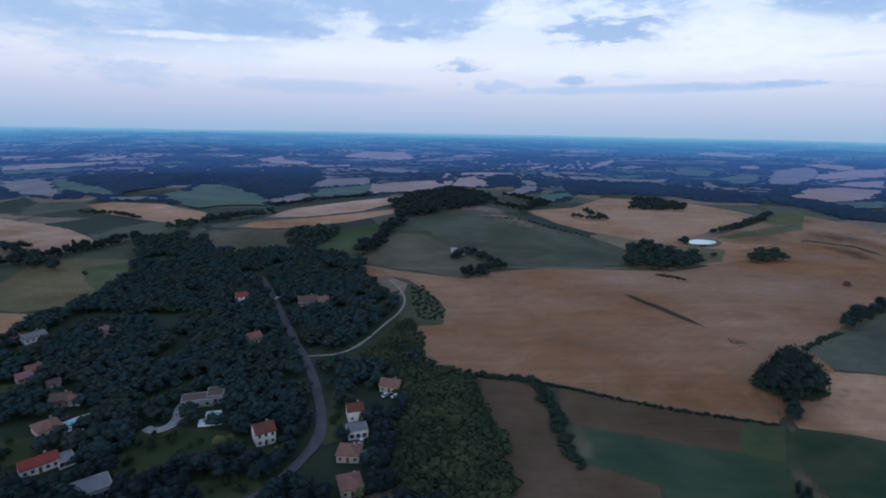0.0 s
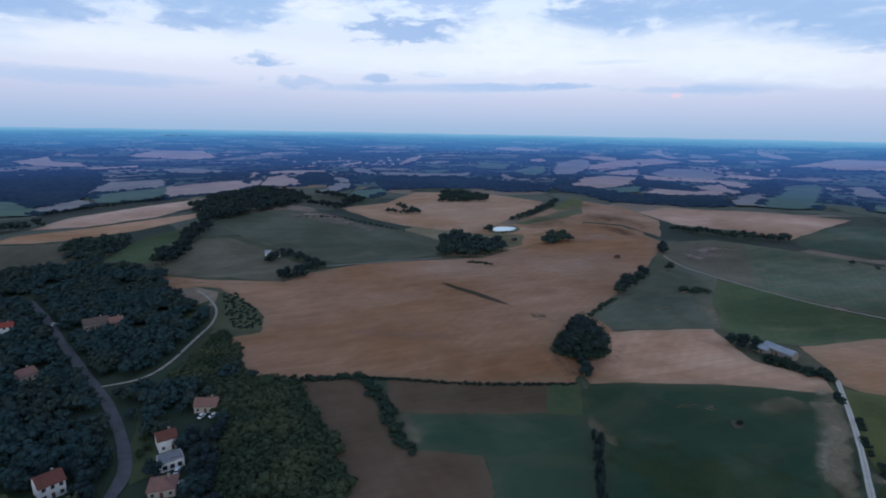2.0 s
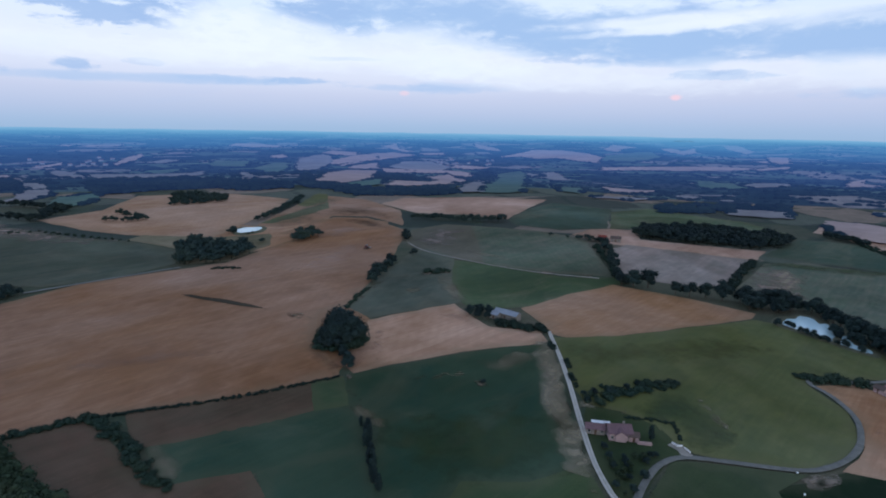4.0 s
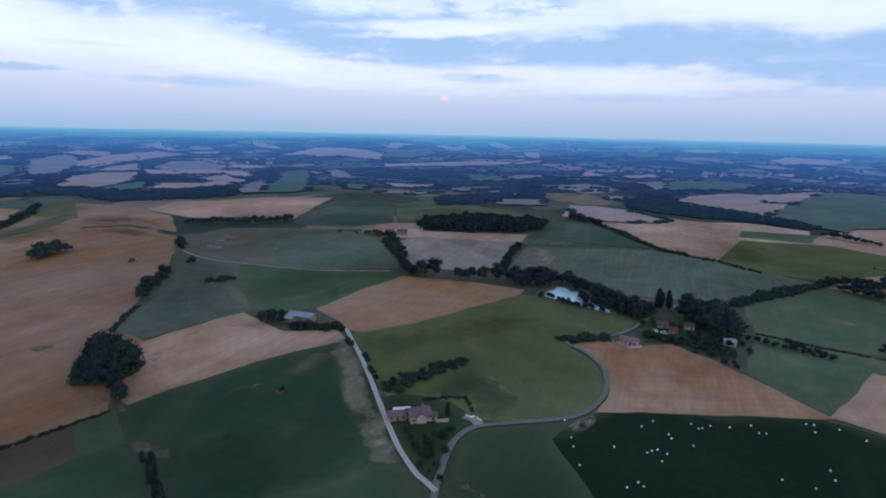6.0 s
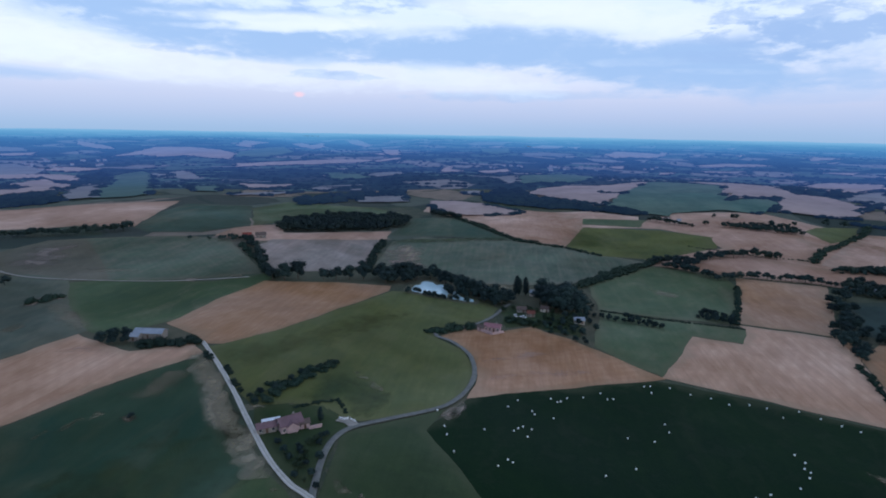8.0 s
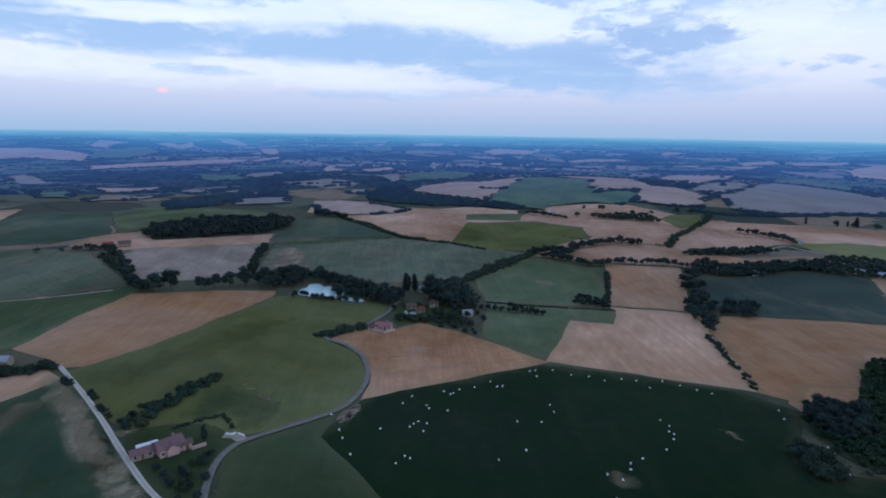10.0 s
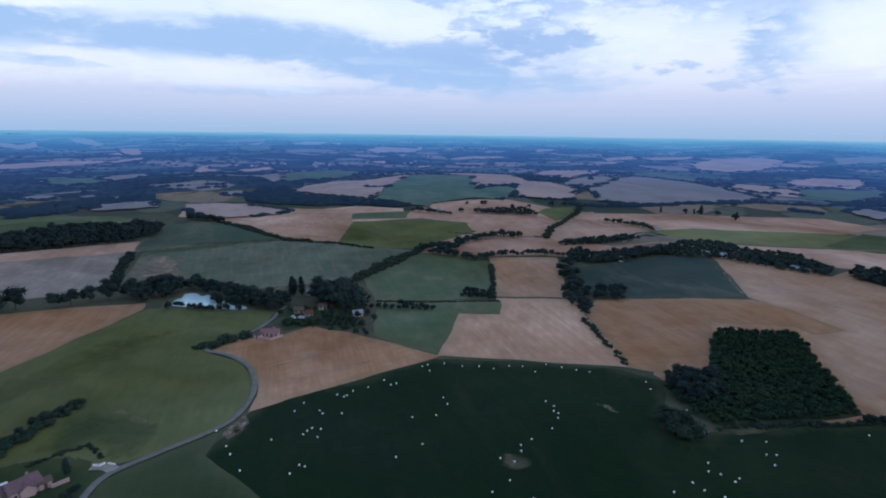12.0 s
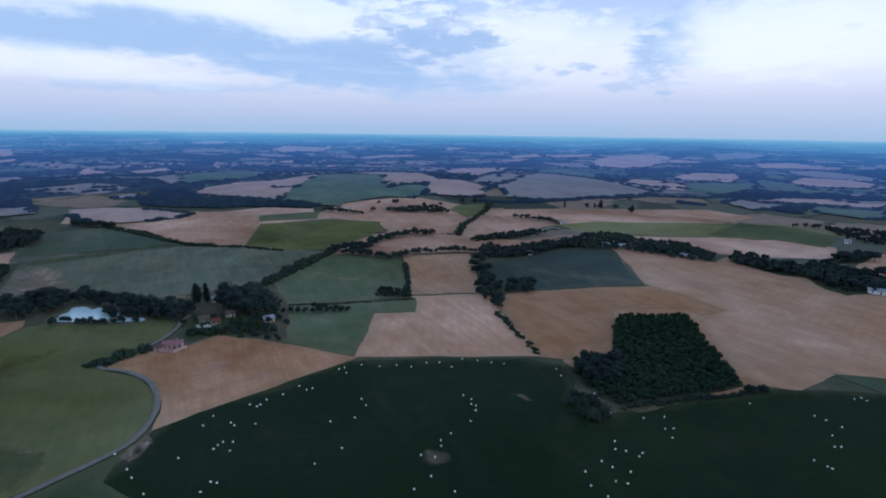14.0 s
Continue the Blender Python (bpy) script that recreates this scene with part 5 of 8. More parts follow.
far_field("tan", [(3229, 206), (3466, 116), (3154, 121)])
far_field("fallow", [(2580, 7), (2722, -100), (2633, -239), (2528, -144), (2460, -18)])
far_field("tan", [(2704, -390), (2957, -481), (2926, -643), (2830, -702), (2574, -568), (2604, -500), (2493, -396)])
far_field("fallow", [(2477, -275), (2466, -357), (2349, -430), (2277, -374), (2353, -296)])
far_field("fallow", [(2431, -468), (2480, -547), (2305, -488)])
far_field("tan", [(1991, -290), (2073, -381), (1927, -337)])
far_field("tan", [(1722, 250), (1806, 225), (1687, 209), (1653, 154), (1492, 216)])
far_field("tan", [(1630, 135), (1780, 39), (1660, 27), (1505, 93)])
far_field("green", [(1426, 1), (1655, -130), (1526, -210), (1240, -123), (1213, -48), (1158, -11), (1170, 6)])
far_field("fallow", [(1264, 65), (1418, 9), (1186, 0), (1150, 24)])
far_field("fallow", [(1016, 109), (1019, 73), (978, 69), (983, 95)])
far_field("tan", [(988, -11), (1091, -44), (1150, -92), (1153, -160), (1248, -245), (1296, -291), (1022, -192), (870, -135), (844, -119), (885, -90), (963, -40)])
far_field("green", [(844, -131), (1022, -192), (1296, -291), (1255, -340), (1138, -392), (962, -333), (872, -312), (892, -344), (917, -398), (810, -354), (774, -315), (793, -278), (781, -216), (755, -195), (783, -165)])
far_field("tan", [(1141, -397), (1287, -367), (1274, -463), (1179, -493), (1089, -480), (996, -454), (955, -487), (856, -490), (758, -427), (765, -380), (793, -349), (925, -404), (913, -351), (888, -319), (980, -341)])
far_field("wood", [(984, 70), (1025, 41), (1068, 0), (988, -11), (931, -38), (851, -95), (820, -116), (787, -165), (769, -154), (798, -113), (818, -51), (858, 16), (902, 54)])
far_field("tan", [(3032, -717), (2959, -747), (2760, -654)])
far_field("tan", [(2870, -831), (2814, -879), (2686, -803)])
far_field("tan", [(2708, -969), (2820, -1059), (2625, -964)])
far_field("tan", [(3545, -1216), (3568, -1272), (3436, -1213)])
far_field("tan", [(2228, -660), (2320, -792), (2258, -893), (2159, -903), (2114, -800), (2171, -683)])
far_field("tan", [(2287, -1106), (2365, -1235), (2305, -1194)])
far_field("tan", [(1793, -430), (1804, -486), (1738, -453), (1715, -412)])
far_field("tan", [(1916, -587), (1904, -722), (1830, -645), (1835, -580)])
far_field("tan", [(1352, -626), (1556, -760), (1538, -831), (1500, -898), (1341, -805), (1167, -663), (1056, -574), (1180, -609), (1074, -517)])
far_field("fallow", [(1014, -551), (1142, -650), (1341, -805), (919, -555), (910, -528), (924, -504)])
far_field("wood", [(1127, -497), (1419, -657), (1074, -517), (1007, -503), (948, -466), (996, -454)])
far_field("wood", [(1011, -510), (1167, -613), (1037, -559), (966, -513)])
far_field("tan", [(2601, -1245), (2485, -1316), (2414, -1155)])
far_field("tan", [(1920, -944), (1961, -1091), (1866, -1014)])
far_field("tan", [(2019, -1261), (2124, -1478), (1953, -1388), (1911, -1221)])
far_field("tan", [(1904, -1111), (1880, -1282), (1812, -1184)])
far_field("tan", [(2025, -1439), (2050, -1745), (1919, -1603), (1886, -1398)])
far_field("tan", [(1696, -1432), (1922, -1733), (1925, -1972), (1773, -1951), (1571, -1702), (1438, -1452), (1409, -1322), (1500, -1305)])
far_field("fallow", [(1756, -1250), (1661, -1362), (1475, -1260), (1497, -1158)])
far_field("tan", [(1548, -722), (1572, -834), (1489, -931), (1320, -808), (1105, -631), (1068, -581), (1136, -559)])
far_field("fallow", [(988, -531), (1169, -683), (1258, -806), (1064, -704), (942, -591), (887, -519), (942, -519)])
far_field("fallow", [(747, -469), (834, -511), (870, -521), (943, -598), (1142, -764), (1295, -905), (1211, -938), (1023, -875), (857, -808), (749, -775), (712, -725), (722, -633), (723, -575), (717, -503)])
far_field("green", [(1420, -991), (1414, -1094), (1280, -1094), (1055, -956), (1075, -903), (1268, -982), (1343, -948)])
far_field("tan", [(919, -874), (1007, -984), (952, -1015), (865, -943), (779, -843), (808, -835)])
far_field("wood", [(1015, -519), (1188, -628), (1000, -547), (964, -512)])
far_field("tan", [(1724, -1865), (1548, -1860), (1501, -1774), (1562, -1721), (1628, -1725)])
far_field("fallow", [(1791, -2220), (1800, -2425), (1686, -2467), (1601, -2233), (1577, -1991)])
far_field("tan", [(1391, -1961), (1402, -2195), (1267, -2118), (1166, -2148), (1134, -1992), (1223, -1919), (1253, -1813)])
far_field("wood", [(1534, -2212), (1405, -2343), (1365, -2208), (1445, -2069)])
far_field("wood", [(1072, -2008), (1117, -2290), (857, -1767), (915, -1774)])
far_field("fallow", [(1154, -1783), (1108, -1887), (1000, -1847), (866, -1736), (795, -1584), (898, -1610), (1041, -1665)])
far_field("tan", [(893, -1409), (957, -1558), (861, -1594), (765, -1536), (715, -1427), (752, -1353), (829, -1354)])
far_field("green", [(1193, -1699), (1056, -1609), (919, -1449), (994, -1467)])
far_field("green", [(977, -1420), (862, -1362), (748, -1263), (672, -1253), (706, -1176), (803, -1190), (966, -1360)])
far_field("tan", [(1123, -1244), (1168, -1385), (1106, -1476), (1017, -1382), (951, -1252), (1007, -1218), (1049, -1203)])
far_field("green", [(830, -937), (918, -1073), (931, -1247), (868, -1243), (778, -1098), (702, -898), (714, -852), (753, -859)])
far_field("tan", [(893, -953), (871, -984), (809, -934), (737, -849), (755, -825)])
far_field("tan", [(617, -874), (660, -1050), (640, -1104), (587, -1099), (549, -1147), (514, -1076), (557, -1029), (588, -984)])
far_field("wood", [(711, -972), (760, -1091), (698, -1200), (604, -1258), (579, -1208), (632, -1143), (667, -1026), (656, -898)])
far_field("fallow", [(607, -792), (635, -871), (591, -853), (572, -883), (530, -819), (538, -766)])
far_field("green", [(566, -948), (515, -967), (489, -1025), (410, -864), (428, -834), (488, -847)])
far_field("wood", [(525, -811), (552, -881), (532, -884), (483, -799), (499, -785)])
far_field("tan", [(892, 147), (895, 110), (870, 61), (786, -10), (770, 14), (754, 53), (762, 93), (806, 125)])
far_field("fallow", [(913, 269), (945, 230), (949, 200), (883, 184), (868, 222), (852, 256)])
far_field("wood", [(878, 372), (958, 321), (1008, 213), (965, 203), (925, 272), (833, 291), (767, 323)])
far_row([(-552, 850), (-538, 845)])
far_row([(-727, 891), (-679, 866)])
far_row([(993, 1458), (1141, 1559), (1263, 1576)])
far_row([(776, 1228), (909, 1331), (964, 1312), (1036, 1287)])
far_row([(1070, 1049), (991, 887)])
far_row([(1021, -137), (1007, -148)])
far_row([(854, -130), (863, -138)])
far_row([(985, -145), (981, -175)])
far_row([(877, -314), (924, -339), (913, -351)])
far_row([(822, -472), (903, -540)])
far_row([(864, -483), (903, -566)])
far_row([(1345, -814), (1396, -913), (1339, -925)])
far_row([(726, -406), (701, -441), (704, -494), (705, -549), (719, -618), (705, -667), (703, -728), (677, -768), (661, -818), (678, -929)])
far_row([(1007, -1228), (1009, -1328)])
far_row([(632, -717), (601, -733)])

road("tarmac", 4.6, [(-145.0, 421.8), (-127.7, 389.6), (-110.9, 353.0), (-92.1, 312.7), (-78.3, 283.4), (-66.9, 259.5), (-58.3, 236.9), (-51.5, 216.0), (-48.2, 200.3), (-48.3, 189.9), (-51.1, 178.8), (-54.6, 169.4), (-60.0, 159.1), (-68.1, 153.6)])
road("gravel", 1.7, [(-71.0, 272.9), (-55.2, 277.1), (-45.2, 291.7), (-35.6, 321.8), (-27.9, 347.5), (-26.8, 374.4), (-33.6, 402.0), (-42.0, 421.6)])
road("lane", 2.3, [(151.6, 62.7), (154.7, 67.7), (158.3, 73.7), (168.5, 85.0), (180.3, 95.6), (197.0, 109.6), (217.0, 126.0), (240.9, 146.8), (268.6, 172.6)])
road("asphalt", 2.5, [(136.7, 57.6), (149.2, 62.5), (161.3, 65.5), (177.5, 68.3), (188.7, 67.9), (197.4, 63.7), (205.5, 52.6), (219.5, 31.5), (230.7, 23.5), (246.1, 19.0), (262.3, 18.7), (281.9, 23.4), (298.2, 34.6), (306.1, 45.1), (315.2, 44.6), (324.3, 30.0), (336.6, 19.7), (351.2, 12.3), (367.8, 7.4), (378.0, 3.3)])
road("gravel", 4.5, [(202.8, 71.4), (201.8, 67.0), (198.7, 62.9)])
road("gravel", 1.8, [(364.3, 407.3), (355.4, 380.9), (353.4, 353.1), (360.8, 304.6), (375.0, 257.6), (400.3, 212.3)])
road("asphalt", 3.5, [(55.6, 461.8), (93.7, 459.6), (158.5, 454.3)])
road("gravel", 3, [(482.7, -333.3), (517.5, -382.9), (497.9, -395.1), (464.4, -419.5)])
road("drive", 4.5, [(-118.5, 199.7), (-113.8, 198.1), (-109.9, 201.6), (-109.4, 207.9), (-111.8, 214.4), (-112.6, 220.2)])

r = 1080.0
while r < 4300:     # small meadows, hedgerows and clumps of trees between the larger fields
    deep = r * rnd.uniform(0.03, 0.055)
    a = radians(-62)
    while a < radians(172):    # clockwise from north
        wide = rnd.uniform(60, 200) * (r / 1700) ** 0.6
        q = rnd.rand()
        cx, cy = (r + deep / 2) * math.sin(a), (r + deep / 2) * math.cos(a)
        if q < 0.16:
            kind = "fallow" if q < 0.07 else "green"
            if not in_far_field(cx, cy):
                FAR_HEAPS[kind].add(*far_patch(cx, cy, wide * 0.7, deep * rnd.uniform(0.2, 0.4), -a + rnd.uniform(-0.1, 0.1), 0.8 + 0.0004 * r))
        for _ in range(int(wide / (17 if q < 0.7 else 11) / (r / 1400) ** 1.2)):
            s = rnd.uniform(-0.5, 0.5) * wide
            d = rnd.normal(0, 3) if q < 0.7 else rnd.uniform(0, deep * 0.5)
            x, y = cx + s * math.cos(a) + (d - deep / 2) * math.sin(a), cy - s * math.sin(a) + (d - deep / 2) * math.cos(a)
            if not in_far_field(x, y):
                far_tree(FAR_HEAPS["wood"], x, y, r)
        a += wide / r * rnd.uniform(0.8, 1.15)
    r += deep

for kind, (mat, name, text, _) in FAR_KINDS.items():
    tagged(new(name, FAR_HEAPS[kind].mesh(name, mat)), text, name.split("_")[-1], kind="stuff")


BANK = two_tone("dry_grass_bank", (0.13, 0.125, 0.075), (0.085, 0.09, 0.055), 0.12, 0.95, 0.3)


def water(name, outline, material, text):
    """A level sheet of water inside a low grassy bank."""
    rim = rounded(outline, True, 4)
    mid = np.mean(rim, 0)
    z = [ground_z(*p) for p in rim]
    top = 0.35 * max(z) + 0.65 * float(np.mean(z)) + 0.5
    bm = bmesh.new()
    up = [bm.verts.new((x, y, top)) for x, y in rim]
    low = [bm.verts.new((x, y, min(z) - 0.5)) for x, y in rim]
    bm.faces.new(up)
    for i in range(len(rim)):
        j = (i + 1) % len(rim)
        bm.faces.new((up[j], up[i], low[i], low[j]))
    bmesh.ops.recalc_face_normals(bm, faces=bm.faces)
    me = bpy.data.meshes.new(name)
    bm.to_mesh(me)
    bm.free()
    me.materials.append(material)
    body = tagged(new(name, me), text, "water", kind="structure")
    rings = []
    for grow, lift in ((0.0, -0.2), (1.0, 0.35), (2.2, 0.3), (7.0, None)):
        ring = []
        for x, y in rim:
            d = math.hypot(x - mid[0], y - mid[1])
            px, py = x + (x - mid[0]) / d * grow, y + (y - mid[1]) / d * grow
            ring.append((px, py, ground_z(px, py) - 0.1 if lift is None else max(top + lift, ground_z(px, py) - 0.1)))
        rings.append(ring)
    k = len(rim)
    faces = [(i * k + j, i * k + (j + 1) % k, i * k + k + (j + 1) % k, i * k + k + j) for i in range(3) for j in range(k)]
    bank = new("bank", sheet_mesh("bank", [p for q in rings for p in q], faces, BANK, True))
    tagged(bank, "low dry grass bank round the water", "bank", kind="structure")
    return body


water("lake", [(395.1, 77.9), (408.8, 78.9), (413.8, 75.1), (422.8, 74.4), (423.0, 67.0), (414.5, 61.8), (417.3, 58.0), (404.5, 51.8), (384.8, 48.5), (385.5, 57.0), (390.2, 67.1)], SKY_PALE_WATER, "pale farm lake among trees, sky reflection painted into its colour")
water("lake", [(384.1, 46.5), (397.5, 46.4), (400.6, 44.3), (387.6, 39.6), (383.1, 30.6), (376.9, 30.0), (378.9, 38.6)], SKY_PALE_WATER, "narrow arm of a pale lake behind trees")
water("pond", [(254.7, 558.2), (267.3, 568.2), (278.1, 568.3), (282.9, 556.0), (268.6, 541.4), (251.4, 541.3)], SKY_PALE_WATER, "pale irrigation pond, sky reflection painted into its colour")


# ---- trees ----
def crown_data(seed, lobes, leaves, leaf, shape, core):
    """A crown of unit height standing on z = 0: lobes with a rough core and loose leaf clumps."""
    r = np.random.RandomState(seed)
    heap = Heap()
    spots = []
    for i in range(lobes):
        if shape == "round":
            a, q = r.uniform(0, 2 * math.pi), math.sqrt(r.uniform(0, 1)) * 0.27
            c = np.array([q * math.cos(a), q * math.sin(a), r.uniform(0.42, 0.80) - q * 0.5])
            s = np.array([1, 1, 0.85]) * r.uniform(0.14, 0.23)
        elif shape == "tall":
            z = (i + 0.5) / lobes
            c = np.array([r.uniform(-0.03, 0.03), r.uniform(-0.03, 0.03), 0.12 + 0.78 * z])
            s = np.array([1, 1, 1.3]) * (0.13 * math.sin(math.pi * (0.2 + 0.72 * z)) + 0.015)
        elif shape == "low":
            c = np.array([r.uniform(-0.5, 0.5), r.uniform(-0.5, 0.5), r.uniform(0.25, 0.55)])
            s = np.array([1, 1, 0.9]) * r.uniform(0.32, 0.48)
        else:  # young plantation tree, narrow and pointed
            z = (i + 0.5) / lobes
            c = np.array([r.uniform(-0.06, 0.06), r.uniform(-0.06, 0.06), 0.22 + 0.66 * z])
            s = np.array([1, 1, 1.0]) * (0.20 * (1.15 - z) + 0.04)
        spots.append((c, s))
        base, tri = core
        heap.add(base * s * (0.76 if leaves > 240 else 0.84) * (1 + 0.22 * r.uniform(-1, 1, (len(base), 1))) + c, tri)
    for _ in range(leaves):
        c, s = spots[r.randint(lobes)]
        d = r.normal(0, 1, 3)
        d[2] = abs(d[2]) * 0.9 - 0.25
        d /= np.linalg.norm(d)
        p = c + d * s * r.uniform(0.78, 1.22)
        u = np.cross(d, r.normal(0, 1, 3))
        u /= np.linalg.norm(u)
        w = np.cross(d + 0.6 * r.normal(0, 1, 3), u)
        w /= np.linalg.norm(w)
        k = leaf * r.uniform(0.6, 1.3)
        heap.add([p - u * k, p - w * k * 0.7, p + u * k, p + w * k * 0.8], [(0, 1, 2), (0, 2, 3)])
    return np.vstack(heap.v), np.vstack(heap.f)


def trunk_data(seed, limbs=4, height=0.55, girth=0.026):
    r = np.random.RandomState(seed)
    heap = Heap()

    def limb(a, b, ra, rb, n=6):
        a, b = np.array(a, float), np.array(b, float)
        d = (b - a) / np.linalg.norm(b - a)
        u = np.cross(d, [0.3, 1, 0.2])
        u /= np.linalg.norm(u)
        w = np.cross(d, u)
        ring = lambda c, q: [c + q * (u * math.cos(2 * math.pi * i / n) + w * math.sin(2 * math.pi * i / n)) for i in range(n)]
        f = []
        for i in range(n):
            j = (i + 1) % n
            f += [(i, j, n + j), (i, n + j, n + i)]
        heap.add(ring(a, ra) + ring(b, rb), f)

    top = (r.uniform(-0.02, 0.02), r.uniform(-0.02, 0.02), height)
    limb((0, 0, -0.02), top, girth, girth * 0.55)
    for i in range(limbs):
        a = 2 * math.pi * i / limbs + r.uniform(-0.4, 0.4)
        z = height * r.uniform(0.5, 0.85)
        limb((0, 0, z), (0.2 * math.cos(a), 0.2 * math.sin(a), z + r.uniform(0.12, 0.22)), girth * 0.5, girth * 0.2, 5)
    return np.vstack(heap.v), np.vstack(heap.f)


def data_mesh(name, data, material):
    heap = Heap()
    heap.add(*data)
    return heap.mesh(name, material)


SHAPE = {"oak": "round", "round": "round", "wood": "round", "poplar": "tall", "hedge": "low", "scrub": "low", "plant": "round", "bloom": "round", "garden": "round", "slope": "low"}
LEAVES = {"oak": LEAF, "round": LEAF, "wood": LEAF_WOOD, "poplar": LEAF, "hedge": LEAF_HEDGE, "scrub": LEAF_HEDGE, "plant": LEAF_PLANT, "bloom": LEAF_LIGHT, "garden": LEAF_GARDEN, "slope": LEAF_GARDEN}
FINE = {s: [crown_data(10 * i + len(s), {"round": 15, "tall": 7, "low": 6, "cone": 6}[s], {"round": 900, "low": 420}.get(s, 520), 0.030 if s != "low" else 0.075, s, ICO1) for i in range(4)]
        for s in ("round", "tall", "low", "cone")}
MID = {s: [crown_data(50 + 7 * i + len(s), {"round": 9, "tall": 6, "low": 4, "cone": 5}[s], 170, 0.056 if s != "low" else 0.10, s, ICO1) for i in range(5)]
       for s in ("round", "tall", "low", "cone")}
TRUNKS = [trunk_data(i) for i in range(3)]
TALL_TRUNK = trunk_data(9, 3, 0.7, 0.02)
SINGLE = {}
tree_rnd = np.random.RandomState(11)
KEEP_OUT = []     # (x, y, radius) where houses, pools and yards stand


def clear_of(x, y, margin=0.0):
    for cx, cy, q in KEEP_OUT:
        if math.hypot(x - cx, y - cy) < q + margin:
            return False
    for line, width in ROADS:
        if np.min(np.hypot(line[:, 0] - x, line[:, 1] - y)) < width / 2 + 0.4 + margin:
            return False
    return True


TREE_NAMES = {"garden": ("garden_tree", "small mid-green garden tree on a lawn", "tree"), "bloom": ("flowering_tree", "pale yellowish flowering garden tree", "tree"), "oak": ("oak_tree", "dark green broadleaf tree at a field edge", "tree"), "round": ("round_tree", "round-crowned dark green tree in a field row", "tree"),
              "poplar": ("poplar_tree", "slender dark columnar poplar tree", "tree"), "wood": ("woodland_tree", "dense dark green tree among the hamlet's woods", "tree"),
              "plant": ("plantation_tree", "young dark green plantation tree", "tree"), "scrub": ("shrub", "low dark scrub bush", "shrub"), "hedge": ("bush", "low dark hedge bush", "bush")}


def single_tree(kind, x, y, h, group=""):
    """One tree of its own: trunk and crown, on meshes shared by its kind."""
    s = SHAPE[kind]
    i = tree_rnd.randint(4)
    if (kind, i) not in SINGLE:
        SINGLE[kind, i] = (data_mesh("crown", FINE[s][i], LEAVES[kind]), data_mesh("trunk", TALL_TRUNK if s == "tall" else TRUNKS[i % 3], BARK))
    crown, trunk = SINGLE[kind, i]
    name, text, cat = TREE_NAMES[kind]
    root = new(name)
    root.location = (x, y, ground_z(x, y) - 0.1)
    root.rotation_euler = (0, 0, tree_rnd.uniform(0, 6.28))
    root.scale = (h * tree_rnd.uniform(0.9, 1.15), h * tree_rnd.uniform(0.9, 1.15), h)
    a, b = new("crown", crown), new("trunk", trunk)
    a.parent = b.parent = root
    tagged(a, kind="")
    return tagged(root, text, cat, group)


def put(heap, kind, x, y, h, fine=False):
    s = SHAPE[kind]
    pool = (FINE if fine else MID)[s]
    v, f = pool[tree_rnd.randint(len(pool))]
    a = tree_rnd.uniform(0, 6.28)
    c, q = math.cos(a), math.sin(a)
    k = h * tree_rnd.uniform(0.98, 1.32)
    w = np.column_stack([(v[:, 0] * c - v[:, 1] * q) * k, (v[:, 0] * q + v[:, 1] * c) * k, v[:, 2] * h])
    heap.add(w + [x, y, ground_z(x, y) - 0.1], f)
    if s in ("round", "cone"):
        tv, tf = TRUNKS[tree_rnd.randint(3)]
        heap.add(tv * h + [x, y, ground_z(x, y) - 0.1], tf)


NEAR = 470.0      # within this reach of the crossroads country trees are things of their own
used = {}


def as_things(kind, spots, h, text, name):
    """Trees near by become things; the rest of a row or wood is one mass."""
    heap, mass = Heap(), 0
    for x, y in spots:
        hh = h * tree_rnd.uniform(0.72, 1.22)
        if kind in ("oak", "round", "poplar", "wood", "plant", "bloom", "garden") and math.hypot(x, y) < NEAR * (0.46 if kind == "wood" else 1) and used.get(kind, 0) < 290:
            used[kind] = used.get(kind, 0) + 1
            single_tree(kind, x, y, hh, TREE_NAMES[kind][0].replace("_", " ") + "s")
        else:
            put(heap, kind, x, y, hh, kind in ("hedge", "scrub") and math.hypot(x, y) < 330)
            mass += 1
    if mass:
        ob = new(name, heap.mesh(name, LEAVES[kind]))
        tagged(ob, text, "hedge" if kind in ("hedge", "scrub", "slope") else "trees", kind="" if kind == "hedge" else "stuff")


def tree_row(kind, h, width, gap, line):
    spots = []
    if len(line) == 1 or gap > 800:
        spots = list(line)
    else:
        for x, y in dense(line, gap, False):
            spots.append((x + tree_rnd.normal(0, width * 0.3), y + tree_rnd.normal(0, width * 0.3)))
    name = {"hedge": "hedge", "poplar": "poplar_row"}.get(kind, "tree_row")
    as_things(kind, spots, h, "dark green hedge of mixed bushes along a field" if kind == "hedge" else "row of dark green trees between fields", name)


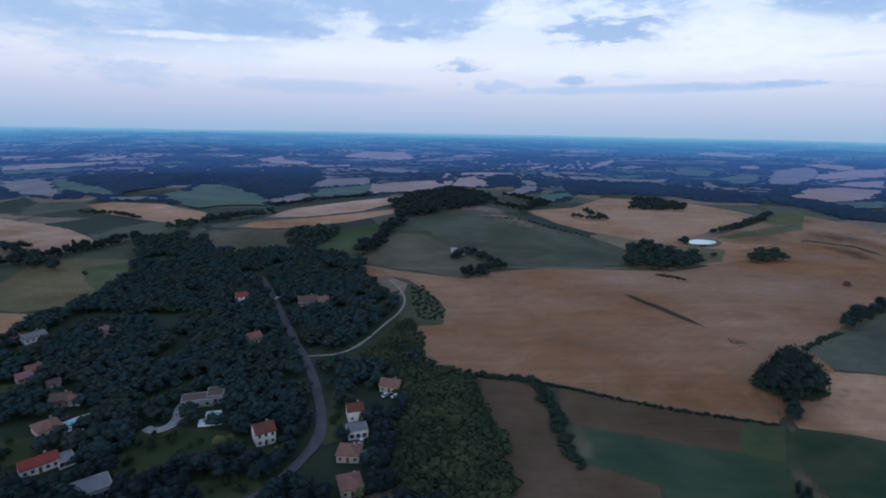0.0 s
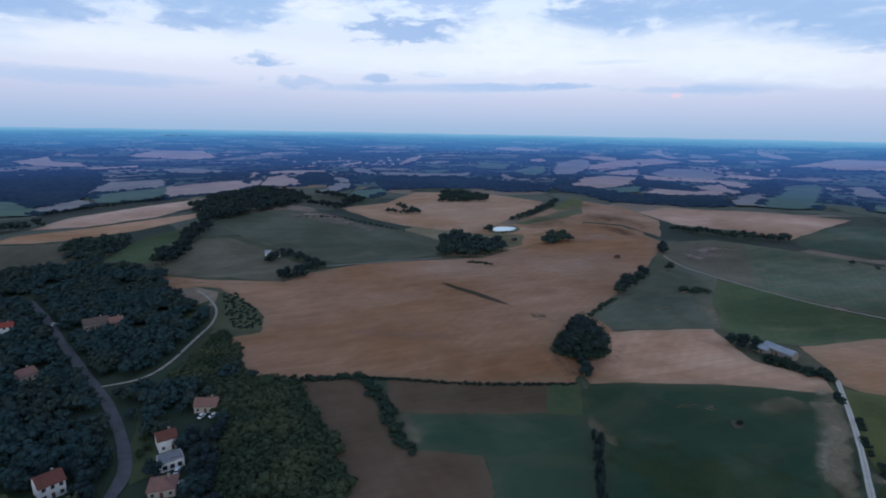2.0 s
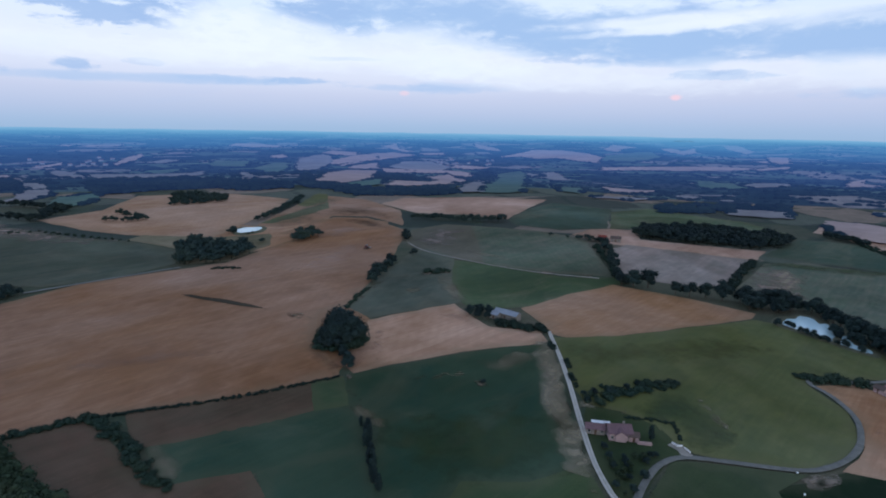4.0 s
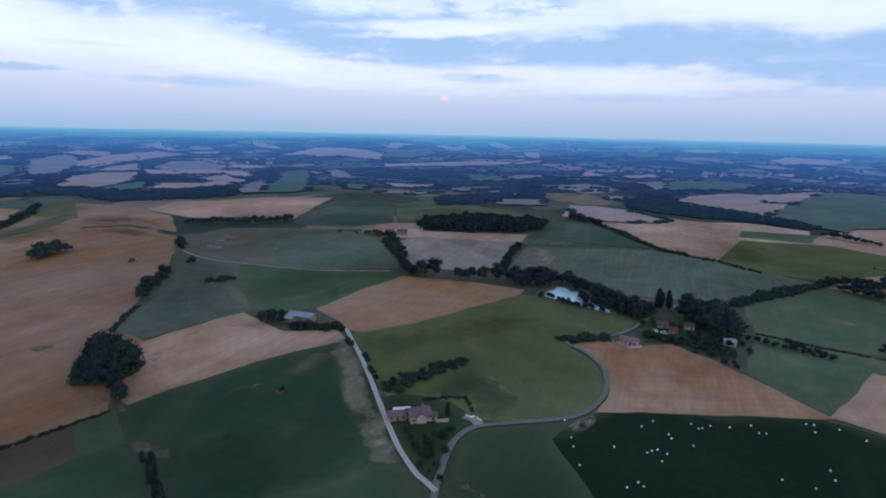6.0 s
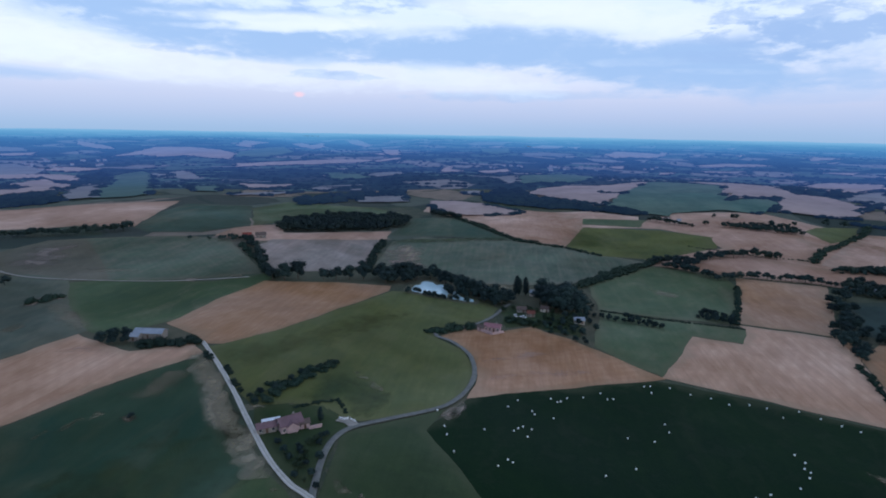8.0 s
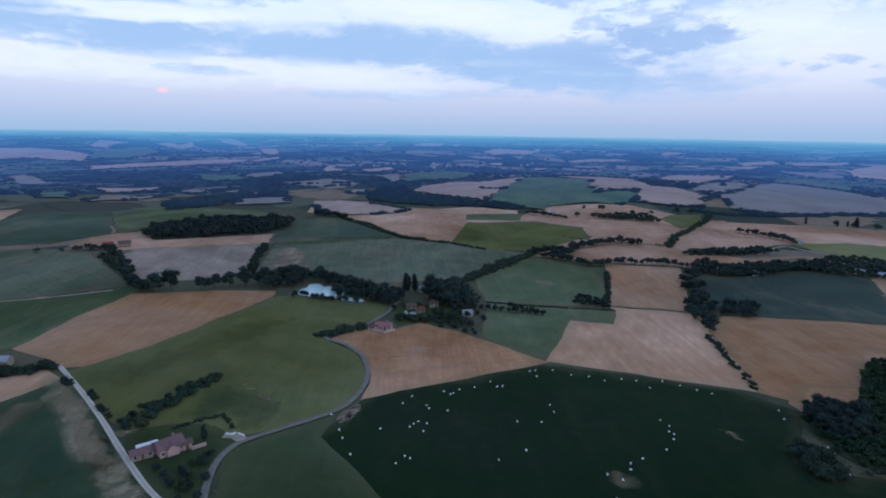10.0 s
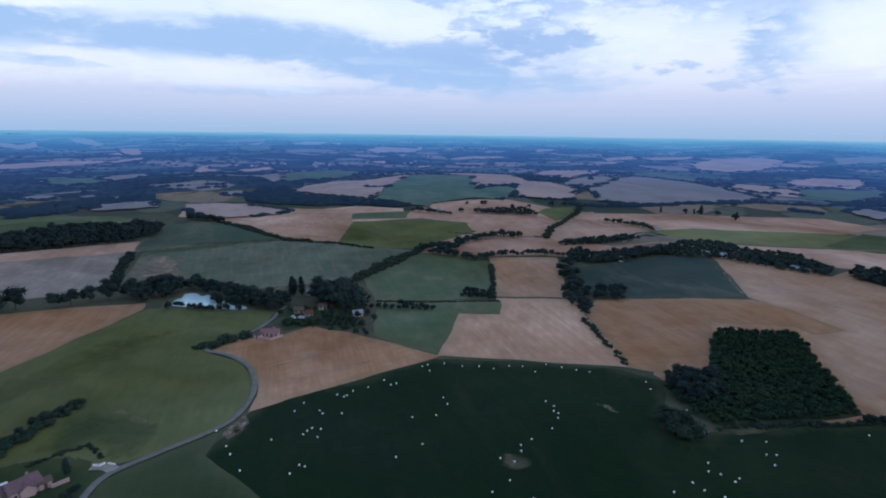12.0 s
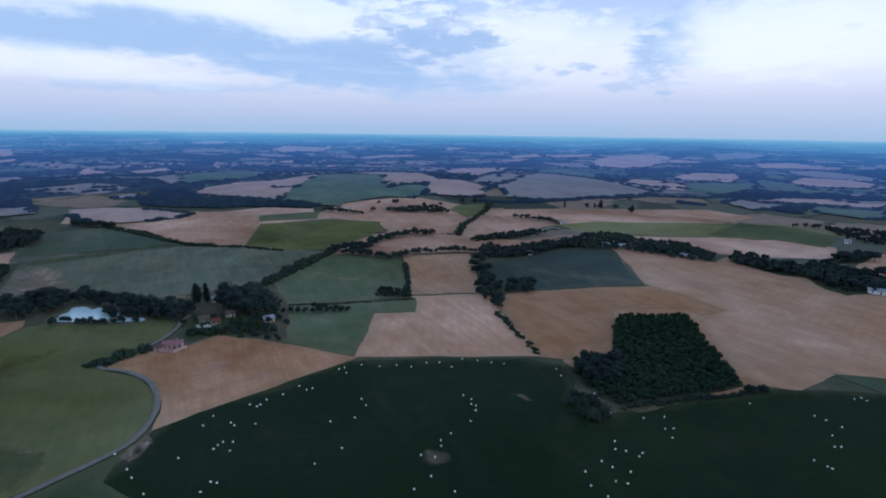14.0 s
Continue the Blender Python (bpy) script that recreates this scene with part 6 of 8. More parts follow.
def copse(kind, h, width, gap, outline):
    x0, y0 = np.min(outline, 0)
    x1, y1 = np.max(outline, 0)
    gx, gy = np.meshgrid(np.arange(x0, x1, gap), np.arange(y0, y1, gap))
    gx = gx.ravel() + tree_rnd.uniform(-0.42, 0.42, gx.size) * gap
    gy = gy.ravel() + tree_rnd.uniform(-0.42, 0.42, gy.size) * gap
    keep = inside(gx, gy, outline)
    spots = list(zip(gx[keep], gy[keep]))
    if kind == "garden":
        spots = [p for p in spots if clear_of(p[0], p[1], 0.8) and noise.noise((p[0] / 9, p[1] / 9, 3.0)) > -0.1]
    if kind == "wood":
        lots = CLEARINGS
        spots = [p for p in spots if clear_of(p[0], p[1], 1.0) and not any(inside([p[0]], [p[1]], q)[0] for q in lots)]
        spots.sort(key=lambda p: math.hypot(*p))
        spots = [p for p in spots if noise.noise((p[0] / 26, p[1] / 26, 1.0)) > -0.28]
    text = {"wood": "dense dark green woodland round the hamlet", "plant": "young dark green tree plantation beside the pasture",
            "scrub": "dark low scrub of mixed bushes", "slope": "bushy green scrub below the hamlet"}.get(kind, "small dark wood of broadleaf trees")
    as_things(kind, spots, h, text, {"wood": "woodland", "plant": "plantation", "scrub": "scrub", "slope": "scrub"}.get(kind, "copse"))


CLEARINGS = [[(-28, 380), (-33, 337), (-45, 298), (-53, 284), (-67, 277), (-63, 260), (-48, 262), (-27, 262), (-7, 274), (-10, 300), (-19, 330), (-22, 375)]]
CLEARINGS.append([(-56, 425), (-45, 432), (-28, 414), (-30, 384), (-46, 390)])
CLEARINGS.append([(206, 109), (211, 97), (212, 81), (203, 68), (199, 64), (190, 68), (178, 68), (161, 65), (157, 67), (162, 76), (174, 89), (186, 99)])
CLEARINGS.append([(-119, 198), (-102, 200), (-85, 197), (-73, 189), (-78, 180), (-96, 174), (-109, 167), (-116, 173)])
CLEARINGS.append([(-168, 188), (-158, 192), (-149, 183), (-153, 177), (-155, 172)])
CLEARINGS.append([(-86, 165), (-67, 172), (-58, 162), (-69, 156), (-84, 156)])
CLEARINGS.append([(-212, 230), (-196, 236), (-185, 226), (-192, 218), (-199, 215)])
CLEARINGS.append([(-236, 274), (-224, 282), (-210, 275), (-214, 261), (-220, 254)])
CLEARINGS.append([(-41, 338), (-33, 374), (-33, 395), (-39, 388), (-43, 361)])
CLEARINGS.append([(-78, 189), (-60, 187), (-60, 180), (-71, 178)])
CLEARINGS.append([(-24, 160), (-15, 164), (-3, 160), (-7, 155), (-21, 155)])
CLEARINGS.append([(-50, 236), (-40, 211), (-39, 194), (-44, 190), (-49, 211)])
CLEARINGS.append([(361, 9), (379, -4), (366, -14), (358, -43), (320, -40), (329, -23), (336, -8), (328, 4)])
CLEARINGS.append([(-37, 269), (-10, 262), (15, 246), (21, 205), (25, 162), (4, 156), (-16, 161), (-19, 191), (-15, 222), (-25, 251)])


# ---- houses ----
def facing(x, y, extra=0.0):
    """Turn in degrees with which a front looks towards the middle of the plan."""
    return math.degrees(math.atan2(-x, y)) + extra


def gable_roof(bm, w, d, h, rise, over=0.45, thick=0.22):
    """A pitched roof with its ridge along x."""
    x, y = w / 2 + over, d / 2 + over
    drop = rise * over / (d / 2)
    prof = [(-y, h - drop), (0, h + rise), (y, h - drop)]
    top = [[bm.verts.new((s * x, py, pz + thick)) for py, pz in prof] for s in (-1, 1)]
    low = [[bm.verts.new((s * x, py, pz)) for py, pz in prof] for s in (-1, 1)]
    for i in (0, 1):
        bm.faces.new((top[0][i], top[1][i], top[1][i + 1], top[0][i + 1]))
        bm.faces.new((low[0][i + 1], low[1][i + 1], low[1][i], low[0][i]))
        for s in (0, 1):
            bm.faces.new((top[s][i + 1], low[s][i + 1], low[s][i], top[s][i]))
    for i in (0, 2):
        bm.faces.new((top[0][i], low[0][i], low[1][i], top[1][i]))
    bmesh.ops.recalc_face_normals(bm, faces=bm.faces)
    return bm


def hip_roof(bm, w, d, h, rise, over=0.5, thick=0.2):
    x, y = w / 2 + over, d / 2 + over
    r = max(0.2, w / 2 - d / 2)
    corner = [(-x, -y), (x, -y), (x, y), (-x, y)]
    low = [bm.verts.new((a, b, h - 0.15)) for a, b in corner]
    eave = [bm.verts.new((a, b, h - 0.15 + thick)) for a, b in corner]
    top = [bm.verts.new((-r, 0, h + rise)), bm.verts.new((r, 0, h + rise))]
    bm.faces.new(low[::-1])
    for i in range(4):
        bm.faces.new((low[i], low[(i + 1) % 4], eave[(i + 1) % 4], eave[i]))
    bm.faces.new((eave[0], eave[1], top[1], top[0]))
    bm.faces.new((eave[1], eave[2], top[1]))
    bm.faces.new((eave[2], eave[3], top[0], top[1]))
    bm.faces.new((eave[3], eave[0], top[0]))
    return bm


def shell(bm, w, d, h, rise, gable=True):
    """Walls with gable ends."""
    pts = [(-d / 2, -0.6), (d / 2, -0.6), (d / 2, h)] + ([(0, h + rise)] if gable else []) + [(-d / 2, h)]
    a = [bm.verts.new((-w / 2, y, z)) for y, z in pts]
    b = [bm.verts.new((w / 2, y, z)) for y, z in pts]
    bm.faces.new(a[::-1])
    bm.faces.new(b)
    for i in range(len(pts)):
        j = (i + 1) % len(pts)
        bm.faces.new((a[i], a[j], b[j], b[i]))
    bmesh.ops.recalc_face_normals(bm, faces=bm.faces)
    return bm


def opening(root, x, y, z, w, h, side, shutters=False):
    """A window in its frame, on the front (-1) or back (1)."""
    bm = bmesh.new()
    for a, b, c, e in ((-w / 2 - 0.1, -w / 2, -h / 2, h / 2), (w / 2, w / 2 + 0.1, -h / 2, h / 2), (-w / 2 - 0.1, w / 2 + 0.1, h / 2, h / 2 + 0.1), (-w / 2 - 0.15, w / 2 + 0.15, -h / 2 - 0.12, -h / 2)):
        box(bm, a, b, -0.08, 0.08, c, e)
    win = part("window", bm, WOODWORK, root)
    win.location = (x, y, z)
    part("pane", box(bmesh.new(), -w / 2, w / 2, -0.03, 0.03, -h / 2, h / 2), GLASS, win)
    if shutters:
        for s in (-1, 1):
            part("shutter", box(bmesh.new(), s * (w * 0.78 + 0.1) - w / 4, s * (w * 0.78 + 0.1) + w / 4, side * 0.03 - 0.04, side * 0.03 + 0.04, -h / 2, h / 2, 0.015), SHUTTER, win)
    return win


def house(x, y, w, d, h, rise, wall, roof, text, turn=0.0, hip=False, chimney=True, windows=3, shutters=False, name="house", floors=1):
    w, d = 0.86 * w, 0.86 * d
    root = new(name)
    root.matrix_world = pose(x, y, ground_z(x, y) + float(lift_at(x, y, 1)), 0, 0, facing(x, y, turn))
    part("wall", shell(bmesh.new(), w, d, h, rise, not hip), wall, root)
    part("roof", (hip_roof if hip else gable_roof)(bmesh.new(), w, d, h, rise), roof, root)
    if not hip:
        part("ridge", box(bmesh.new(), -w / 2 - 0.4, w / 2 + 0.4, -0.16, 0.16, h + rise + 0.14, h + rise + 0.32, 0.05), roof, root)
    if chimney:
        stack = part("chimney", box(bmesh.new(), w * 0.22 - 0.35, w * 0.22 + 0.35, d * 0.1 - 0.3, d * 0.1 + 0.3, h + rise * 0.5, h + rise + 0.7, 0.03), WALL_STONE, root)
        part("cap", box(bmesh.new(), w * 0.22 - 0.45, w * 0.22 + 0.45, d * 0.1 - 0.4, d * 0.1 + 0.4, h + rise + 0.7, h + rise + 0.8), WALL_STONE, stack)
    for k in range(floors):
        z = 1.45 + 2.7 * k
        for side in (-1, 1):
            for i in range(windows):
                px = (i + 0.5) / windows * w - w / 2
                if k == 0 and side == -1 and i == windows // 2:
                    part("door", box(bmesh.new(), px - 0.5, px + 0.5, -d / 2 - 0.05, -d / 2 + 0.05, 0, 2.1, 0.02), SHUTTER, root)
                    continue
                opening(root, px, side * (d / 2 + 0.03), z, 1.0, 1.15, side, shutters)
    far = math.hypot(x, y)
    KEEP_OUT.append((x, y, max(w, d) * 0.75))
    KEEP_OUT.append((x * (1 - 8 / far), y * (1 - 8 / far), max(w, d) * 0.62))
    return tagged(root, text, "house" if name == "house" else name.replace("_", " "))


def flat_house(x, y, w, d, h, wall, text, turn=0.0, name="house", top=None):
    root = new(name)
    root.matrix_world = pose(x, y, ground_z(x, y) + float(lift_at(x, y, 1)), 0, 0, facing(x, y, turn))
    part("wall", box(bmesh.new(), -w / 2, w / 2, -d / 2, d / 2, -0.6, h), wall, root)
    roof = part("roof", box(bmesh.new(), -w / 2 + 0.15, w / 2 - 0.15, -d / 2 + 0.15, d / 2 - 0.15, h + 0.004, h + 0.12), top or ROOF_GREY, root)
    bm = bmesh.new()
    for a, b, c, e in ((-w / 2 - 0.1, w / 2 + 0.1, -d / 2 - 0.1, -d / 2 + 0.15), (-w / 2 - 0.1, w / 2 + 0.1, d / 2 - 0.15, d / 2 + 0.1),
                       (-w / 2 - 0.1, -w / 2 + 0.15, -d / 2 + 0.15, d / 2 - 0.15), (w / 2 - 0.15, w / 2 + 0.1, -d / 2 + 0.15, d / 2 - 0.15)):
        box(bm, a, b, c, e, h + 0.002, h + 0.30)
    part("parapet", bm, CONCRETE, root)
    for i in range(3):
        opening(root, (i - 1) * w / 3.3, -d / 2 - 0.03, 1.4, 1.4, 1.5, -1)
    KEEP_OUT.append((x, y, max(w, d) * 0.6))
    return tagged(root, text, "house" if name == "house" else name.replace("_", " "))


def slab(name, x, y, w, d, h, material, text, turn=0.0, category="terrace"):
    bm = box(bmesh.new(), -w / 2, w / 2, -d / 2, d / 2, -0.3, h, 0.04)
    me = bpy.data.meshes.new(name)
    bm.to_mesh(me)
    bm.free()
    me.materials.append(material)
    ob = new(name, me)
    ob.matrix_world = pose(x, y, ground_z(x, y) + float(lift_at(x, y, 1)), 0, 0, facing(x, y, turn))
    KEEP_OUT.append((x, y, max(w, d) * 0.5))
    return tagged(ob, text, category)


def veranda(x, y, w, d, h, text, turn):
    """Posts, a low back wall and a sloping white sheet over them."""
    root = new("veranda")
    root.matrix_world = pose(x, y, ground_z(x, y) + float(lift_at(x, y, 1)), 0, 0, facing(x, y, turn))
    for sx in (-1, 0, 1):
        for sy in (-1, 1):
            cx, cy = sx * (w / 2 - 0.15), sy * (d / 2 - 0.15)
            part("post", box(bmesh.new(), cx - 0.07, cx + 0.07, cy - 0.07, cy + 0.07, -0.3, h), WOODWORK, root)
    part("back_wall", box(bmesh.new(), -w / 2, w / 2, d / 2 - 0.05, d / 2 + 0.15, -0.3, h - 0.1), CONCRETE, root)
    part("front_panel", box(bmesh.new(), -w / 2, w / 2, -d / 2 - 0.05, -d / 2 + 0.05, -0.3, h * 0.62), CONCRETE, root)
    part("side_panel", box(bmesh.new(), -w / 2 - 0.05, -w / 2 + 0.05, -d / 2 + 0.1, d / 2 - 0.1, -0.3, h * 0.8), CONCRETE, root)
    part("roof", box(bmesh.new(), -w / 2 - 0.2, w / 2 + 0.2, -d / 2 - 0.2, d / 2 + 0.2, h, h + 0.12, 0.03), TARP_WHITE, root, "white sheet roof")
    KEEP_OUT.append((x, y, max(w, d) * 0.5))
    return tagged(root, text, "veranda")


def pool(x, y, w, d, turn):
    root = new("swimming_pool")
    root.matrix_world = pose(x, y, ground_z(x, y) + float(lift_at(x, y, 2)) + 0.05, 0, 0, facing(x, y, turn))
    bm = bmesh.new()
    for a, b, c, e in ((-w / 2 - 0.8, w / 2 + 0.8, -d / 2 - 1.6, -d / 2), (-w / 2 - 0.8, w / 2 + 0.8, d / 2, d / 2 + 0.8), (-w / 2 - 0.8, -w / 2, -d / 2, d / 2), (w / 2, w / 2 + 0.8, -d / 2, d / 2)):
        box(bm, a, b, c, e, -0.3, 0.22)
    part("coping", bm, TARP_WHITE, root, "white paved pool surround")
    part("water", box(bmesh.new(), -w / 2, w / 2, -d / 2, d / 2, -0.4, 0.12), POOL, root, "bright turquoise pool water")
    KEEP_OUT.append((x, y, max(5.5, w * 0.9)))
    return tagged(root, "turquoise garden swimming pool with white paving", "swimming pool")


def car(x, y, paint, text, turn):
    root = new("parked_car")
    root.matrix_world = pose(x, y, ground_z(x, y) + float(lift_at(x, y, 3)) + 0.1, 0, 0, turn)
    bm = box(bmesh.new(), -2.1, 2.1, -0.86, 0.86, 0.3, 0.85, 0.12)
    part("body", bm, paint, root)
    bm = bmesh.new()
    made = bmesh.ops.create_cube(bm, size=1, matrix=Matrix.LocRotScale((-0.2, 0, 1.12), None, (2.5, 1.5, 0.58)))["verts"]
    for v in made:
        if v.co.z > 1.1:
            v.co.x = -0.2 + (v.co.x + 0.2) * 0.68
            v.co.y *= 0.86
    part("windows", bm, GLASS, root, "dark car windows")
    part("roof", box(bmesh.new(), -1.02, 0.62, -0.62, 0.62, 1.41, 1.47, 0.02), paint, root)
    for sx in (-1.3, 1.3):
        for sy in (-0.8, 0.8):
            bm = bmesh.new()
            bmesh.ops.create_cone(bm, cap_ends=True, segments=14, radius1=0.32, radius2=0.32, depth=0.2, matrix=Matrix.Translation((sx, sy, 0.32)) @ Matrix.Rotation(radians(90), 4, "X"))
            part("wheel", bm, RUBBER, root)
    return tagged(root, text, "car")


TRACTOR_RED = two_tone("dull_red_machine_paint", (0.10, 0.042, 0.035), (0.075, 0.036, 0.032), 0.8, 0.5)


def tractor(x, y, turn):
    root = new("harvester")
    root.matrix_world = pose(x, y, ground_z(x, y) + float(lift_at(x, y, 3)), 0, 0, turn)
    part("body", box(bmesh.new(), -3.2, 2.0, -1.3, 1.3, 0.9, 2.9, 0.2), TRACTOR_RED, root)
    part("cab", box(bmesh.new(), 1.2, 2.9, -1.0, 1.0, 1.6, 3.6, 0.15), GLASS, root, "dark glazed driver's cab")
    part("header", box(bmesh.new(), 3.2, 4.2, -3.0, 3.0, 0.25, 1.1, 0.12), METAL_GREY, root, "wide grey cutting header")
    part("tank", box(bmesh.new(), -2.4, 0.6, -1.1, 1.1, 2.9, 3.5, 0.1), TRACTOR_RED, root)
    for sx, q in ((1.8, 0.9), (-2.3, 0.6)):
        for sy in (-1.45, 1.45):
            bm = bmesh.new()
            bmesh.ops.create_cone(bm, cap_ends=True, segments=18, radius1=q, radius2=q, depth=0.5, matrix=Matrix.Translation((sx, sy, q)) @ Matrix.Rotation(radians(90), 4, "X"))
            part("wheel", bm, RUBBER, root)
    return tagged(root, "dull red combine harvester working on the stubble", "harvester")


def garden_wall(line, h, material, text):
    p = dense(line, 6, False)
    bm = bmesh.new()
    for (x0, y0), (x1, y1) in zip(p[:-1], p[1:]):
        m = Matrix.Translation(((x0 + x1) / 2, (y0 + y1) / 2, ground_z(x0, y0) + h / 2)) @ Matrix.Rotation(math.atan2(y1 - y0, x1 - x0), 4, "Z")
        bmesh.ops.create_cube(bm, size=1, matrix=m @ Matrix.Diagonal((math.dist((x0, y0), (x1, y1)), 0.35, h + 0.6, 1)))
    me = bpy.data.meshes.new("garden_wall")
    bm.to_mesh(me)
    bm.free()
    me.materials.append(material)
    return tagged(new("garden_wall", me), text, "wall")


# village walls and roofs glow with the same painted haze
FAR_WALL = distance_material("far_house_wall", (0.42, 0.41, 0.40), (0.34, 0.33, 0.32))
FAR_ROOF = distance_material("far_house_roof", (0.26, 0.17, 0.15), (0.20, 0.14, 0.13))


def far_house(x, y, w, turn):
    """A house of a far village: walls and a tiled roof."""
    root = new("village_house")
    root.matrix_world = pose(x, y, ground_z(x, y) + 1.0, 0, 0, facing(x, y, turn))
    part("wall", shell(bmesh.new(), 0.8 * w, 7, 4.6, 1.9), FAR_WALL, root)
    part("roof", gable_roof(bmesh.new(), 0.8 * w, 7, 4.6, 1.9), FAR_ROOF, root)
    return tagged(root, "pale house with a tiled roof in a distant village", "house", "distant village houses")


# the hamlet
house(-68.7, 193.2, 8.5, 9.5, 5.2, 1.9, WALL_WHITE, ROOF_RED, "two-storey white rendered house with a dark red tiled roof", turn=12, floors=2, windows=3)
house(-36.1, 211.5, 7.5, 8.5, 4.6, 1.7, WALL_WHITE, ROOF_RED, "white rendered house with a dark red-brown tiled roof", turn=8, floors=1, windows=2)
flat_house(-33.0, 197.9, 8, 6.5, 3.2, WALL_WHITE, "white flat-roofed garage annex beside a house", turn=8)
house(-33.4, 182.8, 9.5, 9, 3, 2, WALL_CREAM, ROOF_TERRA, "low cream house with a hipped terracotta roof", turn=-12, hip=True, windows=3)
house(-30.0, 164.1, 8.5, 10, 3, 2.1, WALL_CREAM, ROOF_TERRA, "low cream house with a reddish terracotta roof", turn=10, hip=True, windows=3)
house(-23.2, 236.9, 10.5, 8, 3, 2.2, WALL_CREAM, ROOF_TERRA, "cream bungalow with an uneven terracotta roof", turn=-18, windows=3)
house(-106.8, 292.6, 8.5, 8.5, 3.2, 2.2, WALL_CREAM, ROOF_TERRA, "small cream house with a terracotta roof among trees", turn=25, windows=3)
house(-138.2, 361.7, 9.5, 7, 5, 1.8, WALL_WHITE, ROOF_BRIGHT, "white two-storey house with a bright red roof", turn=-5, floors=2, windows=3)
house(-92.3, 359.4, 15, 8, 4, 2.4, WALL_STONE, ROOF_BROWN, "long stone farmhouse with a brown tiled roof", turn=6, windows=5, shutters=True)
house(-81.3, 357.4, 8, 7.5, 4.2, 2.4, WALL_STONE, ROOF_TERRA, "stone farmhouse wing with a terracotta roof and chimney", turn=6, windows=3)
flat_house(-106.4, 220.7, 13, 7, 3.4, CONCRETE, "modern flat-roofed villa with a brown-grey roof and white edges", turn=-8, top=ROOF_BROWN)
flat_house(-100.4, 225.4, 7, 9, 3.6, CONCRETE, "flat-roofed villa wing with a brown-grey roof beside a pool", turn=-8, top=ROOF_BROWN)
house(-155.6, 196.2, 9.5, 10, 3, 2.1, WALL_CREAM, ROOF_TERRA, "low cream house with a pale terracotta hipped roof", turn=14, hip=True, windows=3)
house(-164.9, 218.6, 9, 8, 3, 2, WALL_STONE, ROOF_BROWN, "stone house with a weathered brown roof", turn=-20, windows=3)
house(-159.1, 218.6, 5, 5, 2.8, 1.4, WALL_CREAM, ROOF_TERRA, "small cream outbuilding with a terracotta roof", turn=-20, windows=1, chimney=False)
house(-141.8, 172.4, 13, 7.5, 3, 1.8, WALL_WHITE, ROOF_BRIGHT, "long low white house with a bright red roof", turn=8, windows=5)
flat_house(-134.6, 176.0, 5, 6, 2.8, WALL_WHITE, "small white flat-roofed annex", turn=8)
house(-196.9, 246.3, 9, 7, 3.2, 2, WALL_CREAM, ROOF_TERRA, "cream house with a terracotta roof at the wood edge", turn=15, windows=3)
house(-196.7, 238.7, 7, 6, 2.8, 1.7, WALL_STONE, ROOF_PINK, "low stone annex with a faded pink roof", turn=15, windows=2, chimney=False)
house(-228.2, 287.5, 13, 7, 3, 1.9, WALL_WHITE, ROOF_GREY, "white house with a grey roof beside a field", turn=24, windows=4)
flat_house(-114.8, 159.6, 11, 9, 3.4, CONCRETE, "grey flat-roofed building among dark trees", turn=5)
house(-192.8, 295.0, 5, 6, 4.6, 1.5, WALL_CREAM, ROOF_PINK, "narrow pale house half hidden by trees", turn=0, windows=2)
house(-179.1, 233.4, 6, 5, 2.6, 1.3, WALL_CREAM, ROOF_BROWN, "small cream garden house with a brown roof", turn=10, windows=1, chimney=False)
house(-31.1, 197.0, 3, 3, 2.2, 0.9, WALL_WHITE, ROOF_BROWN, "small garden shed with a brown roof", windows=1, chimney=False, name="garden_shed")
pool(-96.0, 211.4, 4.6, 4.2, -8)
slab("terrace", -95.0, 205.6, 9, 6, 0.12, TARP_WHITE, "pale paved terrace beside the pool", -8)
pool(-150.2, 202.9, 7, 4, 20)
slab("terrace", -147.5, 195.3, 11, 5, 0.1, CONCRETE, "pale concrete yard beside a house", 14)
slab("terrace", -149.8, 206.5, 9, 4, 0.1, CONCRETE, "pale concrete drive beside a garden", 14)
slab("terrace", -29.2, 184.5, 6, 5, 0.1, CONCRETE, "pale concrete terrace by a house", 8)
car(-83.5, 346.6, CAR_WHITE, "small white car parked beside a house", 10)
car(-85.1, 340.9, CAR_WHITE, "small white car parked beside a house", 40)
car(-116.8, 369.9, CAR_WHITE, "small white car parked beside a house", 70)
car(-128.6, 382.0, CAR_WHITE, "small white car parked beside a house", 20)
car(-144.7, 194.6, CAR_WHITE, "small white car parked beside a house", 30)
car(-155.3, 204.9, CAR_DARK, "small dark car parked in a yard", 60)
car(-30.3, 192.0, CAR_WHITE, "small white car parked beside a house", 80)
car(-29.0, 183.4, CAR_WHITE, "small white car parked beside a house", 10)
car(-20.3, 228.6, CAR_WHITE, "small white car parked beside a house", 30)
car(-25.1, 229.6, CAR_WHITE, "small white car parked beside a house", 60)
car(-143.3, 355.6, CAR_WHITE, "small white car parked beside a house", 20)
car(-33.8, 186.9, CAR_WHITE, "small white car parked beside a house", 0)
car(351.0, -1.1, CAR_WHITE, "small white car parked beside a house", 20)
car(349.0, -6.1, CAR_WHITE, "small white car parked beside a house", 70)

# farms beyond
house(193.0, 88.6, 10.5, 8.5, 3.2, 1.9, WALL_PINK, ROOF_MAUVE, "pink rendered farmhouse with a weathered brown-mauve roof beside the lane", turn=18, windows=4)
house(188.7, 96.6, 8.6, 4.6, 2.5, 1.2, WALL_STONE, ROOF_MAUVE, "low farmhouse wing with a weathered brown-mauve roof", turn=6, windows=3, chimney=False)
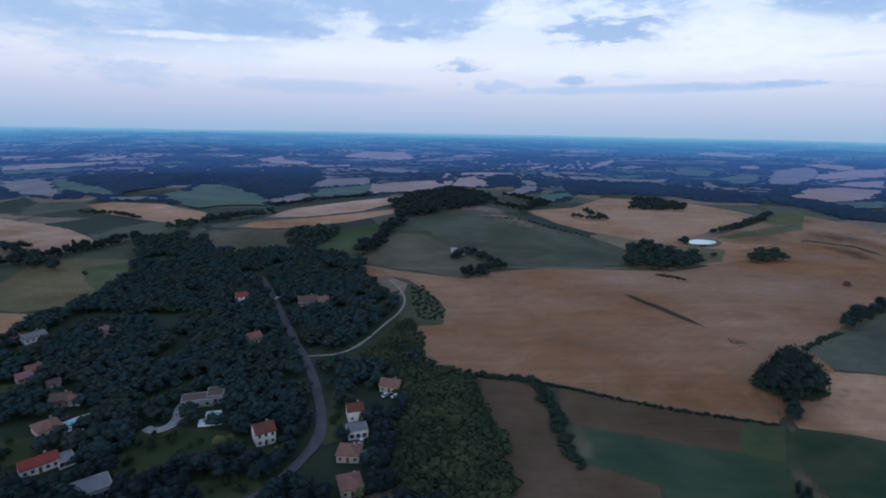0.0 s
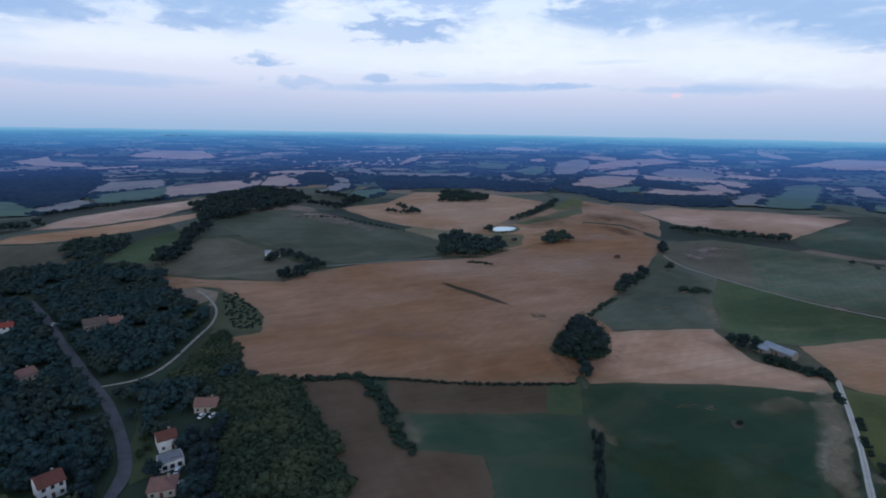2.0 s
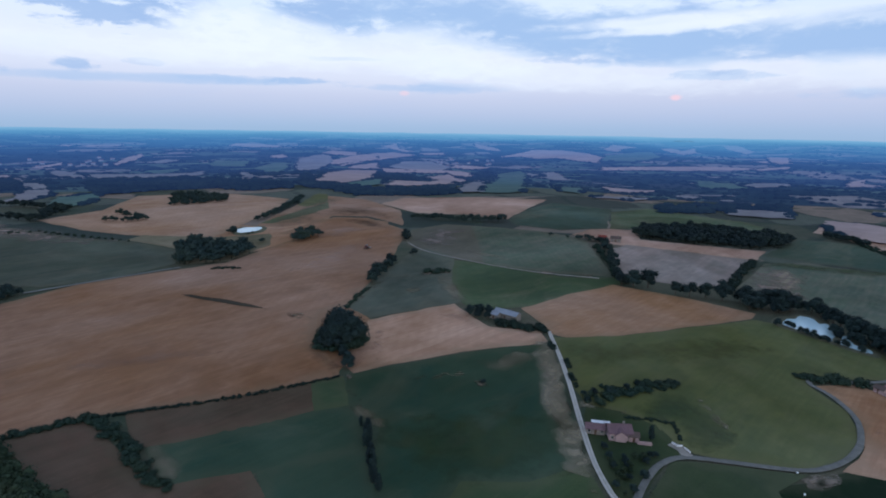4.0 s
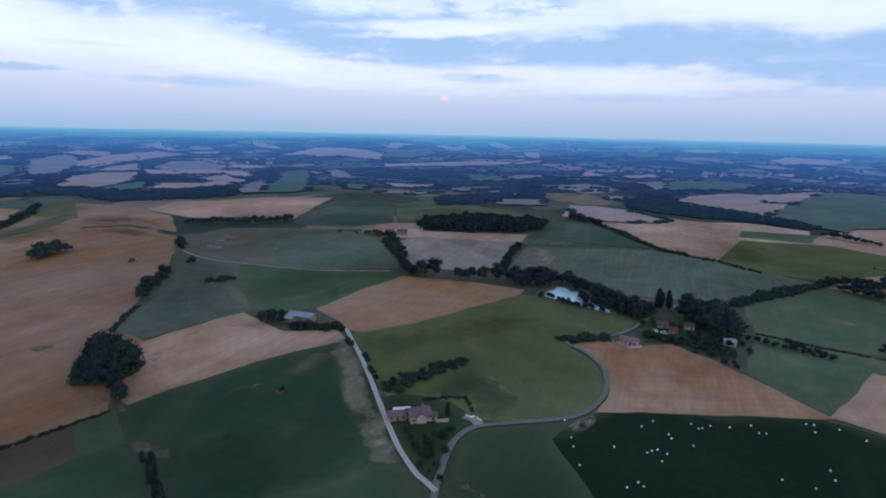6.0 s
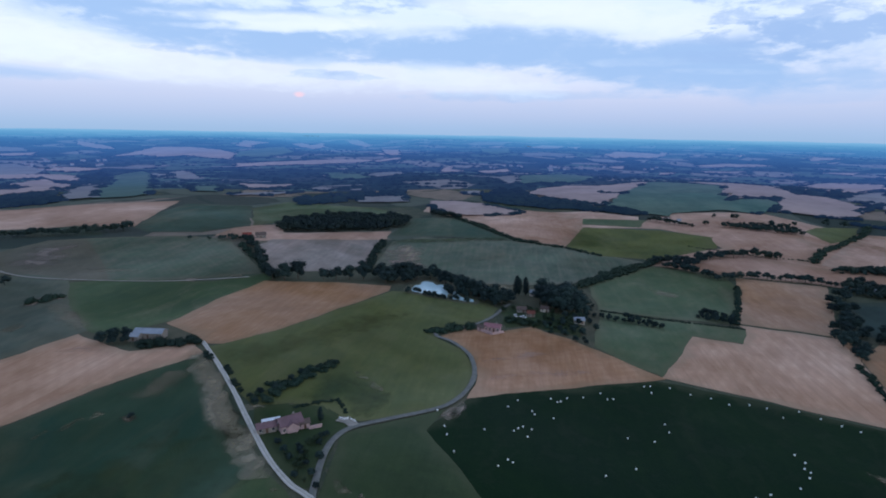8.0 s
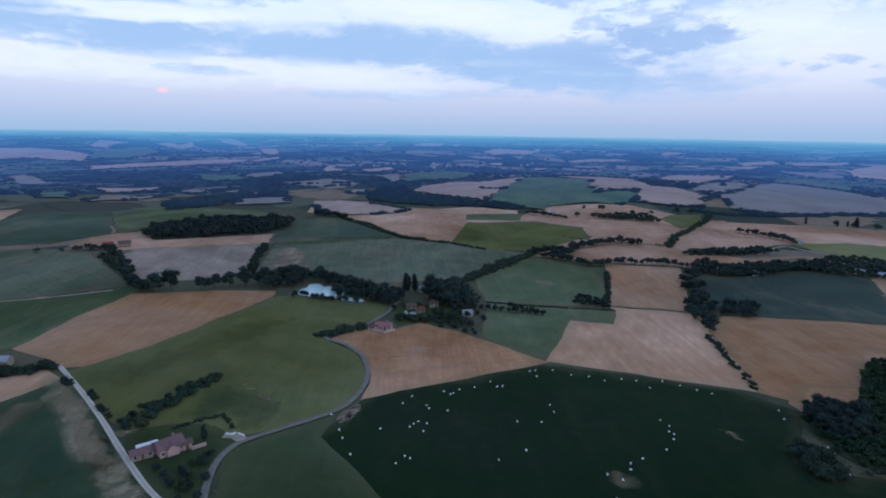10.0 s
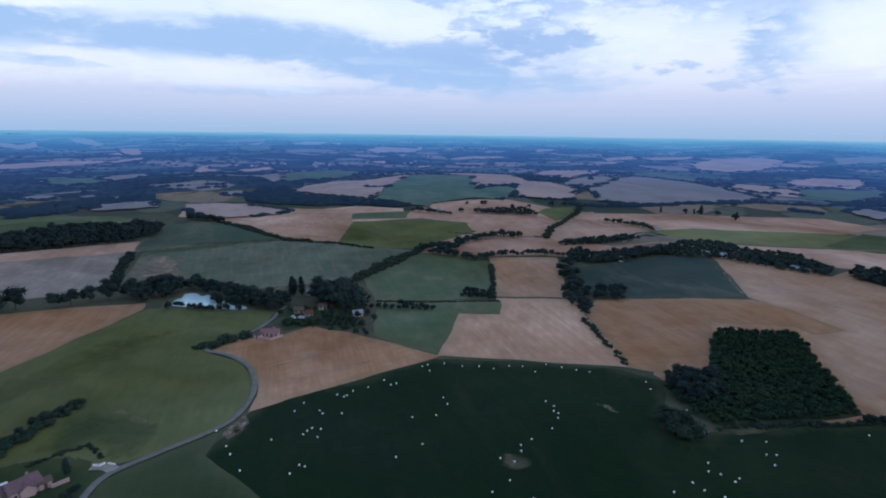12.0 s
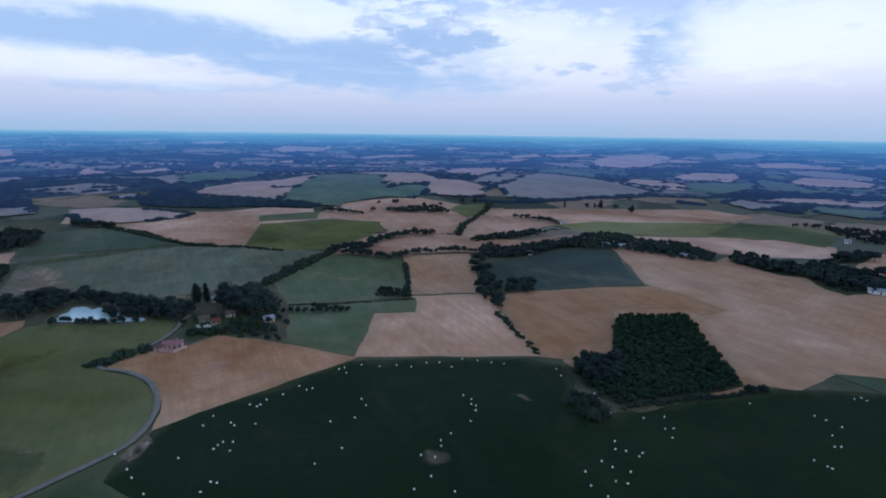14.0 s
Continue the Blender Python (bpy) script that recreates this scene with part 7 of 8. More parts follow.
veranda(191.5, 95.6, 7.2, 5.2, 2.8, "open grey veranda with a white sheet roof", 6)
house(190.9, 86.6, 4.2, 4.8, 2.9, 1.5, WALL_PINK, ROOF_MAUVE, "gabled pink porch wing on the front of the farmhouse", turn=100, windows=1, chimney=False)
house(194.5, 82.9, 4.2, 3.8, 2.4, 1.0, WALL_PINK, ROOF_BROWN, "small pink outbuilding with a brown roof", turn=10, windows=1, chimney=False)
garden_wall([(192.9, 80.4), (196.0, 76.0)], 1.3, WALL_PINK, "low pink rendered garden wall")
garden_wall([(203.0, 71.0), (202.1, 68.6), (203.8, 67.2)], 0.9, WALL_WHITE, "white curved gateway wall at the lane")
garden_wall([(203.2, 66.2), (201.5, 63.3)], 0.9, WALL_WHITE, "white gateway wall beside the drive")
house(322.6, 12.6, 11.5, 6, 2.8, 1.4, WALL_PINK, ROOF_PINK, "low pink house with a pinkish tiled roof by the lane", turn=-12, windows=4)
house(321.0, 19.2, 5, 4.4, 2.3, 1.0, WALL_PINK, ROOF_BROWN, "small pink outhouse with a brown roof beside the lane", turn=-30, windows=1, chimney=False)
garden_wall([(320.4, 21.4), (314.3, 12.4), (319.4, 5.6)], 1.4, WALL_PINK, "pink garden wall round a yard")
house(268.2, 204.1, 19, 7.5, 3.2, 1.6, WALL_STONE, METAL_GREY, "long barn with a grey corrugated metal roof", turn=-32, windows=3, chimney=False, name="barn")
house(261.6, 208.9, 7, 5, 2.8, 1.2, WALL_STONE, METAL_GREY, "small lean barn with a pale grey roof", turn=-32, windows=1, chimney=False, name="barn")
house(402.9, -14.6, 7.2, 5, 2.5, 1.3, WALL_CREAM, METAL_GREY, "grey-roofed farm shed under trees", turn=-25, windows=2, chimney=False, name="shed")
house(404.5, -23.7, 5.6, 5, 2.5, 1.3, WALL_CREAM, METAL_GREY, "pale farm shed beside tall trees", turn=0, windows=2, chimney=False, name="shed")
house(397.4, -30.9, 6.4, 5, 2.5, 1.3, WALL_STONE, ROOF_PINK, "old farm building with a pinkish roof", turn=21, windows=2, chimney=False, name="house")
house(362.0, -5.0, 7.2, 5, 2.5, 1.3, WALL_STONE, ROOF_BROWN, "low stone farmhouse with a brown roof", turn=-3, windows=2, chimney=False, name="house")
house(353.9, -11.0, 5.6, 5, 2.5, 1.3, WALL_STONE, ROOF_RED, "small stone house with a dark red roof", turn=15, windows=2, chimney=False, name="house")
house(346.1, -42.0, 7.2, 5, 2.5, 1.3, WALL_CREAM, METAL_GREY, "long grey-roofed shed in a garden", turn=15, windows=2, chimney=False, name="shed")
house(366.3, -21.0, 6.4, 5, 2.5, 1.3, WALL_CREAM, ROOF_BROWN, "brown-roofed house among garden trees", turn=-5, windows=2, chimney=False, name="house")
house(16.7, 508.0, 9, 7, 3, 1.9, WALL_WHITE, ROOF_BROWN, "white farmhouse with a brown roof in a copse", turn=10, windows=3)
house(10.5, 515.5, 6, 6, 2.8, 1.4, WALL_WHITE, METAL_GREY, "small white shed in a copse", windows=1, chimney=False, name="shed")
house(298.0, 495.7, 11, 8, 3.2, 2.2, WALL_STONE, ROOF_BROWN, "stone farmhouse ringed by trees on the stubble hill", turn=20, windows=3)
house(523.7, 277.7, 10, 7, 3.4, 2.2, WALL_STONE, ROOF_BRIGHT, "farmhouse with a red roof by a hedge", windows=3)
house(531.8, 266.6, 12, 7, 3.4, 2.2, WALL_STONE, ROOF_BROWN, "long farm building with a brown roof", windows=3)
house(421.6, -291.2, 4.5, 6, 2.4, 1.4, WALL_WHITE, METAL_GREY, "distant white farm building with a grey metal roof", turn=-2, windows=2, chimney=False)
house(436.1, -265.1, 4.5, 6, 2.4, 1.4, WALL_WHITE, METAL_GREY, "distant white farm building with a grey metal roof", turn=-18, windows=2, chimney=False)
house(421.6, -383.0, 7.5, 6, 2.4, 1.4, WALL_WHITE, METAL_GREY, "distant white farm building with a grey metal roof", turn=12, windows=2, chimney=False)
house(410.1, -393.4, 6.75, 6, 2.4, 1.4, WALL_WHITE, METAL_GREY, "distant white farm building with a grey metal roof", turn=0, windows=2, chimney=False)
house(400.4, -399.0, 5.25, 6, 2.4, 1.4, WALL_CREAM, ROOF_TERRA, "distant pale farm building with a terracotta roof", turn=-20, windows=2, chimney=False)
house(355.7, -418.9, 6.75, 6, 2.4, 1.4, WALL_STONE, METAL_GREY, "distant pale farm building with a grey metal roof", turn=-10, windows=2, chimney=False)
house(345.7, -420.6, 5.25, 6, 2.4, 1.4, WALL_CREAM, ROOF_BROWN, "distant pale farm building with a brown roof", turn=8, windows=2, chimney=False)
house(318.4, -466.2, 7.5, 6, 2.4, 1.4, WALL_WHITE, METAL_GREY, "distant white farm building with a grey metal roof", turn=-5, windows=2, chimney=False)
house(302.5, -470.5, 9, 6, 2.4, 1.4, WALL_WHITE, METAL_GREY, "distant white farm building with a grey metal roof", turn=-10, windows=2, chimney=False)
house(296.7, -481.2, 6.75, 6, 2.4, 1.4, WALL_CREAM, ROOF_TERRA, "distant pale farm building with a terracotta roof", turn=15, windows=2, chimney=False)
house(279.4, -481.4, 7.5, 6, 2.4, 1.4, WALL_WHITE, METAL_GREY, "distant white farm building with a grey metal roof", turn=10, windows=2, chimney=False)
house(215.1, -457.7, 12, 6, 2.4, 1.4, WALL_WHITE, METAL_GREY, "distant white farm building with a grey metal roof", turn=10, windows=2, chimney=False)
house(259.7, -502.8, 6.75, 6, 2.4, 1.4, WALL_WHITE, ROOF_TERRA, "distant white farm building with a terracotta roof", turn=0, windows=2, chimney=False)
house(737.8, -190.3, 6.75, 6, 2.4, 1.4, WALL_WHITE, ROOF_BROWN, "distant white farm building with a brown roof", turn=-20, windows=2, chimney=False)
house(723.5, -202.3, 5.25, 6, 2.4, 1.4, WALL_WHITE, METAL_GREY, "distant white farm building with a grey metal roof", turn=0, windows=2, chimney=False)
house(570.8, -410.7, 5.25, 6, 2.4, 1.4, WALL_WHITE, ROOF_BROWN, "distant white farm building with a brown roof", turn=-20, windows=2, chimney=False)
house(536.4, -415.7, 4.5, 6, 2.4, 1.4, WALL_WHITE, METAL_GREY, "distant white farm building with a grey metal roof", turn=15, windows=2, chimney=False)
house(947.1, -339.9, 5.25, 6, 2.4, 1.4, WALL_WHITE, ROOF_BROWN, "distant white farm building with a brown roof", turn=-10, windows=2, chimney=False)
house(1047.9, -542.8, 6.75, 6, 2.4, 1.4, WALL_WHITE, ROOF_BROWN, "distant white farm building with a brown roof", turn=0, windows=2, chimney=False)
house(1259.0, -797.0, 6.75, 6, 2.4, 1.4, WALL_WHITE, ROOF_BROWN, "distant white farm building with a brown roof", turn=5, windows=2, chimney=False)
house(1246.0, -833.5, 5.25, 6, 2.4, 1.4, WALL_CREAM, ROOF_TERRA, "distant pale farm building with a terracotta roof", turn=-10, windows=2, chimney=False)
house(324.4, -619.2, 6.75, 6, 2.4, 1.4, WALL_WHITE, METAL_GREY, "distant white farm building with a grey metal roof", turn=0, windows=2, chimney=False)
house(329.0, -658.1, 7.5, 6, 2.4, 1.4, WALL_WHITE, ROOF_BROWN, "distant white farm building with a brown roof", turn=-10, windows=2, chimney=False)

# villages far off
far_house(222.8, 1924.0, 11, 37)
far_house(323.4, 1942.6, 13, -39)
far_house(518.9, 1998.7, 13, -11)
far_house(196.0, 1849.0, 13, 30)
far_house(320.6, 1919.2, 10, -11)
far_house(365.6, 1816.5, 13, 9)
far_house(426.1, 1903.3, 9, -20)
far_house(442.1, 1943.6, 11, -37)
far_house(506.4, 2100.5, 13, 9)
far_house(390.9, 1790.5, 12, 33)
far_house(284.9, 1775.2, 11, -28)
far_house(138.5, 1913.8, 11, 15)
far_house(421.4, 1815.0, 12, 24)
far_house(474.0, 1946.0, 13, 34)
far_house(312.6, 2057.3, 11, -37)
far_house(438.6, 1761.7, 14, -20)
far_house(1613.8, 1410.3, 13, 33)
far_house(1430.4, 1283.7, 10, 33)
far_house(1574.8, 1507.3, 12, 21)
far_house(1323.7, 1314.7, 12, -21)
far_house(1432.8, 1444.4, 12, -25)
far_house(1377.3, 1381.2, 9, 8)
far_house(1617.1, 1407.3, 11, 24)
far_house(1599.5, 1541.3, 9, -31)
far_house(1415.6, 1400.6, 10, 12)
far_house(1537.3, 1463.6, 14, -35)
far_house(1679.3, 1383.4, 11, -23)
far_house(1643.9, 1378.0, 12, 26)
far_house(1294.3, 1198.2, 14, 31)
far_house(1252.9, 1217.3, 15, 24)
far_house(1322.7, 1248.6, 14, -10)
far_house(1429.5, 1201.2, 11, 26)
far_house(1384.6, 1299.5, 15, 13)
far_house(1463.9, 1218.8, 12, 38)
far_house(1984.8, -104.9, 14, 40)
far_house(1910.7, -1.4, 11, 37)
far_house(1890.0, -145.5, 9, 35)
far_house(1795.5, 96.6, 11, -8)
far_house(1958.6, -119.0, 13, 0)
far_house(1913.4, 58.2, 15, 7)
far_house(1967.1, -206.8, 15, 8)
far_house(1777.3, 80.0, 13, -24)
far_house(1932.3, 7.3, 15, -6)
far_house(1925.5, 34.9, 12, -28)
far_house(1266.9, -2118.5, 11, -12)
far_house(1145.5, -2024.4, 10, -30)
far_house(1193.5, -2074.0, 13, 17)
far_house(1169.1, -2011.2, 9, 27)
far_house(1196.9, -2293.0, 15, 33)
far_house(1268.7, -2149.1, 15, -30)
far_house(-628.8, 1468.4, 10, 13)
far_house(-736.1, 1299.5, 11, 19)
far_house(-773.9, 1403.6, 12, 32)
far_house(-601.6, 1124.3, 10, -15)
far_house(-799.6, 1242.2, 13, 25)
far_house(1878.4, -247.9, 14, -12)
far_house(1905.1, -96.3, 15, 26)
far_house(2041.2, -476.2, 10, -32)
far_house(1904.5, -407.3, 9, -9)
far_house(1831.6, -97.9, 14, 25)
far_house(1931.8, -437.0, 12, 33)
far_house(1904.8, -103.0, 9, -19)
far_house(1996.5, -289.5, 9, 27)
tractor(314.6, 411.3, 35)


tree_row("hedge", 2.6, 3, 2.6, [(-6, 261), (15, 252), (46, 246)])
tree_row("hedge", 1.5, 1, 1.9, [(48, 244), (82, 227), (103, 218), (140, 206)])
tree_row("hedge", 3.2, 5, 2.2, [(46, 241), (48, 221), (49, 201), (49, 186), (51, 180)])
tree_row("poplar", 7, 3, 3.2, [(123, 164), (116, 152), (109, 141), (103, 132), (101, 128)])
copse("oak", 19, 0, 5, [(154, 244), (164, 252), (174, 243), (172, 232), (163, 228), (154, 234)])
copse("scrub", 6, 0, 3.4, [(153, 243), (163, 253), (176, 244), (174, 231), (163, 226), (152, 233)])
tree_row("oak", 8, 4, 5, [(161, 234), (154, 221), (147, 209)])
tree_row("oak", 10, 5, 6.5, [(301, 356), (280, 341), (255, 323), (243, 312)])
tree_row("hedge", 2, 2, 3, [(237, 307), (217, 295), (199, 283)])
tree_row("hedge", 4, 4, 3, [(300, 313), (308, 309), (316, 304)])
tree_row("oak", 9, 0, 5, [(331, 363)])
tree_row("oak", 8.8, 2.8, 3.1, [(383, 433), (371, 417)])
copse("oak", 7, 0, 5.4, [(252, 224), (261, 225), (268, 218), (254, 206), (252, 215)])
tree_row("hedge", 4.5, 5, 2.6, [(253, 199), (260, 188), (267, 174)])
tree_row("oak", 9.9, 7, 3.6, [(454, 494), (472, 476), (484, 446), (500, 427), (515, 411)])
copse("oak", 12, 0, 7.2, [(565, 264), (622, 274), (687, 244), (707, 149), (670, 134), (622, 157), (590, 210)])
tree_row("oak", 7.7, 5.6, 3.6, [(513, 296), (518, 275), (477, 243), (433, 215), (413, 201)])
tree_row("round", 15, 0, 5, [(397, 191)])
tree_row("round", 15, 0, 5, [(401, 183)])
tree_row("round", 15, 0, 5, [(407, 174)])
tree_row("round", 15, 0, 5, [(406, 152)])
tree_row("round", 15, 0, 5, [(409, 143)])
tree_row("round", 15, 0, 5, [(416, 134)])
tree_row("round", 15, 0, 5, [(419, 123)])
tree_row("round", 15, 0, 5, [(420, 106)])
tree_row("round", 15, 0, 5, [(428, 98)])
tree_row("round", 15, 0, 5, [(430, 89)])
tree_row("round", 15, 0, 5, [(426, 113)])
tree_row("hedge", 4, 3, 3, [(452, 128), (506, 137), (565, 144)])
tree_row("oak", 12, 6, 4.5, [(414, 103), (417, 97), (418, 88), (425, 82), (436, 77), (438, 69), (430, 59), (417, 50), (401, 39), (392, 24)])
tree_row("oak", 8, 5, 5, [(401, 51), (390, 47), (392, 38), (388, 27)])
tree_row("oak", 5.6, 0, 900, [(390, 80), (393, 75), (391, 72), (386, 66), (385, 63), (383, 59), (382, 56), (381, 53), (380, 51), (379, 46), (378, 42), (375, 34)])
copse("oak", 12, 0, 5.9, [(378, 27), (396, 24), (389, 5), (374, 2), (370, 13)])
copse("oak", 16, 0, 6.3, [(382, -15), (400, -20), (390, -46), (366, -46), (360, -35), (370, -21)])
tree_row("poplar", 15, 0, 6, [(401, -1), (402, -3), (401, -8)])
copse("oak", 5, 0, 8.1, [(334, -17), (357, -30), (371, -47), (387, -58), (349, -55), (306, -44), (308, -32), (327, -29)])
tree_row("hedge", 3, 6, 6, [(346, 5), (336, -2), (341, -14), (323, -29)])
tree_row("hedge", 4, 4.2, 3, [(440, -53), (494, -94), (536, -137)])
tree_row("hedge", 4, 4.2, 3, [(433, -52), (475, -86), (524, -128)])
tree_row("oak", 8.8, 8.4, 4.2, [(522, -128), (528, -147), (534, -173), (551, -204), (539, -239)])
tree_row("oak", 7.7, 3.5, 4.7, [(509, -133), (496, -149), (467, -167), (474, -187), (469, -214), (453, -248)])
copse("oak", 4.5, 0, 3.6, [(368, -119), (385, -128), (373, -147), (356, -141)])
tree_row("hedge", 2.4, 2, 2, [(446, -174), (394, -156), (360, -143)])
tree_row("hedge", 1.3, 0.8, 1.5, [(374, -60), (363, -92), (352, -145)])
tree_row("oak", 10, 10, 6, [(426, -237), (382, -217), (348, -202), (312, -187)])
copse("oak", 8, 0, 5.9, [(343, -203), (357, -217), (345, -241), (327, -230)])
tree_row("hedge", 2.2, 3, 2.6, [(301, -184), (275, -178), (251, -173), (233, -169)])
tree_row("oak", 8.8, 5.6, 3.6, [(448, -252), (429, -272), (431, -298), (432, -340), (442, -369)])
tree_row("oak", 8.8, 7, 4.2, [(276, -483), (255, -495), (236, -513)])
tree_row("oak", 7.7, 4.9, 3.6, [(492, -270), (488, -294), (487, -322), (490, -354)])
tree_row("oak", 7.7, 4.2, 4.2, [(584, -381), (570, -401), (536, -407)])
tree_row("hedge", 4, 3.6, 4.5, [(523, -267), (567, -295), (600, -328), (657, -378), (714, -417)])
tree_row("hedge", 1.6, 1.2, 3.8, [(593, -178), (557, -220), (527, -271)])
tree_row("oak", 7.7, 5.6, 4.7, [(734, -166), (717, -185), (693, -209)])
tree_row("oak", 7.7, 7, 4.2, [(693, -248), (669, -280), (651, -313)])
tree_row("round", 10, 0, 900, [(748, -251), (738, -273), (707, -304), (703, -329), (706, -366), (702, -383), (643, -540), (633, -556), (613, -569), (585, -573), (703, -228)])
tree_row("poplar", 12, 0, 900, [(651, -507), (638, -539), (635, -550), (581, -571), (632, -559)])
copse("oak", 7, 0, 5.9, [(438, -366), (432, -414), (393, -437), (348, -449), (331, -427), (354, -410), (402, -386), (426, -356)])
copse("oak", 8, 0, 7.2, [(336, -455), (299, -472), (255, -478), (223, -486), (212, -464), (238, -450), (284, -451), (322, -436)])
tree_row("oak", 9.9, 5.6, 4.2, [(285, -531), (275, -538), (269, -557)])
tree_row("hedge", 3.2, 2.4, 3.8, [(738, 86), (666, 39), (606, -1), (582, -49), (549, -82)])
tree_row("oak", 8.8, 2.8, 4.2, [(765, 122), (754, 110), (743, 90), (729, 79)])
tree_row("oak", 7.7, 2.8, 4.2, [(763, 122), (759, 109), (738, 82)])
tree_row("hedge", 2.8, 2.4, 4.5, [(744, 89), (699, 49), (619, 7), (604, -21)])
tree_row("oak", 7, 5, 5, [(-242, 762), (-211, 794), (-193, 824), (-125, 887)])
copse("oak", 5, 0, 5, [(710, -254), (709, -283), (700, -325), (661, -319), (667, -298), (684, -255)])
copse("oak", 4, 0, 5, [(494, -268), (505, -280), (504, -314), (483, -302), (484, -274)])
copse("oak", 7, 0, 5, [(447, -249), (466, -269), (448, -284), (450, -305), (448, -345), (453, -378), (431, -364), (429, -324), (416, -289), (419, -266), (431, -249)])
copse("oak", 6, 0, 5.5, [(427, -343), (474, -399), (458, -430), (438, -436), (399, -443), (375, -418), (403, -409), (426, -408), (432, -384), (412, -359)])
copse("oak", 5, 0, 5, [(494, -268), (504, -283), (507, -306), (507, -343), (518, -366), (487, -340), (482, -305)])
copse("oak", 6, 0, 5, [(410, -446), (395, -467), (369, -450), (356, -461), (333, -425), (353, -438), (366, -423), (376, -410)])
copse("oak", 7, 0, 6, [(331, -449), (346, -476), (322, -483), (308, -470), (282, -477), (288, -494), (276, -515), (243, -496), (233, -507), (213, -466), (223, -436), (241, -440), (264, -457), (279, -443), (300, -444)])
copse("oak", 6, 0, 5.5, [(285, -519), (297, -551), (287, -592), (275, -569), (274, -529)])
copse("oak", 6, 0, 7, [(423, -669), (399, -675), (374, -698), (339, -718), (293, -627), (316, -634), (336, -639), (396, -691)])
copse("oak", 9, 0, 8, [(258, 757), (313, 910), (352, 908), (360, 812), (334, 757)])
copse("plant", 4.6, 0, 3.2, [(202, -170), (217, -183), (211, -204), (260, -249), (243, -294), (198, -262), (160, -238), (162, -216), (170, -172), (179, -168)])
copse("oak", 9, 0, 5.4, [(201, -171), (215, -182), (210, -206), (198, -200), (186, -186), (186, -172)])
copse("scrub", 6, 0, 4.5, [(182, -152), (185, -161), (163, -160), (160, -153), (166, -147)])
tree_row("oak", 5, 3, 4, [(154, -240), (152, -243), (154, -233)])
tree_row("hedge", 2, 2, 3, [(168, -170), (162, -197), (155, -226), (154, -236)])
tree_row("hedge", 2.4, 1.5, 2, [(253.0, 161.2), (247.1, 155.6)])
tree_row("hedge", 2.2, 1.2, 2, [(239.1, 141.9), (232.9, 136.6)])
tree_row("hedge", 2.0, 1.2, 4, [(226.7, 131.3), (217.9, 122.6)])
tree_row("oak", 5, 2, 4, [(212.4, 116.0), (215.6, 114.2)])
tree_row("hedge", 3.2, 11, 1.5, [(212, 112), (226, 108), (239, 102), (250, 97)])
tree_row("hedge", 2.6, 5, 2, [(244, 99), (251, 96), (257, 91)])
tree_row("oak", 5, 8, 8, [(213, 110), (226, 106), (238, 102)])
tree_row("hedge", 1.2, 0.8, 1.6, [(209, 93), (214, 86), (219, 77), (215, 74), (209, 70)])
tree_row("poplar", 7, 0, 5, [(200, 78)])
tree_row("oak", 3.5, 8, 5, [(177, 86), (174, 80), (182, 78), (191, 73), (167, 70), (160, 70)])
tree_row("hedge", 3.6, 4, 2.0, [(312, 52), (313, 46), (317, 39), (320, 33), (324, 26)])
copse("oak", 14, 0, 7.2, [(157, 460), (174, 497), (200, 518), (206, 496), (231, 476), (221, 457), (181, 447)])
tree_row("round", 3.4, 0, 900, [(249, 553), (252, 540), (257, 536), (262, 537)])
tree_row("hedge", 2.4, 2.4, 3, [(175, 432), (185, 425), (191, 417)])
copse("oak", 11, 0, 7.2, [(272, 474), (297, 509), (316, 506), (306, 476)])
tree_row("oak", 7, 0, 5, [(251, 495)])
tree_row("oak", 8.8, 3.5, 3.6, [(244, 553), (249, 548)])
tree_row("oak", 7.7, 7, 4.2, [(298, 592), (336, 623), (379, 661), (435, 727)])
tree_row("oak", 7.7, 9.8, 4.7, [(166, 692), (179, 673), (200, 673), (188, 739)])
tree_row("oak", 8.8, 8.4, 4.7, [(8, 489), (25, 513), (39, 485), (52, 460), (17, 434), (36, 437)])
tree_row("hedge", 2.4, 2.4, 9, [(53, 679), (101, 667), (137, 607), (156, 580)])
copse("oak", 10, 0, 8.1, [(-155, 525), (-164, 579), (-142, 602), (-112, 592), (-113, 554), (-124, 526)])
tree_row("oak", 12.1, 15.4, 4.7, [(-76, 500), (-67, 536), (-60, 609), (-45, 669), (-4, 722), (44, 781)])
copse("oak", 11, 0, 9.9, [(-76, 768), (-43, 904), (14, 999), (71, 920), (79, 803), (34, 737), (-18, 696), (-59, 668)])
tree_row("oak", 9.9, 14, 5.2, [(76, 772), (110, 728), (149, 823), (105, 887)])
tree_row("oak", 11, 14, 4.7, [(-283, 567), (-271, 594), (-255, 634), (-237, 658), (-217, 682)])
tree_row("oak", 6.6, 4.2, 4.2, [(-465, 695), (-414, 678), (-358, 633)])
tree_row("oak", 9.9, 11.2, 4.7, [(-360, 431), (-336, 436), (-329, 466), (-316, 486), (-303, 508), (-289, 522)])
tree_row("poplar", 12, 0, 7, [(-330, 470), (-325, 470), (-320, 473), (-311, 487)])
tree_row("oak", 7, 0, 5, [(-278, 410)])
tree_row("oak", 9.9, 12.6, 5.2, [(-397, 483), (-345, 448), (-311, 419)])
tree_row("hedge", 3, 3, 3, [(-235, 273), (-230, 290), (-215, 287)])
tree_row("round", 5, 0, 5, [(361, -74), (344, -93), (361, -49)])
tree_row("oak", 7.7, 7, 4.2, [(523, -127), (523, -142), (507, -153), (528, -169)])
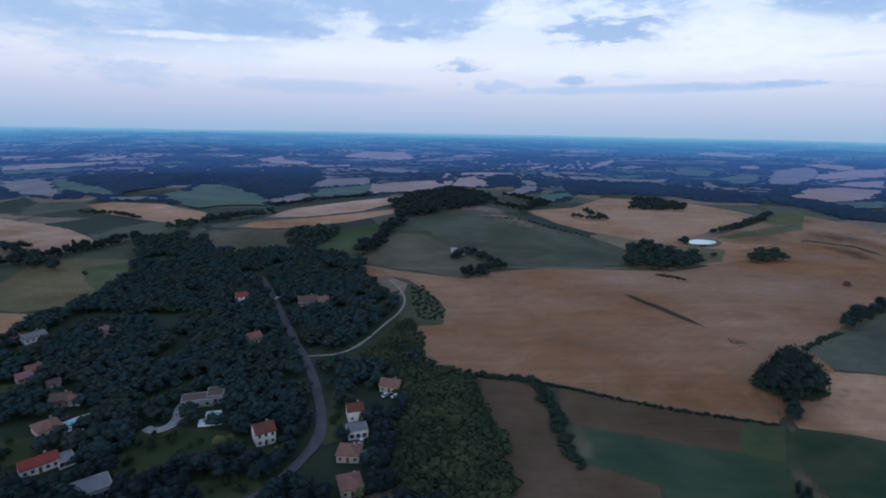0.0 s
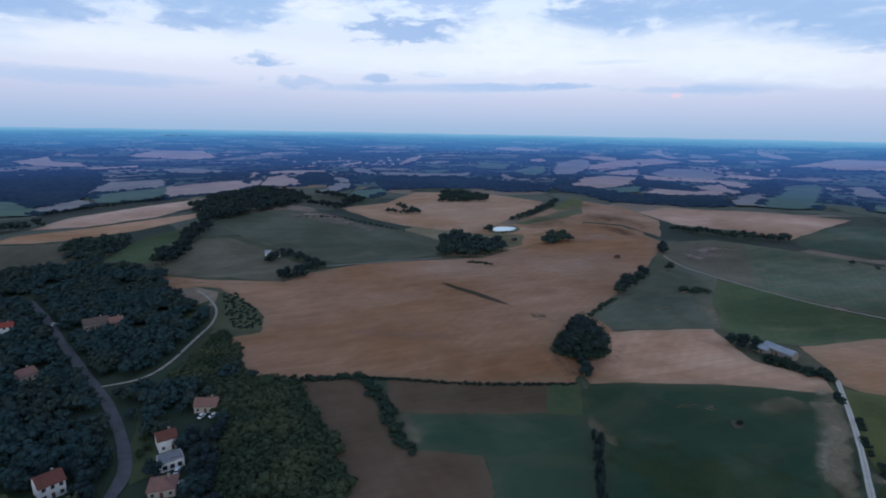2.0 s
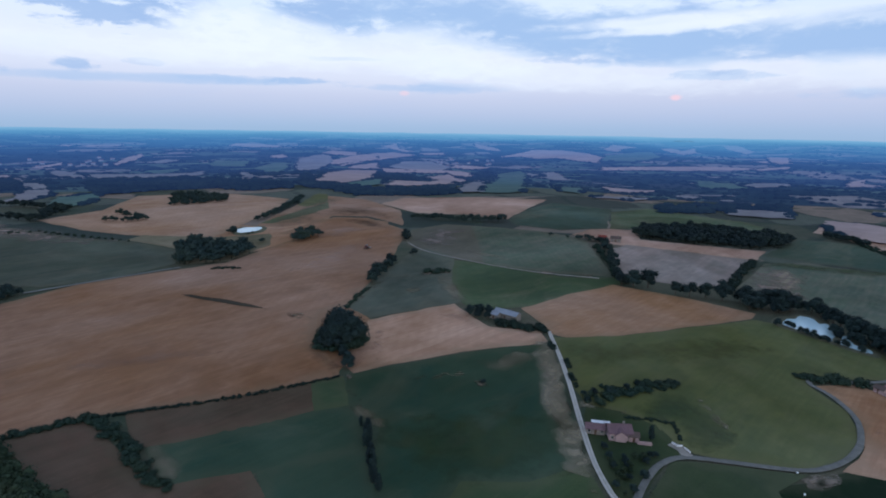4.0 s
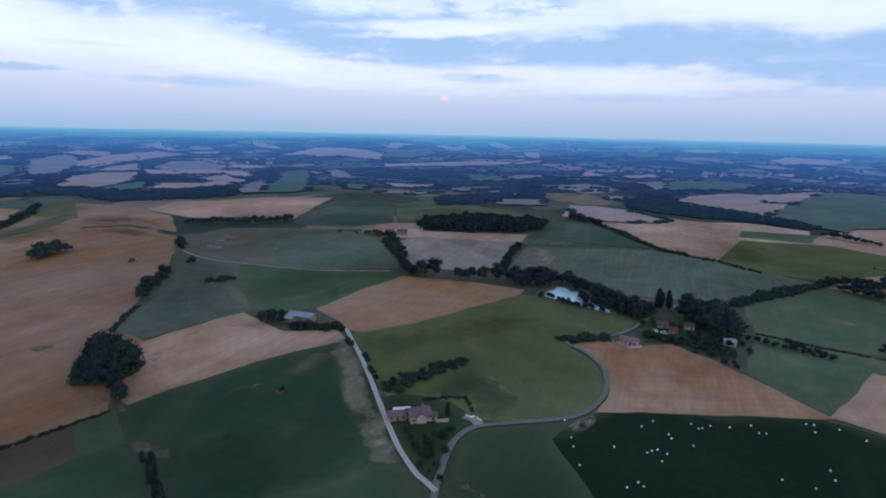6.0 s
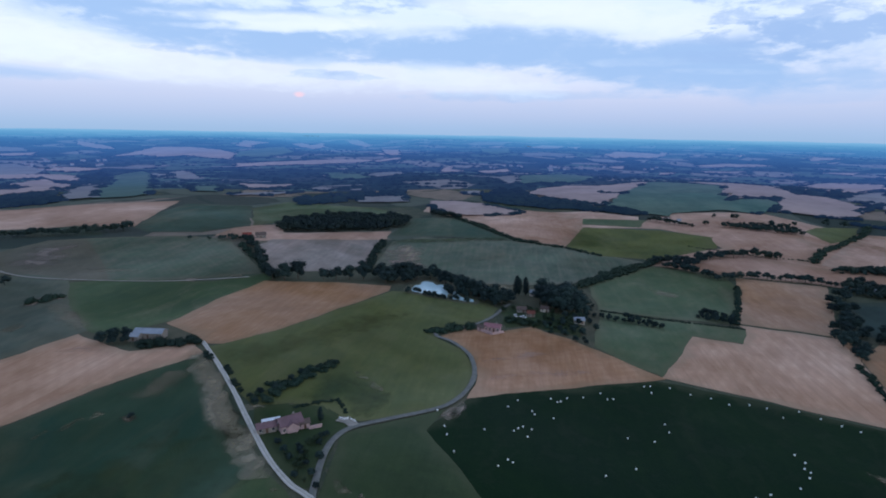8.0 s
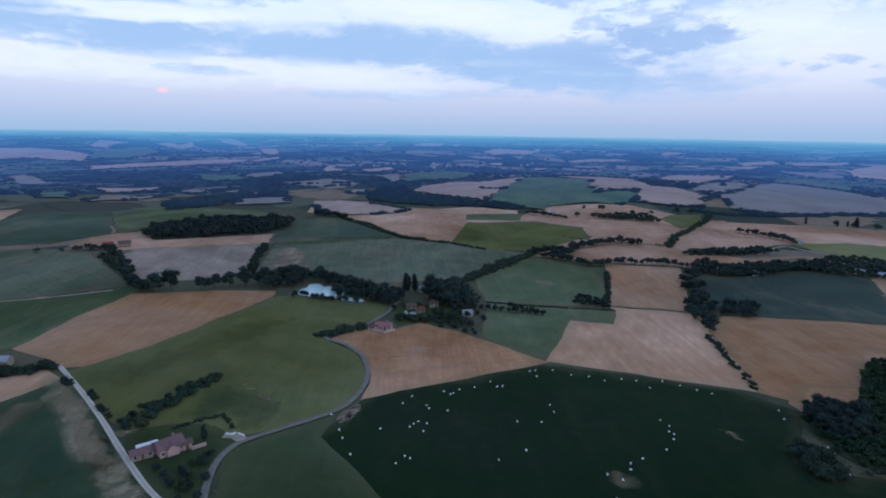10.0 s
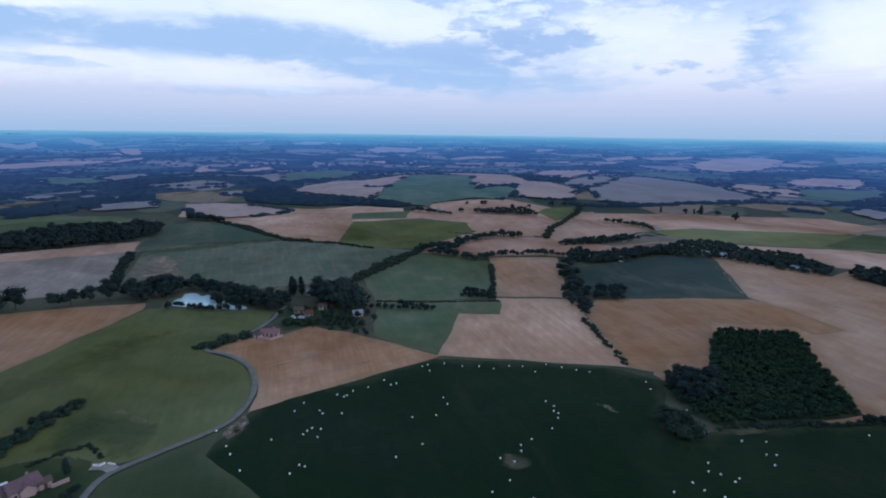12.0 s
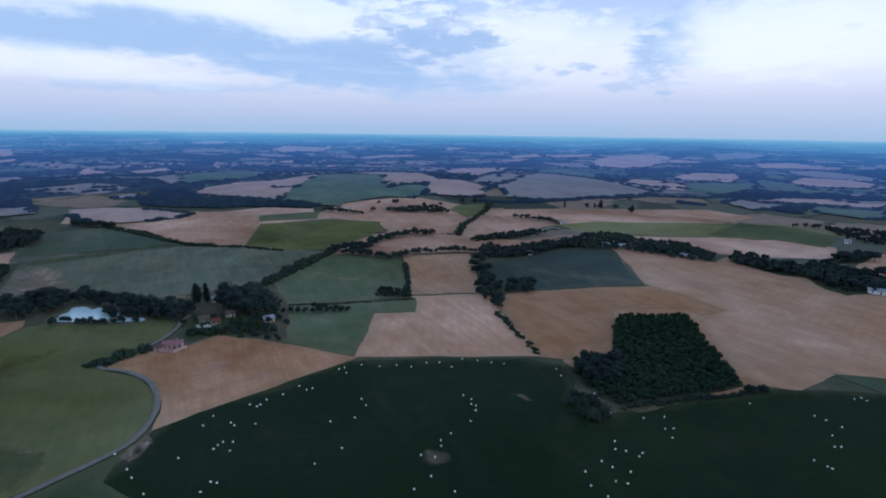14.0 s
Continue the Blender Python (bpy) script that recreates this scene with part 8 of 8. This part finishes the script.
tree_row("round", 7, 0, 900, [(499, 326), (504, 308), (507, 296), (510, 285)])
tree_row("hedge", 3.2, 3, 3, [(500, 272), (451, 231), (418, 206), (406, 193)])
copse("garden", 3.6, 0, 5.5, [(-119, 198), (-102, 200), (-85, 197), (-73, 189), (-78, 180), (-96, 174), (-109, 167), (-116, 173)])
copse("garden", 3.6, 0, 5.5, [(-86, 165), (-67, 172), (-58, 162), (-69, 156), (-84, 156)])
copse("garden", 3.6, 0, 5.5, [(-78, 189), (-60, 187), (-60, 180), (-71, 178)])
copse("garden", 3.6, 0, 5.5, [(-50, 236), (-40, 211), (-39, 194), (-44, 190), (-49, 211)])
copse("garden", 3.6, 0, 5.5, [(-168, 188), (-158, 192), (-149, 183), (-153, 177), (-155, 172)])
copse("garden", 3.6, 0, 5.5, [(-212, 230), (-196, 236), (-185, 226), (-192, 218), (-199, 215)])
copse("garden", 3.6, 0, 5.5, [(-236, 274), (-224, 282), (-210, 275), (-214, 261), (-220, 254)])
copse("garden", 4.5, 0, 7, [(361, 9), (379, -4), (366, -14), (358, -43), (320, -40), (329, -23), (336, -8), (328, 4)])
copse("garden", 3, 0, 4.6, [(179, 91), (191, 75), (182, 69), (164, 68), (159, 69), (166, 78)])
copse("garden", 4, 0, 5, [(348, 5), (369, -14), (357, -46), (321, -43), (331, -23), (331, 1)])
copse("slope", 4.5, 0, 3.4, [(-37, 269), (-10, 262), (15, 246), (21, 205), (25, 162), (4, 156), (-16, 161), (-19, 191), (-15, 222), (-25, 251)])
tree_row("bloom", 5, 1, 900, [(-84, 188), (-58, 184), (-81, 191), (-60, 183), (-26, 160), (-15, 173)])
tree_row("round", 3, 0, 5, [(187, 155)])
copse("scrub", 1.5, 0, 4.2, [(-24, 408), (-15, 408), (-4, 375), (2, 352), (1, 328), (-8, 331), (-18, 338), (-21, 373)])
copse("slope", 2.6, 0, 3.0, [(-24, 330), (-34, 300), (-42, 280), (-44, 266), (-27, 262), (-9, 270), (-11, 300), (-19, 328)])
tree_row("scrub", 1.6, 8, 5, [(-64, 334), (-58, 349), (-43, 309)])
copse("wood", 8.0, 0, 4.5, [(-249, 326), (-238, 365), (-248, 408), (-260, 453), (-295, 514), (-248, 554), (-210, 490), (-161, 499), (-122, 515), (-73, 481), (-59, 416), (-40, 430), (-24, 339), (-31, 307), (-15, 298), (-9, 262), (15, 250), (21, 203), (23, 156), (-2, 140), (-131, 138), (-237, 260)])


# ---- bales ----
def bale_mesh(seed):
    r = random.Random(seed)
    bm = bmesh.new()
    bmesh.ops.create_cone(bm, cap_ends=True, segments=16, radius1=0.34, radius2=0.34, depth=0.66, matrix=Matrix.Rotation(radians(90), 4, "X"))
    bmesh.ops.bevel(bm, geom=[e for e in bm.edges if abs(abs(e.verts[0].co.y) - 0.33) < 1e-3 and abs(abs(e.verts[1].co.y) - 0.33) < 1e-3], offset=0.09, segments=2, affect="EDGES")
    for v in bm.verts:
        v.co *= 1 + r.uniform(-0.025, 0.025)
        v.co.z = max(v.co.z, -0.31)
    me = bpy.data.meshes.new("hay_bale")
    bm.to_mesh(me)
    bm.free()
    me.materials.append(BALE_WRAP)
    return me


BALES = [bale_mesh(i) for i in range(3)]


def bales(spots):
    for x, y in spots:
        ob = new("hay_bale", BALES[tree_rnd.randint(3)])
        ob.matrix_world = pose(x, y, ground_z(x, y) + float(lift_at(x, y, 0)) + 0.30, 0, 0, tree_rnd.uniform(0, 180))
        tagged(ob, "white plastic-wrapped round bale lying on dark pasture", "bale", "bales on the pasture")


bales([(217.7, 31.3), (205.2, 26.4), (199.0, 24.5), (187.5, 20.3), (205.4, 9.8), (226.5, 0.6), (233.1, -3.6), (210.4, -6.0), (208.7, -4.0), (206.5, -2.3), (208.8, -9.5), (202.8, -7.8), (224.3, -9.9), (221.4, -11.0), (237.3, -18.7), (234.4, -21.5)])
bales([(235.4, -23.0), (239.1, -26.2), (219.4, -19.0), (181.1, 3.1), (185.6, -0.3), (184.1, -2.2), (246.7, -42.2), (241.2, -44.6), (241.9, -47.4), (241.1, -33.7), (208.6, -47.8), (187.5, -47.0), (181.5, -35.3), (207.6, -58.0), (222.4, -65.5), (216.0, -65.6)])
bales([(258.5, -67.4), (257.7, -64.3), (251.7, -66.5), (258.3, -76.4), (252.6, -84.4), (250.4, -92.9), (245.4, -99.1), (246.7, -108.3), (244.6, -114.9), (236.9, -118.4), (243.6, -127.8), (238.4, -134.3), (233.4, -140.1), (229.5, -145.4), (207.0, -109.6), (202.1, -111.2)])
bales([(197.9, -109.0), (195.8, -110.1), (192.2, -108.1), (185.1, -101.8), (179.8, -89.9), (177.0, -84.1), (173.3, -82.6), (167.4, -77.3), (170.9, -73.0), (157.4, -71.2), (153.2, -63.0), (146.4, -75.1), (212.5, -166.6), (205.1, -163.9), (183.4, -166.7), (179.0, -165.7)])
bales([(165.9, -161.0), (156.8, -170.9), (153.8, -179.9), (146.6, -172.6), (145.4, -176.1), (140.3, -169.9), (148.0, -146.9), (141.0, -146.2), (143.6, -143.2), (139.7, -133.0), (135.0, -134.0), (137.0, -123.1), (129.7, -119.6), (128.1, -129.3), (130.2, -138.1), (125.4, -132.2)])
bales([(137.3, -150.9), (136.1, -148.0), (146.6, -225.0), (127.4, -240.6), (123.0, -241.4), (116.8, -241.7), (114.5, -231.1), (109.2, -223.3), (108.1, -225.8), (106.9, -206.6), (102.4, -207.1), (100.8, -207.3), (129.2, -273.4), (128.5, -277.5), (125.8, -276.9), (122.8, -121.1)])
